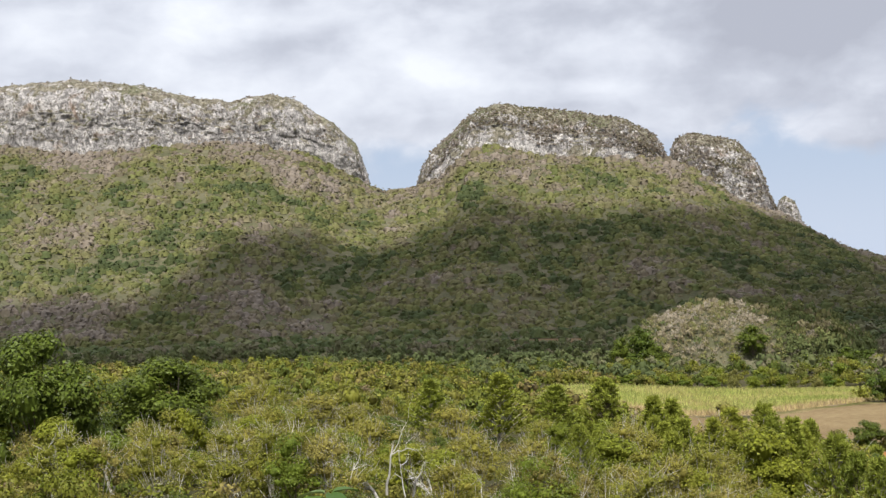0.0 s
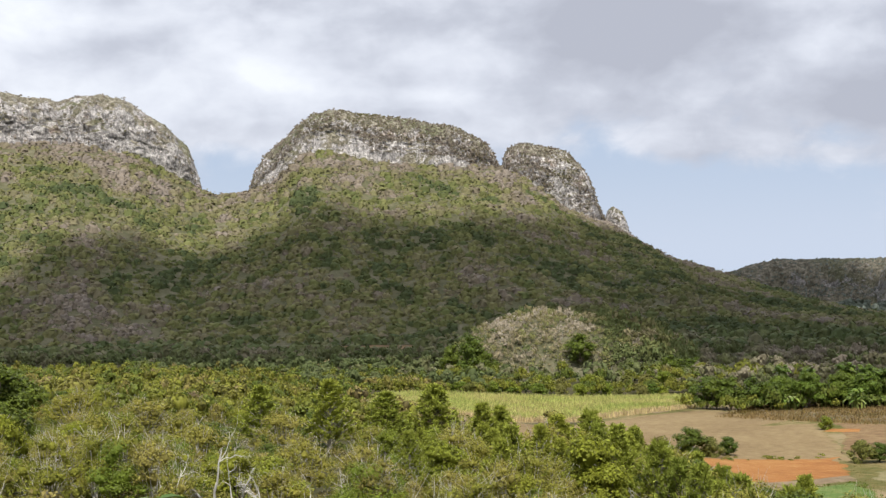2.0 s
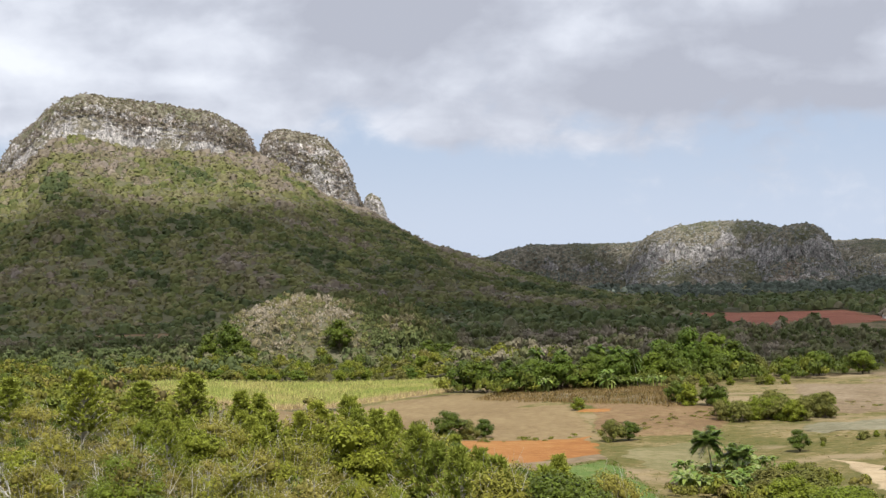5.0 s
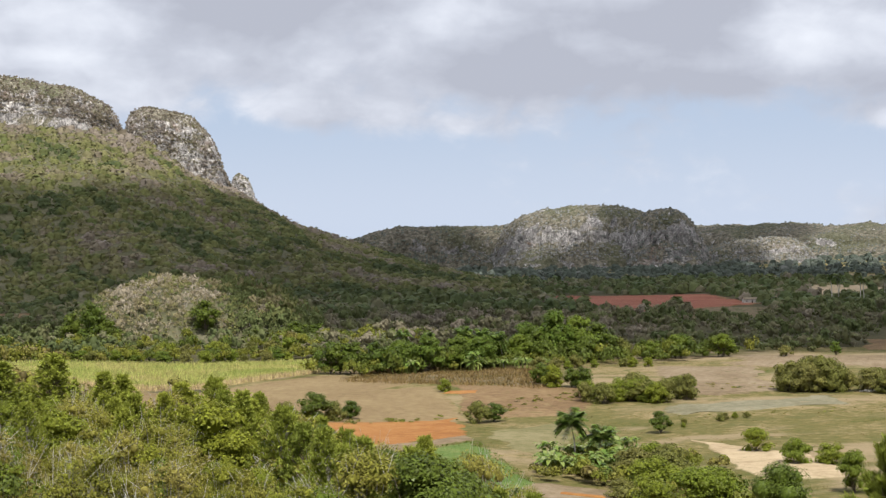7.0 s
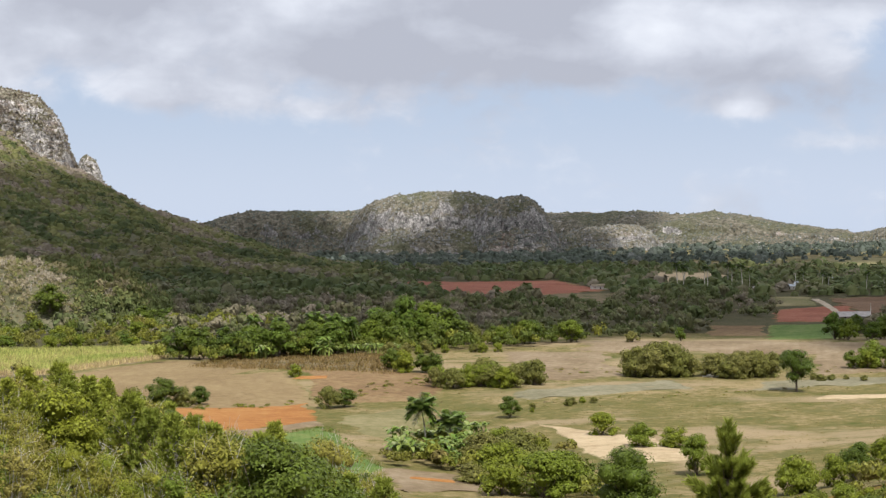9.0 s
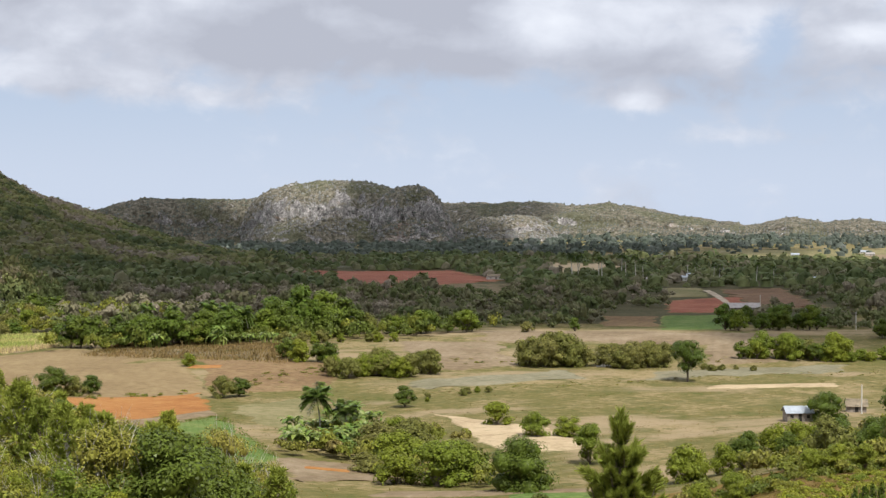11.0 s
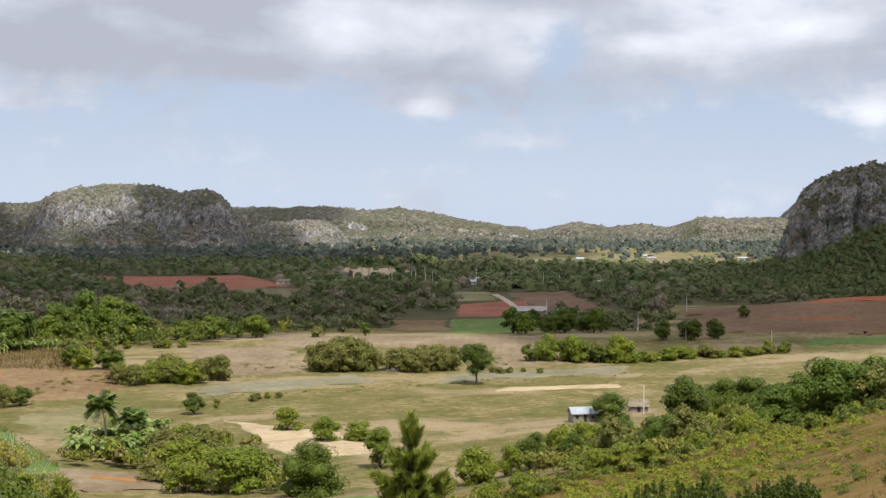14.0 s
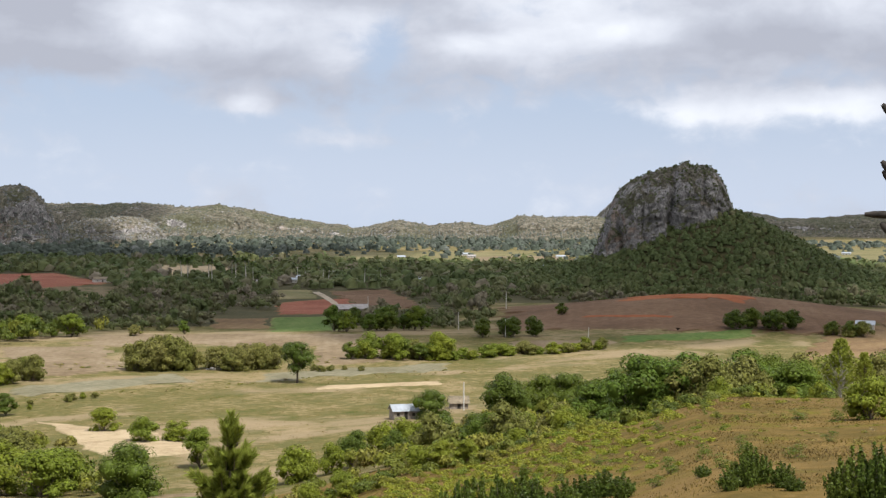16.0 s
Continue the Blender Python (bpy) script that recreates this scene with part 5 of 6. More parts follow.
def make_young_pine(name, label, seed, h=9.0):
    """A young pine: one tall leader and whorls of rising shoots, each a brush of long needles."""
    rng = np.random.default_rng(seed)
    root = anchor(name, label, "tree", "pines of the near wood")
    wood, shoots = [tube([(0, 0, -0.5), (0.05, 0, h * 0.5), (0, 0, h * 0.93)], (0.13, 0.09, 0.03), 8)], [(np.array((0, 0, h * 0.80)), np.array((0, 0, h * 0.985)), 0.40)]
    for k, (lvl, num, reach) in enumerate(((0.84, 4, 0.45), (0.74, 6, 1.0), (0.66, 7, 1.5), (0.58, 8, 1.9), (0.50, 8, 2.2), (0.42, 9, 2.5), (0.34, 9, 2.7))):
        for i in range(num):
            a = 2 * math.pi * (i + 0.5 * (k % 2)) / num + rng.uniform(-0.25, 0.25)
            r = reach * rng.uniform(0.55, 1.15)
            base, bend = np.array((0, 0, h * lvl)), np.array((math.cos(a) * r * 0.75, math.sin(a) * r * 0.75, h * lvl + 0.12))
            tip = bend + (math.cos(a) * r * 0.2, math.sin(a) * r * 0.2, rng.uniform(0.45, 0.95))
            wood.append(tube([base, bend, tip], (0.035, 0.025, 0.012), 5))
            shoots.append((base + (bend - base) * 0.35, tip, 0.42))
            for s in (-1, 1):
                if r > 0.8 and rng.random() < 0.75:
                    fork = base + (bend - base) * rng.uniform(0.45, 0.8)
                    twig = fork + (math.cos(a + s * 0.8) * r * 0.3, math.sin(a + s * 0.8) * r * 0.3, rng.uniform(0.2, 0.5))
                    wood.append(tube([fork, twig], (0.018, 0.010), 4))
                    shoots.append((fork, twig, 0.38))
    P, N = [], []
    for a, b, ln in shoots:
        m = 420
        q = rng.random(m)[:, None]
        P.append(a + (b - a) * q)
        ax = (b - a) / np.linalg.norm(b - a)
        d = rng.normal(size=(m, 3))
        d -= (d @ ax)[:, None] * ax
        d = d / np.linalg.norm(d, axis=1)[:, None] + ax * (0.8 + 0.8 * q)
        N.append(d / np.linalg.norm(d, axis=1)[:, None] * ln * rng.uniform(0.7, 1.15, (m, 1)))
    P, N = np.concatenate(P), np.concatenate(N)
    side = np.cross(N, rng.normal(size=N.shape))
    side *= 0.024 / np.linalg.norm(side, axis=1)[:, None]
    v = np.stack([P + side, P + N, P - side], 1).reshape(-1, 3)
    part("trunk", joined(wood), BARK, root, smooth=True)
    part("crown", (v, np.arange(len(v)).reshape(-1, 3)), NEEDLE, root, tone=0.75)
    return root


def make_dead(name, label, seed, h=6.0, depth=4):
    """A dead tree of crooked, finely forked limbs, h high."""
    rng = np.random.default_rng(seed)
    root = anchor(name, label, "tree", "bleached dead trees")
    t = twigs(rng, (0, 0, -0.5), (rng.uniform(-0.2, 0.2), 0.1, 1), h * 0.40, 0.019 * h, depth + 1, 0.95, 0.10, bend=0.6)
    t += twigs(rng, (0, 0, 0.1 * h), (rng.uniform(-0.7, 0.7), 0.3, 1), h * 0.34, 0.013 * h, depth, 0.95, 0.10, bend=0.6)
    tall = h / max(v[:, 2].max() for v, _ in t)
    t = [(v * (1, 1, tall), f) for v, f in t]
    part("trunk", t[0], DEAD_BARK, root, smooth=True)
    part("branchwork", joined(t[1:]), DEAD_BARK, root, smooth=True)
    return root


def make_palm(name, label, seed, h=15.0, fronds=15, reach=3.4, droop=1.0, lean=0.02, group="royal palms"):
    rng = np.random.default_rng(seed)
    root = anchor(name, label, "palm", group)
    pts = np.array([(lean * h * q * q * 3, 0.0, q * (h - reach * 0.7) - 0.5 * (q == 0)) for q in np.linspace(0, 1, 7)])
    part("trunk", tube(pts, 0.022 * h ** 0.85 * np.array((1.25, 1.0, 1.0, 1.1, 1.05, 0.85, 0.7)), 8), PALM_BARK, root, smooth=True)
    head = pts[-1]
    part("crownshaft", tube([head, head + (0, 0, 0.5 * reach * 0.6)], [0.17, 0.08], 7), PALM_LEAF, root, "smooth green crownshaft", tone=0.3)
    head = head + (0, 0, 0.45 * reach * 0.6)
    for k in range(fronds):
        a, up = k * 2.399, rng.uniform(-1.0, 1.5)
        q = np.linspace(0, 1, 9)[:, None]
        out = np.array((math.cos(a), math.sin(a), 0))
        mid = head + out * reach * q * math.cos(up * 0.75) + np.array((0, 0, 1)) * reach * (q * math.sin(up) - droop * 0.55 * q ** 2.2)
        side = np.cross(out, (0, 0, 1))
        P, S, D = [], [], []
        for s in np.linspace(0.12, 1, 20):
            at = np.array([np.interp(s, q[:, 0], mid[:, i]) for i in range(3)])
            for sg in (-1, 1):
                d = side * sg + out * 0.55 + (0, 0, rng.uniform(-0.55, 0.05))
                d /= np.linalg.norm(d)
                ln = reach * 0.40 * math.sin(math.pi * min(0.95, s * 0.8 + 0.15))
                P.append(at), D.append(d * ln), S.append(out * 0.075 * reach)
        P, S, D = map(np.array, (P, S, D))
        v = np.stack([P - S, P + S, P + D + S * 0.3, P + D - S * 0.3], 1).reshape(-1, 3)
        rib = tube(mid, np.linspace(0.05, 0.012, 9), 4)
        part("frond", joined([(v, np.arange(len(v)).reshape(-1, 4)), rib]), PALM_LEAF, root, tone=0.35 + 0.5 * rng.random())
    return root


def make_banana(name, label, seed, pale=0.5, stems=5):
    rng = np.random.default_rng(seed)
    root = anchor(name, label, "plant", "banana clumps")
    for s in range(stems):
        base = np.array((*rng.uniform(-1.6, 1.6, 2), -0.1))
        hh = rng.uniform(1.8, 3.4)
        part("stem", tube([base, base + (0, 0, hh * 0.5), base + (0, 0, hh)], (0.16, 0.13, 0.09), 6), CANE_LEAF, root, tone=0.7, smooth=True)
        for k in range(7):
            a, up = rng.uniform(0, 6.28), rng.uniform(0.5, 1.5)
            q = np.linspace(0, 1, 6)
            out, side = np.array((math.cos(a), math.sin(a), 0)), np.array((-math.sin(a), math.cos(a), 0))
            mid = base + (0, 0, hh) + out * (2.2 * q[:, None] * math.cos(up * 0.6)) + np.array((0, 0, 1)) * (2.0 * q * up * 0.8 - 1.6 * q ** 2)[:, None]
            wide = 0.34 * np.sin(np.pi * np.clip(q * 0.9 + 0.08, 0, 1))[:, None]
            v = np.stack([mid - side * wide, mid + (0, 0, -0.06), mid + side * wide], 1).reshape(-1, 3)
            part("leaf", (v, grid_faces(6, 3)), BANANA_LEAF, root, tone=float(np.clip(pale + rng.normal(scale=0.25), 0, 1)))
    return root


MADE = {}


def plant(kind, x, y, h, w=None, turn=None, z=None):
    """Sets a plant of a kind on the ground. The first of a kind and variant is built, the rest are copies."""
    kind = kind + "_far" if kind + "_far" in KINDS and math.hypot(x, y) > 480 else kind
    make, h0, w0, variants = KINDS[kind]
    rng = random.Random(f"{kind}{x:.1f}{y:.1f}")
    which = rng.randrange(variants)
    w = w0 * h / h0 if w is None else w
    turn = rng.uniform(0, 360) if turn is None else turn
    base = float(ground(x, y)) if z is None else z
    size = Vector((w / w0, w / w0, h / h0))
    spot = pose(x, y, base, 0, 0, turn)
    if (kind, which) not in MADE:
        ob = MADE[kind, which] = make(which)
        ob.matrix_basis = spot @ Matrix.Diagonal((*size, 1))
        return ob
    first = MADE[kind, which]
    return copy_thing(first, spot @ Matrix.Diagonal((*(s / f for s, f in zip(size, first.scale)), 1)))


KINDS = {
    "broad": (lambda k: make_leafy("tree", "dense dark green broadleaf tree in the near wood", TREE_LEAF, BARK, 100 + k, 9, 8, 8500, 0.14, 0.02, 18, 0.45, 0.6, group="trees of the near wood", core=0.64), 9, 8, 2),
    "lime": (lambda k: make_leafy("tree", "yellow-green leafy young tree in the near wood", LIME_LEAF, BARK, 110 + k, 6, 5, 4600, 0.105, 0.08, 12, 0.5, group="trees of the near wood", core=0.7), 6, 5, 2),
    "thin": (lambda k: make_leafy("tree", "thin-leaved olive tree with pale grey limbs", THIN_LEAF, GREY_BARK, 120 + k, 7, 6, 4800, 0.092, 0.10, 22, 0.45, 0.45, group="trees of the near wood", core=0.35, spikes=46), 7, 6, 4),
    "olive": (lambda k: make_leafy("sapling", "olive small-leaved sapling with bare grey twigs", THIN_LEAF, GREY_BARK, 260 + k, 5, 4.4, 4300, 0.070, -0.05, 16, (0.25, 0.5, 0.75)[k], 0.5, group="saplings of the near slope", category="sapling", core=0.40, spikes=40), 5, 4.4, 3),
    "fresh": (lambda k: make_leafy("sapling", "fresh yellow-green leafy sapling on the near slope", LIME_LEAF, BARK, 265 + k, 5, 4.4, 3900, 0.082, -0.05, 14, (0.35, 0.7)[k], 0.6, group="saplings of the near slope", category="sapling", core=0.5, spikes=8), 5, 4.4, 2),
    "dusky": (lambda k: make_leafy("sapling", "dark green leafy sapling on the near slope", TREE_LEAF, BARK, 268 + k, 5, 4.4, 3900, 0.086, -0.05, 14, 0.6, 0.6, group="saplings of the near slope", category="sapling", core=0.5, spikes=8), 5, 4.4, 2),
    "pine": (lambda k: make_pine("pine_tree", "slender young pine with open tufted branches", 130 + k, 9.0, 5.6, 130, 22, 0.44, 0.16, 0.4), 9, 4.2, 4),
    "bigpine": (lambda k: make_pine("pine_tree", "broad green pine with dense needle tufts", 140 + k, 11, 8.4, 150, 20, 0.52, 0.16), 11, 7, 2),
    # Cloud shade over the wood's edge is put into these pines' darker tone.
    "darkpine": (lambda k: make_pine("pine_tree", "dense green pine at the wood's edge, tone lowered for cloud shade", 145 + k, 10, 7.4, 115, 19, 0.50, 0.16, 0.62), 10, 6, 2),
    "youngpine": (lambda k: make_young_pine("pine_tree", "young pine with long bright needle tufts", 151 + k), 9, 3.2, 1),
    "dead": (lambda k: make_dead("dead_tree", "bare bleached dead tree with twisted branches", 160 + k), 6, 5, 3),
    "field": (lambda k: make_leafy("tree", "round dense green tree standing in the fields", TREE_LEAF, BARK, 170 + k, 10, 10, 5600, 0.205, 0.04, 16, 0.55, group="field trees", core=0.66, fat=0.95), 10, 10, 3),
    "field_far": (lambda k: make_leafy("tree", "round dense green tree standing in the fields", TREE_LEAF, BARK, 173 + k, 10, 10, 2000, 0.34, 0.04, 16, 0.55, group="field trees", core=0.66, fat=0.95), 10, 10, 3),
    "lone": (lambda k: make_leafy("tree", "lone umbrella-shaped green tree on the meadow", TREE_LEAF, BARK, 178 + k, 13.6, 13.4, 7500, 0.21, 0.24, 17, 0.55, group="field trees", core=0.62, fat=0.85), 13.6, 13.4, 1),
    "round": (lambda k: make_leafy("tree", "round dark green tree leafy down to the ground", TREE_LEAF, BARK, 175 + k, 10, 11, 7500, 0.18, -0.2, 30, 0.5, group="field trees", core=0.70, fat=1.15), 10, 11, 2),
    "bright": (lambda k: make_leafy("tree", "fresh green leafy tree of the valley belt", LIME_LEAF, BARK, 180 + k, 10, 10, 5600, 0.205, 0.02, 16, 0.86, group="field trees", core=0.66, fat=0.92), 10, 10, 3),
    "bright_far": (lambda k: make_leafy("tree", "fresh green leafy tree of the valley belt", LIME_LEAF, BARK, 184 + k, 10, 10, 2000, 0.34, 0.02, 16, 0.86, group="field trees", core=0.66, fat=0.92), 10, 10, 3),
    "bush": (lambda k: make_leafy("bush", "rounded olive green bush on the meadow", BUSH_LEAF, BARK, 190 + k, 5, 7, 3600, 0.16, -0.14, 16, 0.5, group="meadow bushes", category="bush", core=0.64, fat=0.92), 5, 7, 4),
    "greenbush": (lambda k: make_leafy("bush", "bright green leafy bush beside the fields", LIME_LEAF, BARK, 200 + k, 5, 6, 3600, 0.15, -0.14, 16, 0.62, group="meadow bushes", category="bush", core=0.64, fat=0.92), 5, 6, 3),
    "shrub": (lambda k: make_leafy("shrub", "small dark green shrub on the dry hill", TREE_LEAF, BARK, 210 + k, 1.5, 1.6, 900, 0.055, -0.2, 11, 0.5, fat=1.2, group="hill shrubs", category="bush"), 1.5, 1.6, 3),
    "near": (lambda k: make_shoots("shrub", "dark green shrub of upright leafy shoots below the viewpoint", 220 + k), 3, 2.6, 3),
    "royal": (lambda k: make_palm("royal_palm", "tall royal palm with pale smooth trunk", 230 + k, 17, 20, 3.6), 17, 6, 2),
    "fieldpalm": (lambda k: make_palm("palm_tree", "palm with a full crown among banana plants", 235 + k, 11, 44, 4.2, 0.7, 0.03, "field palms"), 11, 8.0, 1),
    "coco": (lambda k: make_palm("coconut_palm", "leaning palm with drooping green fronds", 240 + k, 10, 20, 3.8, 1.2, 0.05, "coconut palms"), 10, 7, 2),
    "banana": (lambda k: make_banana("banana_plant", "clump of banana plants with large torn leaves", 250 + k, (0.9, 0.7)[k]), 4.5, 5, 2)}

# near wood, from west to east
for kind, x, y, h, w in (
        ("broad", -27.5, 101.3, 10.9, 8.5), ("broad", -33.5, 104, 9.5, 7), ("broad", -24.4, 134, 9.6, 11.0), ("broad", -29.0, 139, 7.6, 9), ("lime", -30.4, 105.7, 6.6, 6.2), ("lime", -24.1, 91.9, 4.9, 4.6),
        ("lime", -20.8, 95, 3.6, 4.1), ("lime", -33, 118, 6.5, 6), ("thin", -22.1, 168.6, 6.2, 8), ("thin", -15.5, 179.3, 5.8, 8), ("thin", 0.4, 160, 6.6, 7.2), ("thin", 30.2, 167.3, 7.6, 7),
        ("thin", 11.1, 174.7, 5.2, 6), ("thin", 21.5, 178.7, 6.6, 6.8)):
    plant(kind, x, y, h, w)
for kind, x, y, h, w in (
        ("pine", 6.1, 189.9, 9.4, 5), ("pine", 13.2, 184.5, 8.2, 5), ("pine", 25.4, 188.3, 8.8, 4.4), ("pine", 28.3, 192.9, 9.1, 4), ("bigpine", 37.7, 181.1, 11.2, 8), ("pine", 41.3, 164.9, 7.5, 4),
        ("pine", 43, 185.1, 8.3, 4.4), ("pine", 46, 163.6, 9.2, 4), ("pine", 55.3, 155.5, 10.7, 4), ("thin", 48.4, 152.5, 9.9, 7), ("thin", 54.9, 139.6, 10.4, 7.4), ("thin", 30.5, 126.4, 5.2, 5),
        ("lime", 51.7, 224.1, 9.6, 4.6), ("lime", 24.7, 117.4, 4.2, 4), ("thin", 52.9, 161.6, 10.3, 7), ("thin", 59.3, 148.6, 9.8, 8), ("thin", 55.2, 128.7, 7.7, 6), ("pine", -2, 185, 8.0, 4.4),
        ("thin", 17, 150, 6.8, 7), ("thin", 39, 150, 8.0, 7), ("thin", -6, 120, 5.6, 6), ("thin", 2, 126, 5.6, 6), ("thin", -14, 116, 5.4, 5.4), ("pine", 19.5, 190, 9.6, 5), ("pine", 33, 178, 9.6, 5), ("pine", 49, 176, 9.0, 5)):
    plant(kind, x, y, h * 1.07 if kind == "pine" else h, w * 1.35 if kind == "pine" else w)
rng = random.Random(8)
for _ in range(100):
    a = rng.uniform(4, 24.2)
    d = rng.uniform(118, 205) if a < 15 else rng.uniform(88, 160)
    x, y = d * math.sin(radians(a)), d * math.cos(radians(a))
    # the canopy falls away towards the fields
    canopy = EYE - d * math.tan(radians(np.interp(a, (4, 10, 13, 16, 18, 21, 23, 24.5), (5.5, 5.4, 5.4, 6.9, 7.6, 8.1, 9.3, 10.3))))
    h = (canopy - float(ground(x, y))) * rng.uniform(0.62, 0.98)
    if 2.5 < h < 13:
        plant(rng.choice(("darkpine", "darkpine", "bigpine", "thin", "broad") if a > 14.5 else ("pine", "pine", "thin", "thin", "bigpine", "lime")) if h > 4 else rng.choice(("lime", "thin")), x, y, h)
# bleached dead trees that stand out of the bushes
for x, y, h in ((-3.7, 87.9, 6.0), (-11.9, 83.2, 3.7), (-5.9, 85.8, 3.8), (-2.4, 90.0, 4.3), (-1.0, 92.0, 3.6), (7.6, 117.8, 5.9), (8.2, 111.7, 4.6), (18.0, 148.9, 6.0), (-19.2, 85.9, 4.5), (-15.3, 82.6, 2.6), (-22.5, 87.1, 4.7), (24.8, 147.9, 7.1), (2.0, 96.0, 3.9), (-9.2, 83.5, 2.3), (-6.8, 90.5, 4.4), (-0.6, 86.5, 4.0), (-12.5, 88.0, 3.9), (4.6, 101.0, 4.2)):
    plant("dead", x, y, h * 1.3, max(3.6, h * 0.95))
# saplings of the near slope, their tops falling away with it
rng = random.Random(63)
for d0, d1, num in ((80, 150, 230), (150, 290, 170)):
    for _ in range(num):
        a, d = rng.uniform(-18.5, 20), math.sqrt(rng.uniform(d0 ** 2, d1 ** 2))
        x, y = d * math.sin(radians(a)), d * math.cos(radians(a))
        fall = float(np.interp(a, (-18, -4, 4, 10, 13, 16, 18, 21), (4.0, 4.7, 6.3, 6.7, 6.9, 7.8, 8.3, 8.9))) - 0.9 * float(ease(d, 170, 260)) + 2.2 * rng.random() ** 1.3
        h = min(EYE - d * math.tan(radians(fall)) - float(ground(x, y)), 7.0)
        if h > 1.4 and a < 20 - 0.03 * max(d - 150, 0):
            h = min(h, 4.2) if d < 112 else h
            plant(rng.choice(("olive", "olive", "olive", "fresh", "fresh", "dusky" if d > 125 else "olive")), x, y, h, max(2.2, h * rng.uniform(0.7, 1.1)))

# trees and bushes of the fields
for kind, x, y, h, w in (
        ("lone", 308, 379, 13.6, 13.4), ("round", 147, 227, 10.2, 12.2), ("fieldpalm", 152, 322, 12.2, 8.0), ("fieldpalm", 157, 319, 8.8, 7.6), ("bright", 258, 597, 17, 16), ("bright", 268, 586, 22, 21), ("bright", 280, 586, 19.5, 18), ("field", 290, 590, 16, 17), ("bright", 273, 598, 20, 17), ("field", 256, 586, 17, 15), ("banana", 140, 306, 6.0, 7.0), ("banana", 148, 316, 4.6, 7.5), ("banana", 156, 327, 6.0, 7.0), ("banana", 156, 322, 4.9, 6.5), ("banana", 153, 310, 4.6, 6.0), ("banana", 164, 323, 4.9, 6.0), ("banana", 172, 332, 4.9, 6.0), ("banana", 173, 347, 6.0, 6.0), ("banana", 165, 342, 4.6, 6.5), ("banana", 153, 330, 4.6, 6.5), ("banana", 168, 332, 6.5, 8), ("banana", 162, 322, 5.5, 7), ("banana", 150, 308, 5.5, 8),
        ("banana", 157, 311, 5.5, 8), ("banana", 145, 307, 5, 7), ("banana", 138, 306, 6.5, 8), ("banana", 144, 318, 6.5, 8), ("banana", 141, 312, 6, 8), ("banana", 147, 300, 5.5, 8), ("banana", 152, 303, 5, 7), ("greenbush", 141, 247, 8.6, 12), ("greenbush", 148, 252, 8, 11), ("greenbush", 137, 256, 6.5, 10),
        ("greenbush", 153, 262, 7.5, 10), ("greenbush", 149, 278, 7.6, 12), ("bush", 157, 286, 7.2, 11), ("bush", 154, 298, 6.6, 11), ("bush", 164, 300, 7, 10), ("bush", 140, 275, 4, 8), ("greenbush", 166, 310, 6, 8),
        ("field", 200, 369, 6.2, 7), ("greenbush", 199, 319, 6.0, 8.5), ("greenbush", 196, 297, 6, 8), ("greenbush", 203, 294, 4.8, 8), ("bright", 183, 257, 8.8, 7), ("bush", 163, 412, 6.6, 8), ("field", 169, 414, 5.8, 8),
        ("greenbush", 180, 485, 4.6, 5.8), ("field", 116, 421, 8.8, 11), ("bush", 123, 424, 6, 8), ("field", 130, 431, 6, 7), ("bush", 106, 414, 6, 9), ("bright", 373, 535, 6.2, 5.6), ("bush", 355, 545, 5, 7)):
    plant(kind, x, y, h, w)


def strip(kinds, n, x0, y0, x1, y1, deep, low, high, seed, wide=None):
    """Plants in a belt along a line on the plan."""
    rng = random.Random(seed)
    for i in range(n):
        q = (i + rng.random()) / n
        ox, oy = rng.uniform(-deep, deep), rng.uniform(-deep, deep)
        h = rng.uniform(low, high)
        plant(rng.choice(kinds), x0 + (x1 - x0) * q + ox, y0 + (y1 - y0) * q + oy, h, None if wide is None else h * rng.uniform(*wide))


strip(("bush",), 14, 289, 441, 308, 436, 5, 7, 12, 1, (0.9, 1.3))
strip(("bush",), 12, 310, 428, 328, 416, 5, 6, 9.5, 2, (1.0, 1.4))
strip(("bush",), 4, 300, 466, 312, 462, 4, 3, 5, 3)
strip(("bush", "bush", "greenbush"), 16, 217, 445, 245, 436, 6, 6, 10, 4, (1.0, 1.4))
strip(("field", "greenbush"), 7, 214, 486, 226, 470, 3, 5, 8, 5)
strip(("greenbush", "bush", "bright"), 22, 62, 676, 176, 668, 6, 3.5, 6, 6, (1.2, 1.6))
strip(("bush", "greenbush"), 12, 95, 735, 190, 715, 9, 5, 8, 61, (1.0, 1.4))
strip(("field",), 4, 170, 584, 184, 574, 4, 13, 17, 7)
strip(("bright", "field", "bright"), 13, 186, 578, 230, 566, 8, 10, 15, 8)
strip(("bright", "field", "field"), 22, 225, 590, 285, 585, 14, 8, 15, 9)
strip(("bright", "field", "bush"), 14, 283, 592, 340, 574, 9, 6, 11, 10, (1.0, 1.3))
strip(("coco",), 6, 196, 586, 250, 575, 8, 15, 19, 11, (0.45, 0.55))
strip(("banana",), 14, 186, 566, 248, 554, 8, 6, 10, 12, (0.9, 1.3))
strip(("bush", "greenbush"), 8, 239, 545, 285, 535, 6, 3, 5.5, 13)
strip(("field", "bright"), 15, 432, 508, 474, 494, 8, 7, 12, 14)
strip(("field", "greenbush", "bush"), 15, 372, 422, 400, 404, 5, 6, 11, 15)
strip(("bush", "greenbush"), 26, 398, 404, 474, 386, 4, 3, 5.5, 16, (1.2, 1.8))
strip(("field",), 8, 462, 446, 486, 434, 5, 6, 9, 17)
strip(("field",), 9, 570, 398, 596, 376, 6, 7, 10, 18)
strip(("field", "bush"), 6, 588, 358, 606, 340, 6, 5, 8, 19)
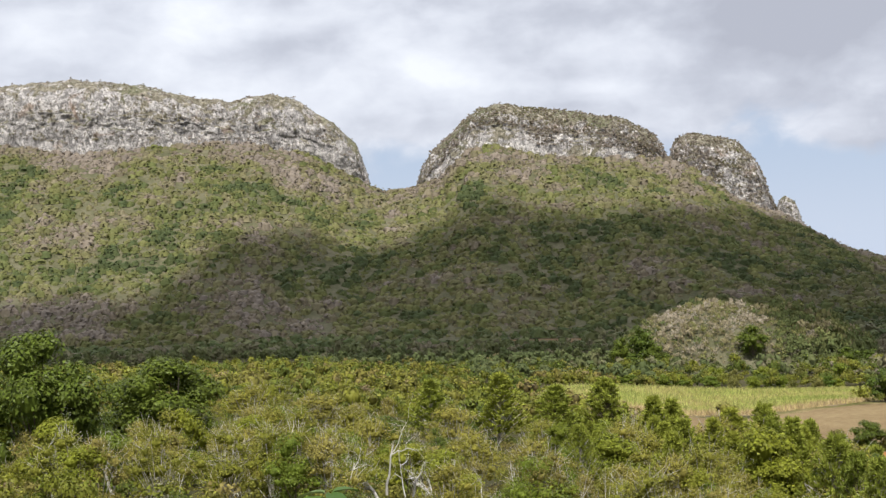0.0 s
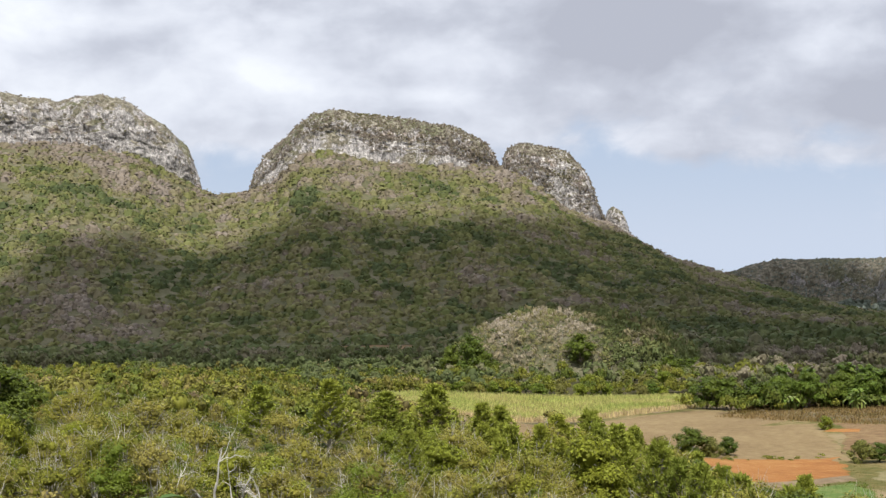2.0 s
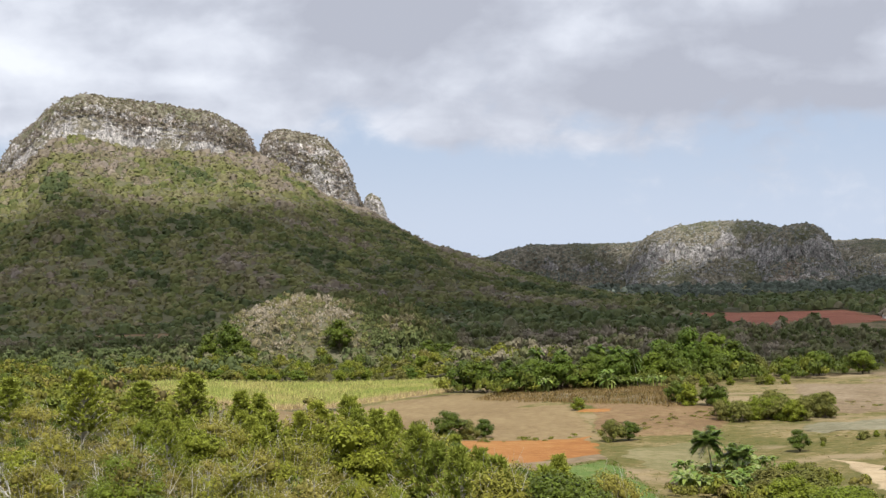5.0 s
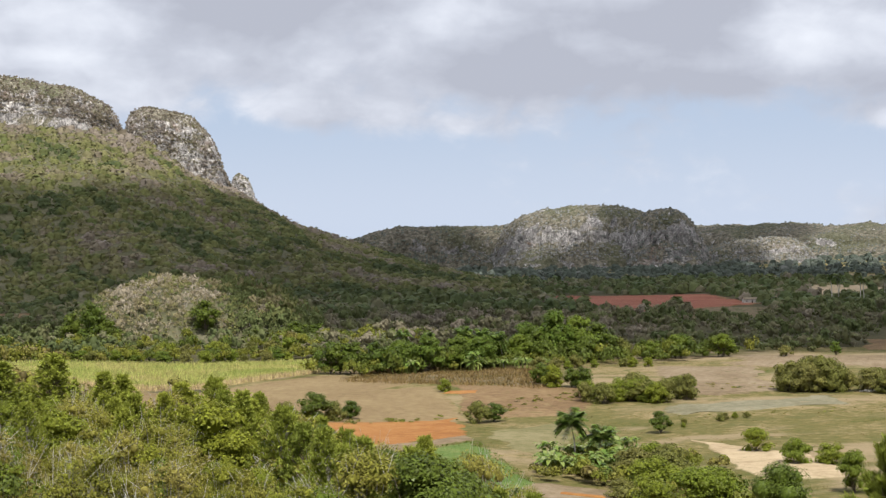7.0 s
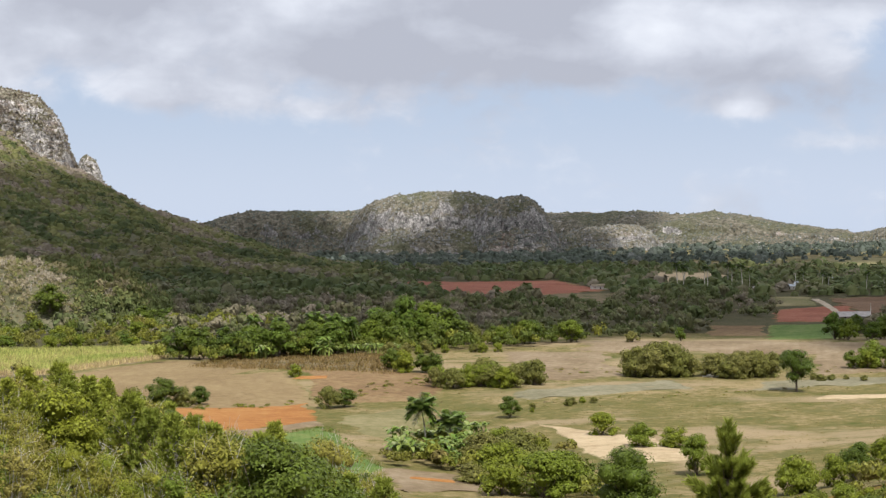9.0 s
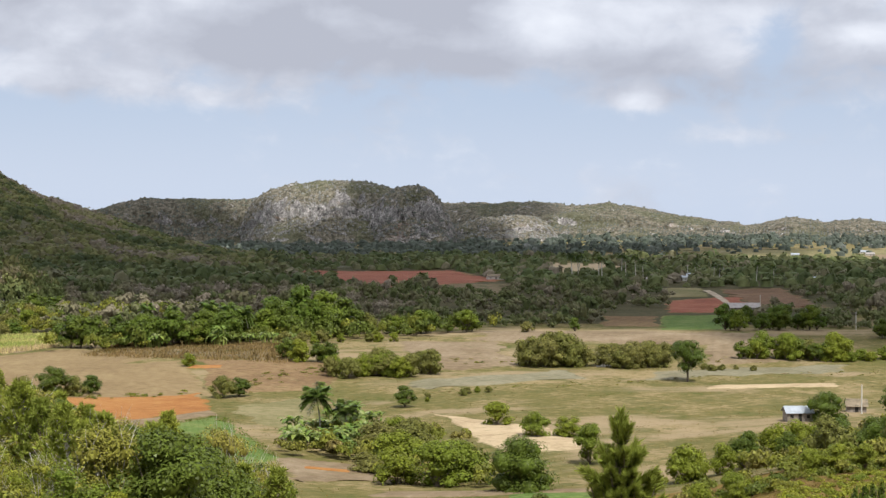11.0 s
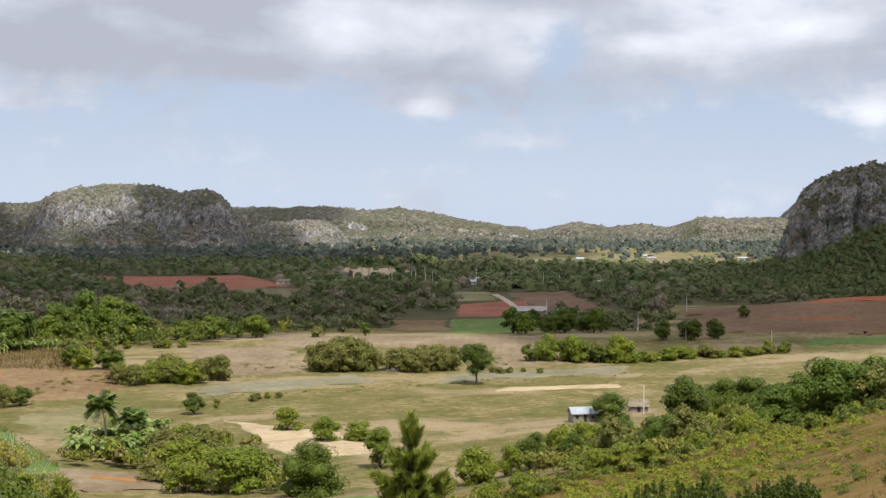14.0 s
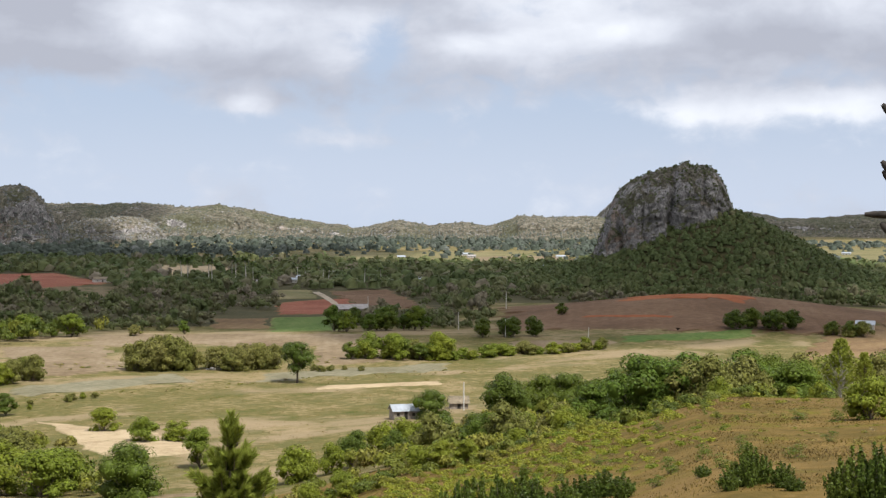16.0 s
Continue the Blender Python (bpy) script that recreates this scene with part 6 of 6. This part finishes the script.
strip(("field",), 12, 478, 545, 540, 590, 10, 6, 9, 20)
strip(("field",), 1, 565, 490, 565, 490, 0, 6.2, 6.6, 21)
strip(("royal",), 9, 668, 972, 712, 930, 12, 17, 22, 22)
strip(("royal",), 5, 720, 915, 800, 840, 20, 14, 18, 23)
strip(("bush",), 6, 330, 402, 345, 396, 4, 1.5, 2.5, 24)
strip(("bush", "greenbush"), 7, 205, 372, 245, 395, 5, 1.2, 2.4, 25)
# tree row behind the grassy spur
strip(("greenbush", "field", "greenbush"), 16, 176, 222, 232, 212, 5, 5.5, 8, 30, (0.9, 1.2))
strip(("bush", "greenbush", "bright"), 18, 205, 206, 262, 190, 8, 6.5, 9.5, 31, (0.9, 1.2))
strip(("round", "field", "round"), 9, 280, 262, 318, 250, 5, 9, 12.5, 32)
strip(("bush", "bright", "field", "round"), 24, 245, 200, 330, 185, 10, 9, 16, 33, (0.8, 1.2))
strip(("bush", "bright", "bush"), 18, 215, 165, 290, 160, 8, 11, 15, 34, (0.9, 1.2))
strip(("greenbush", "lime"), 16, 150, 150, 200, 120, 9, 2.0, 4.2, 35, (0.9, 1.3))
strip(("greenbush",), 12, 128, 158, 160, 148, 6, 2.0, 4.0, 36)
plant("round", 269, 276.5, 7.6, 10.5)
for x, y, h, w in ((103, 812, 24, 19), (96, 822, 18, 15), (112, 806, 15, 13), (162, 802, 17, 16), (212, 800, 11, 16), (226, 806, 9, 14), (503, 1795, 9, 9), (512, 1800, 7, 8), (545, 1802, 8, 9)):
    plant("field", x, y, h, w)
plant("bigpine", 193.6, 114.7, 9.6, 6.6)
plant("pine", 190.9, 109.4, 7.2, 3.6)
plant("greenbush", 130.4, 74.1, 4.4, 5.0)
plant("youngpine", 37.0, 49.8, 9.3, 3.3)
# dark shrubs close below the viewpoint
for x, y, h, w in ((52.6, 57.6, 3.6, 2.0), (54.5, 57.2, 4.4, 2.3), (56.3, 56.8, 4.8, 2.6), (58.2, 58.4, 4.4, 2.2), (59.7, 59.1, 5.3, 2.6), (61.6, 60.6, 4.7, 2.4), (63.3, 61.1, 5.2, 2.7), (62.7, 58.9, 4.1, 2.4), (65.2, 61.3, 4.4, 2.3), (66.9, 60.9, 3.7, 2.3), (62.5, 56.1, 2.8, 2.4),
                   (62.1, 53.5, 1.7, 1.9), (64.3, 54.0, 1.8, 1.9), (68.1, 55.7, 1.9, 1.9), (65.6, 52.4, 1.6, 1.8), (58, 54, 2.6, 2.6), (57.6, 39.8, 1.1, 1.2), (59.7, 40.3, 1.9, 1.4), (60.8, 40.8, 2.3, 1.5), (62.0, 40.9, 1.6, 1.3), (60.6, 38.9, 1.4, 1.3), (59.2, 37.4, 0.8, 1.2),
                   (51.7, 30.5, 2.3, 1.6), (53.7, 31.0, 2.6, 1.8), (52.3, 29.4, 2.6, 1.7), (54.3, 30.0, 2.5, 1.8), (64, 44, 0.9, 1.2), (67, 48, 0.8, 1.1)):
    plant("near", x, y, h, w)
for _ in range(30):
    a, d = rng.uniform(44, 62), rng.uniform(85, 190)
    h = rng.uniform(0.5, 1.3)
    plant("shrub", d * math.sin(radians(a)), d * math.cos(radians(a)), h, h * rng.uniform(1.1, 1.6))


# ---- cane, grass and weeds ----
def quad_points(rng, n, c):
    s, t = rng.random((2, n, 1))
    c = np.array(c, float).reshape(4, 2)
    p = (c[0] * (1 - s) + c[1] * s) * (1 - t) + (c[3] * (1 - s) + c[2] * s) * t
    return p[:, 0], p[:, 1], t[:, 0]


def cover_crops():
    rng = np.random.default_rng(71)
    x, y, t = quad_points(rng, 9500, (21, 462, 166, 592, 182, 657, 48, 668))
    front = t < 0.10
    tone = np.where(front, 0.12, 0.62 + 0.25 * ripple(x, y, 18, 2))
    blades("sugar_cane", "standing pale green sugar cane with straw-coloured edge", CANE_LEAF, x, y, rng.uniform(1.5, 2.5, len(x)), tone, 7, 72, 0.075, 0.8, "crop")
    x, y = polar_points(rng, 17000, 41, 64, 70, 215, 1.6)
    tone = 0.45 + 0.4 * ripple(x, y, 16, 4) + 0.25 * ripple(x, y, 5, 1)
    blades("hill_grass", "dry yellow and brown grass tufts on the spur", GRASS_LEAF, x, y, rng.uniform(0.05, 0.22, len(x)) * (0.8 + 0.5 * ripple(x, y, 9, 6)), tone, 7, 73, 0.40, 0.6)
    x, y = polar_points(rng, 9000, 16, 60, 240, 640, 1.5)
    keep = ~in_field(x, y)
    x, y = x[keep], y[keep]
    blades("meadow_tufts", "scattered dry tufts on the grazed meadow", GRASS_LEAF, x, y, rng.uniform(0.15, 0.5, len(x)), 0.5 + 0.45 * ripple(x, y, 25, 3), 6, 74, 0.14, 0.5)
    x, y, t = quad_points(rng, 2600, (160, 540, 212, 470, 242, 545, 200, 615))
    blades("fallow_weeds", "dead brown weeds over the fallow strip", GRASS_LEAF, x, y, rng.uniform(0.5, 1.6, len(x)), 0.25 + 0.3 * ripple(x, y, 12, 2), 7, 75, 0.16, 1.2)
    x, y, t = quad_points(rng, 1500, (84, 263, 127, 286, 145, 367, 100, 334))
    blades("crop_leaves", "low bright green crop rows", LIME_LEAF, x, y, rng.uniform(0.3, 0.6, len(x)), np.full(len(x), 0.95), 8, 76, 0.25, 0.5, "crop")

    x, y = polar_points(rng, 110, -19, 20, 86, 215, 1.7)
    keep = np.degrees(np.arctan2(x, y)) < 20 - 0.03 * np.maximum(np.hypot(x, y) - 150, 0)
    x, y = x[keep], y[keep]
    blades("dry_twigs", "bare bleached twigs standing out of the undergrowth", DEAD_BARK, x, y, rng.uniform(1.8, 4.2, len(x)), np.full(len(x), 0.5), 14, 77, 0.007, 0.35, "twigs")


cover_crops()

# ---- buildings, poles and stones ----
def block(bm, x0, x1, y0, y1, z0, z1):
    v = [bm.verts.new((x, y, z)) for x in (x0, x1) for y in (y0, y1) for z in (z0, z1)]
    for f in ((0, 1, 3, 2), (4, 6, 7, 5), (0, 4, 5, 1), (2, 3, 7, 6), (0, 2, 6, 4), (1, 5, 7, 3)):
        bm.faces.new([v[i] for i in f])
    return bm


def boxed(x0, x1, y0, y1, z0, z1):
    return block(bmesh.new(), x0, x1, y0, y1, z0, z1)


def gable(w, d, z, rise):
    bm = bmesh.new()
    for x in (-w / 2, w / 2):
        a, b, c = (bm.verts.new((x, y, zz)) for y, zz in ((-d / 2, z), (d / 2, z), (0, z + rise)))
        e, f, g = (bm.verts.new((x * 0.985, y, zz)) for y, zz in ((-d / 2, z), (d / 2, z), (0, z + rise)))
        bm.faces.new((a, b, c)), bm.faces.new((e, g, f))
    return bm


def roof_side(w, d, z, rise, sign, over=0.45, thick=0.06, ribs=0):
    """One slope of a gable roof, with its thickness and, for sheet metal, low ribs."""
    bm = bmesh.new()
    x = w / 2 + over
    lowz, out = z - rise * over / (d / 2), d / 2 + over
    n = max(1, ribs)
    rows = []
    for i in range(n + 1):
        u, lift = -x + 2 * x * i / n, 0.035 * (i % 2) if ribs else 0.0
        rows.append([bm.verts.new((u, v * sign, zz + lift + t)) for t in (0, thick) for v, zz in ((out, lowz), (0, z + rise))])
    for a, b in zip(rows, rows[1:]):
        for p, q in ((0, 1), (1, 3), (3, 2), (2, 0)):
            bm.faces.new((a[p], a[q], b[q], b[p]))
    for e in (rows[0], rows[-1]):
        bm.faces.new((e[0], e[1], e[3], e[2]))
    bmesh.ops.recalc_face_normals(bm, faces=bm.faces)
    return bm


def house(name, label, x, y, turn, w=7.0, d=5.0, high=2.4, rise=1.2, walls=None, roof=None, ribs=0, windows=2, group="farm houses", category="house"):
    """A small farm house: four walls, gables, two roof slopes, a door and windows set in the front."""
    root = anchor(name, label, category, group)
    root.matrix_basis = pose(x, y, float(ground(x, y)), 0, 0, turn)
    t = 0.15
    for x0, x1, y0, y1 in ((-w / 2, w / 2, -d / 2, -d / 2 + t), (-w / 2, w / 2, d / 2 - t, d / 2), (-w / 2, -w / 2 + t, -d / 2 + t, d / 2 - t), (w / 2 - t, w / 2, -d / 2 + t, d / 2 - t)):
        part("wall", boxed(x0, x1, y0, y1, -0.8, high), walls, root)
    part("gable", gable(w - 0.02, d, high, rise), walls, root)
    for s in (-1, 1):
        part("roof", roof_side(w, d, high, rise, s, ribs=ribs), roof, root)
    door = part("door", boxed(-0.45, 0.45, -d / 2 - 0.05, -d / 2 + 0.02, 0.0, 2.0), DARK, root)
    part("frame", block(boxed(-0.55, -0.45, -d / 2 - 0.08, -d / 2 + 0.02, 0.0, 2.1), 0.45, 0.55, -d / 2 - 0.08, -d / 2 + 0.02, 0.0, 2.1), walls, door)
    for k in range(windows):
        wx = (-w * 0.32, w * 0.32, -w * 0.18)[k]
        pane = part("window", boxed(wx - 0.4, wx + 0.4, -d / 2 - 0.04, -d / 2 + 0.02, 0.95, 1.75), DARK, root)
        part("sill", boxed(wx - 0.5, wx + 0.5, -d / 2 - 0.10, -d / 2 + 0.02, 0.87, 0.95), walls, pane)
    return root


def pole(label, x, y, high, arm=1.2, mat=None, name="utility_pole", z=None):
    root = anchor(name, label, "pole", "utility poles")
    root.matrix_basis = pose(x, y, float(ground(x, y)) if z is None else z, 0, 0, 35)
    part("shaft", tube([(0, 0, -0.6), (0, 0, high * 0.5), (0, 0, high)], (0.20, 0.17, 0.13), 8), mat or CONCRETE, root, smooth=True)
    if arm:
        part("crossarm", boxed(-arm / 2, arm / 2, -0.06, 0.06, high - 0.55, high - 0.40), PLANK, root)
        for s in (-0.42, 0.0, 0.42):
            part("insulator", boxed(s * arm - 0.05, s * arm + 0.05, -0.05, 0.05, high - 0.40, high - 0.22), PLASTER, root)
    return root


house("cabin", "grey plank cabin with a pale zinc roof on the meadow", 265, 283, -28, 6.4, 4.6, 2.4, 1.3, PLANK, ZINC, 14)
house("shed", "dark open thatched shed beside the cabin", 294, 292, -40, 5.0, 4.0, 1.9, 1.5, PLANK, THATCH, 0, 0, category="shed")
pole("tall pale concrete pole beside the shed", 291, 287, 7.6, 0)
for x, y, h in ((490, 487, 8.0), (470, 439, 7.6), (477, 399, 7.2), (506, 567, 13.0), (735, 905, 13.0), (600, 560, 9.0)):
    pole("thin concrete utility pole with a wooden crossarm", x, y, h)
house("tobacco_barn", "long low grey-roofed barn beside dark trees", 552, 632, -25, 17, 8, 2.2, 2.2, PLANK, TILE_ROOF, 0, 1, category="barn")
for x, y, w, d, turn, roof, walls in ((633, 1018, 13, 7, -20, THATCH, PLASTER), (652, 1010, 9, 7, 15, THATCH, PLASTER), (749, 854, 8, 6, -40, ZINC, PLASTER), (772, 842, 7, 5, -35, TILE_ROOF, PLASTER), (700, 905, 7, 5, -20, TILE_ROOF, PLASTER),
                                      (812, 850, 9, 6, -50, ZINC, PLASTER), (835, 870, 7, 5, -40, TILE_ROOF, PLASTER), (745, 925, 10, 6, -30, ZINC, PLASTER), (775, 950, 8, 6, -25, ZINC, PLASTER), (623, 357, 8, 6, -62, ZINC, PLASTER),
                                      (930, 905, 8, 6, -45, TILE_ROOF, PLASTER), (905, 800, 7, 5, -45, ZINC, PLASTER), (1426, 1239, 11, 8, -45, ZINC, PLASTER), (1330, 1300, 10, 7, -40, TILE_ROOF, PLASTER), (1400, 1380, 10, 7, -30, ZINC, PLASTER),
                                      (1240, 1330, 9, 7, -40, ZINC, PLASTER), (700, 1330, 12, 8, -25, THATCH, PLASTER), (1900, 1120, 12, 8, -55, ZINC, PLASTER), (860, 1010, 9, 6, -30, TILE_ROOF, PLASTER), (880, 985, 8, 6, -35, ZINC, PLASTER)):
    house("farm_house", "small white farm house among valley trees", x, y, turn, w, d, 2.8, 1.5, walls, roof)


def stone(seed, r):
    rng = np.random.default_rng(seed)
    bm = bmesh.new()
    bmesh.ops.create_icosphere(bm, subdivisions=2, radius=r)
    for v in bm.verts:
        v.co = Vector((v.co.x * 1.3, v.co.y, v.co.z * 0.75)) * (1 + 0.22 * math.sin(5 * v.co.x / r + seed) * math.cos(4 * v.co.y / r + seed) + rng.uniform(-0.06, 0.06))
    return bm


def stones(label, spots, group):
    rng = random.Random(9)
    for i, (x, y, r) in enumerate(spots):
        me = bpy.data.meshes.new("stone")
        b = stone(i, r)
        b.to_mesh(me)
        b.free()
        me.materials.append(STONE)
        ob = new("stone", me)
        ob.matrix_basis = pose(x, y, float(ground(x, y)) + r * 0.3, 0, 0, rng.uniform(0, 360))
        tagged(ob, label, "stone", group)


stones("pale field stone heaped beside meadow bushes", [(308 + 1.3 * i + 0.4 * (i % 3), 428 - 0.8 * i, 0.5 + 0.35 * ((i * 7) % 4) / 3) for i in range(8)], "stone heap")
stones("small whitewashed stone along the track", [(139.5 + 0.7 * i, 226.5 - 0.45 * i, 0.28) for i in range(10)], "white stones")


def edge_tree():
    """A dark gnarled stem close to the viewpoint, with a broken stub."""
    rng = np.random.default_rng(77)
    root = anchor("gnarled_tree", "dark bare gnarled stem with a broken stub", "tree")
    root.matrix_basis = pose(8.775, 4.815, float(ground(8.775, 4.815)))
    low = 55.0 - root.matrix_basis.translation.z
    heights = [-0.3 + k * (low + 1.9) / 15 for k in range(16)]
    pts = [(0.045 + 0.03 * math.sin(k * 1.3) + 0.05 * max(0, low - 0.25 - h), -0.07 + 0.02 * math.cos(k * 1.9) - 0.09 * max(0, low - 0.25 - h), h) for k, h in enumerate(heights)]
    part("trunk", tube(pts, [0.075 - 0.0025 * k + 0.012 * math.sin(k * 2.1) for k in range(16)], 9), DARK_BARK, root, smooth=True)
    side = Vector((-0.47, 0.88, 0)).normalized()
    stub = np.array([tuple(side * s + Vector((0, 0, low + 0.008 + 0.004 * math.sin(9 * s)))) for s in np.linspace(-0.08, 0.20, 6)])
    part("stub", tube(stub, (0.030, 0.027, 0.024, 0.025, 0.022, 0.012), 8), DARK_BARK, root, smooth=True)
    for z0, reach in ((0.30, 0.10), (0.24, 0.09), (0.66, 0.10), (-0.09, 0.10)):
        p = np.array([tuple(side * s * reach / 0.1 + Vector((0, 0, low + z0 - 0.05 + 0.10 * (s / 0.1)))) for s in np.linspace(0, 0.1, 5)])
        part("knot", tube(p, (0.04, 0.036, 0.03, 0.026, 0.012), 7), DARK_BARK, root, smooth=True)


def broad_leaved_plant():
    """A sapling with a few large oval leaves just below the viewpoint."""
    rng = np.random.default_rng(31)
    a, d = radians(-4.6), 9.0
    x, y = d * math.sin(a), d * math.cos(a)
    root = anchor("sapling", "sapling with large oval glossy green leaves", "plant")
    root.matrix_basis = pose(x, y, float(ground(x, y)))
    high = 53.74 - root.matrix_basis.translation.z
    part("stem", tube([(0, 0, -0.2), (0.03, 0.02, high * 0.5), (0, 0, high)], (0.022, 0.016, 0.008), 6), BARK, root, smooth=True)
    for k in range(11):
        turn, lift = k * 2.399 + 0.4, rng.uniform(-0.1, 0.45)
        out, side = np.array((math.cos(turn), math.sin(turn), 0)), np.array((-math.sin(turn), math.cos(turn), 0))
        q = np.linspace(0, 1, 8)[:, None]
        ln = rng.uniform(0.15, 0.21)
        mid = np.array((0, 0, high - 0.03 * (k // 3))) + out * (0.03 + ln * q) + np.array((0, 0, 1)) * ln * (lift * q - 0.45 * q ** 2)
        wide = 0.062 * np.sin(np.pi * np.clip(q * 0.93 + 0.04, 0, 1)) ** 0.7
        v = np.stack([mid - side * wide + (0, 0, 0.015), mid, mid + side * wide + (0, 0, 0.015)], 1).reshape(-1, 3)
        part("leaf", (v, grid_faces(8, 3)), BIG_LEAF, root, tone=float(rng.uniform(0.2, 0.8)), smooth=True)


edge_tree()
broad_leaved_plant()
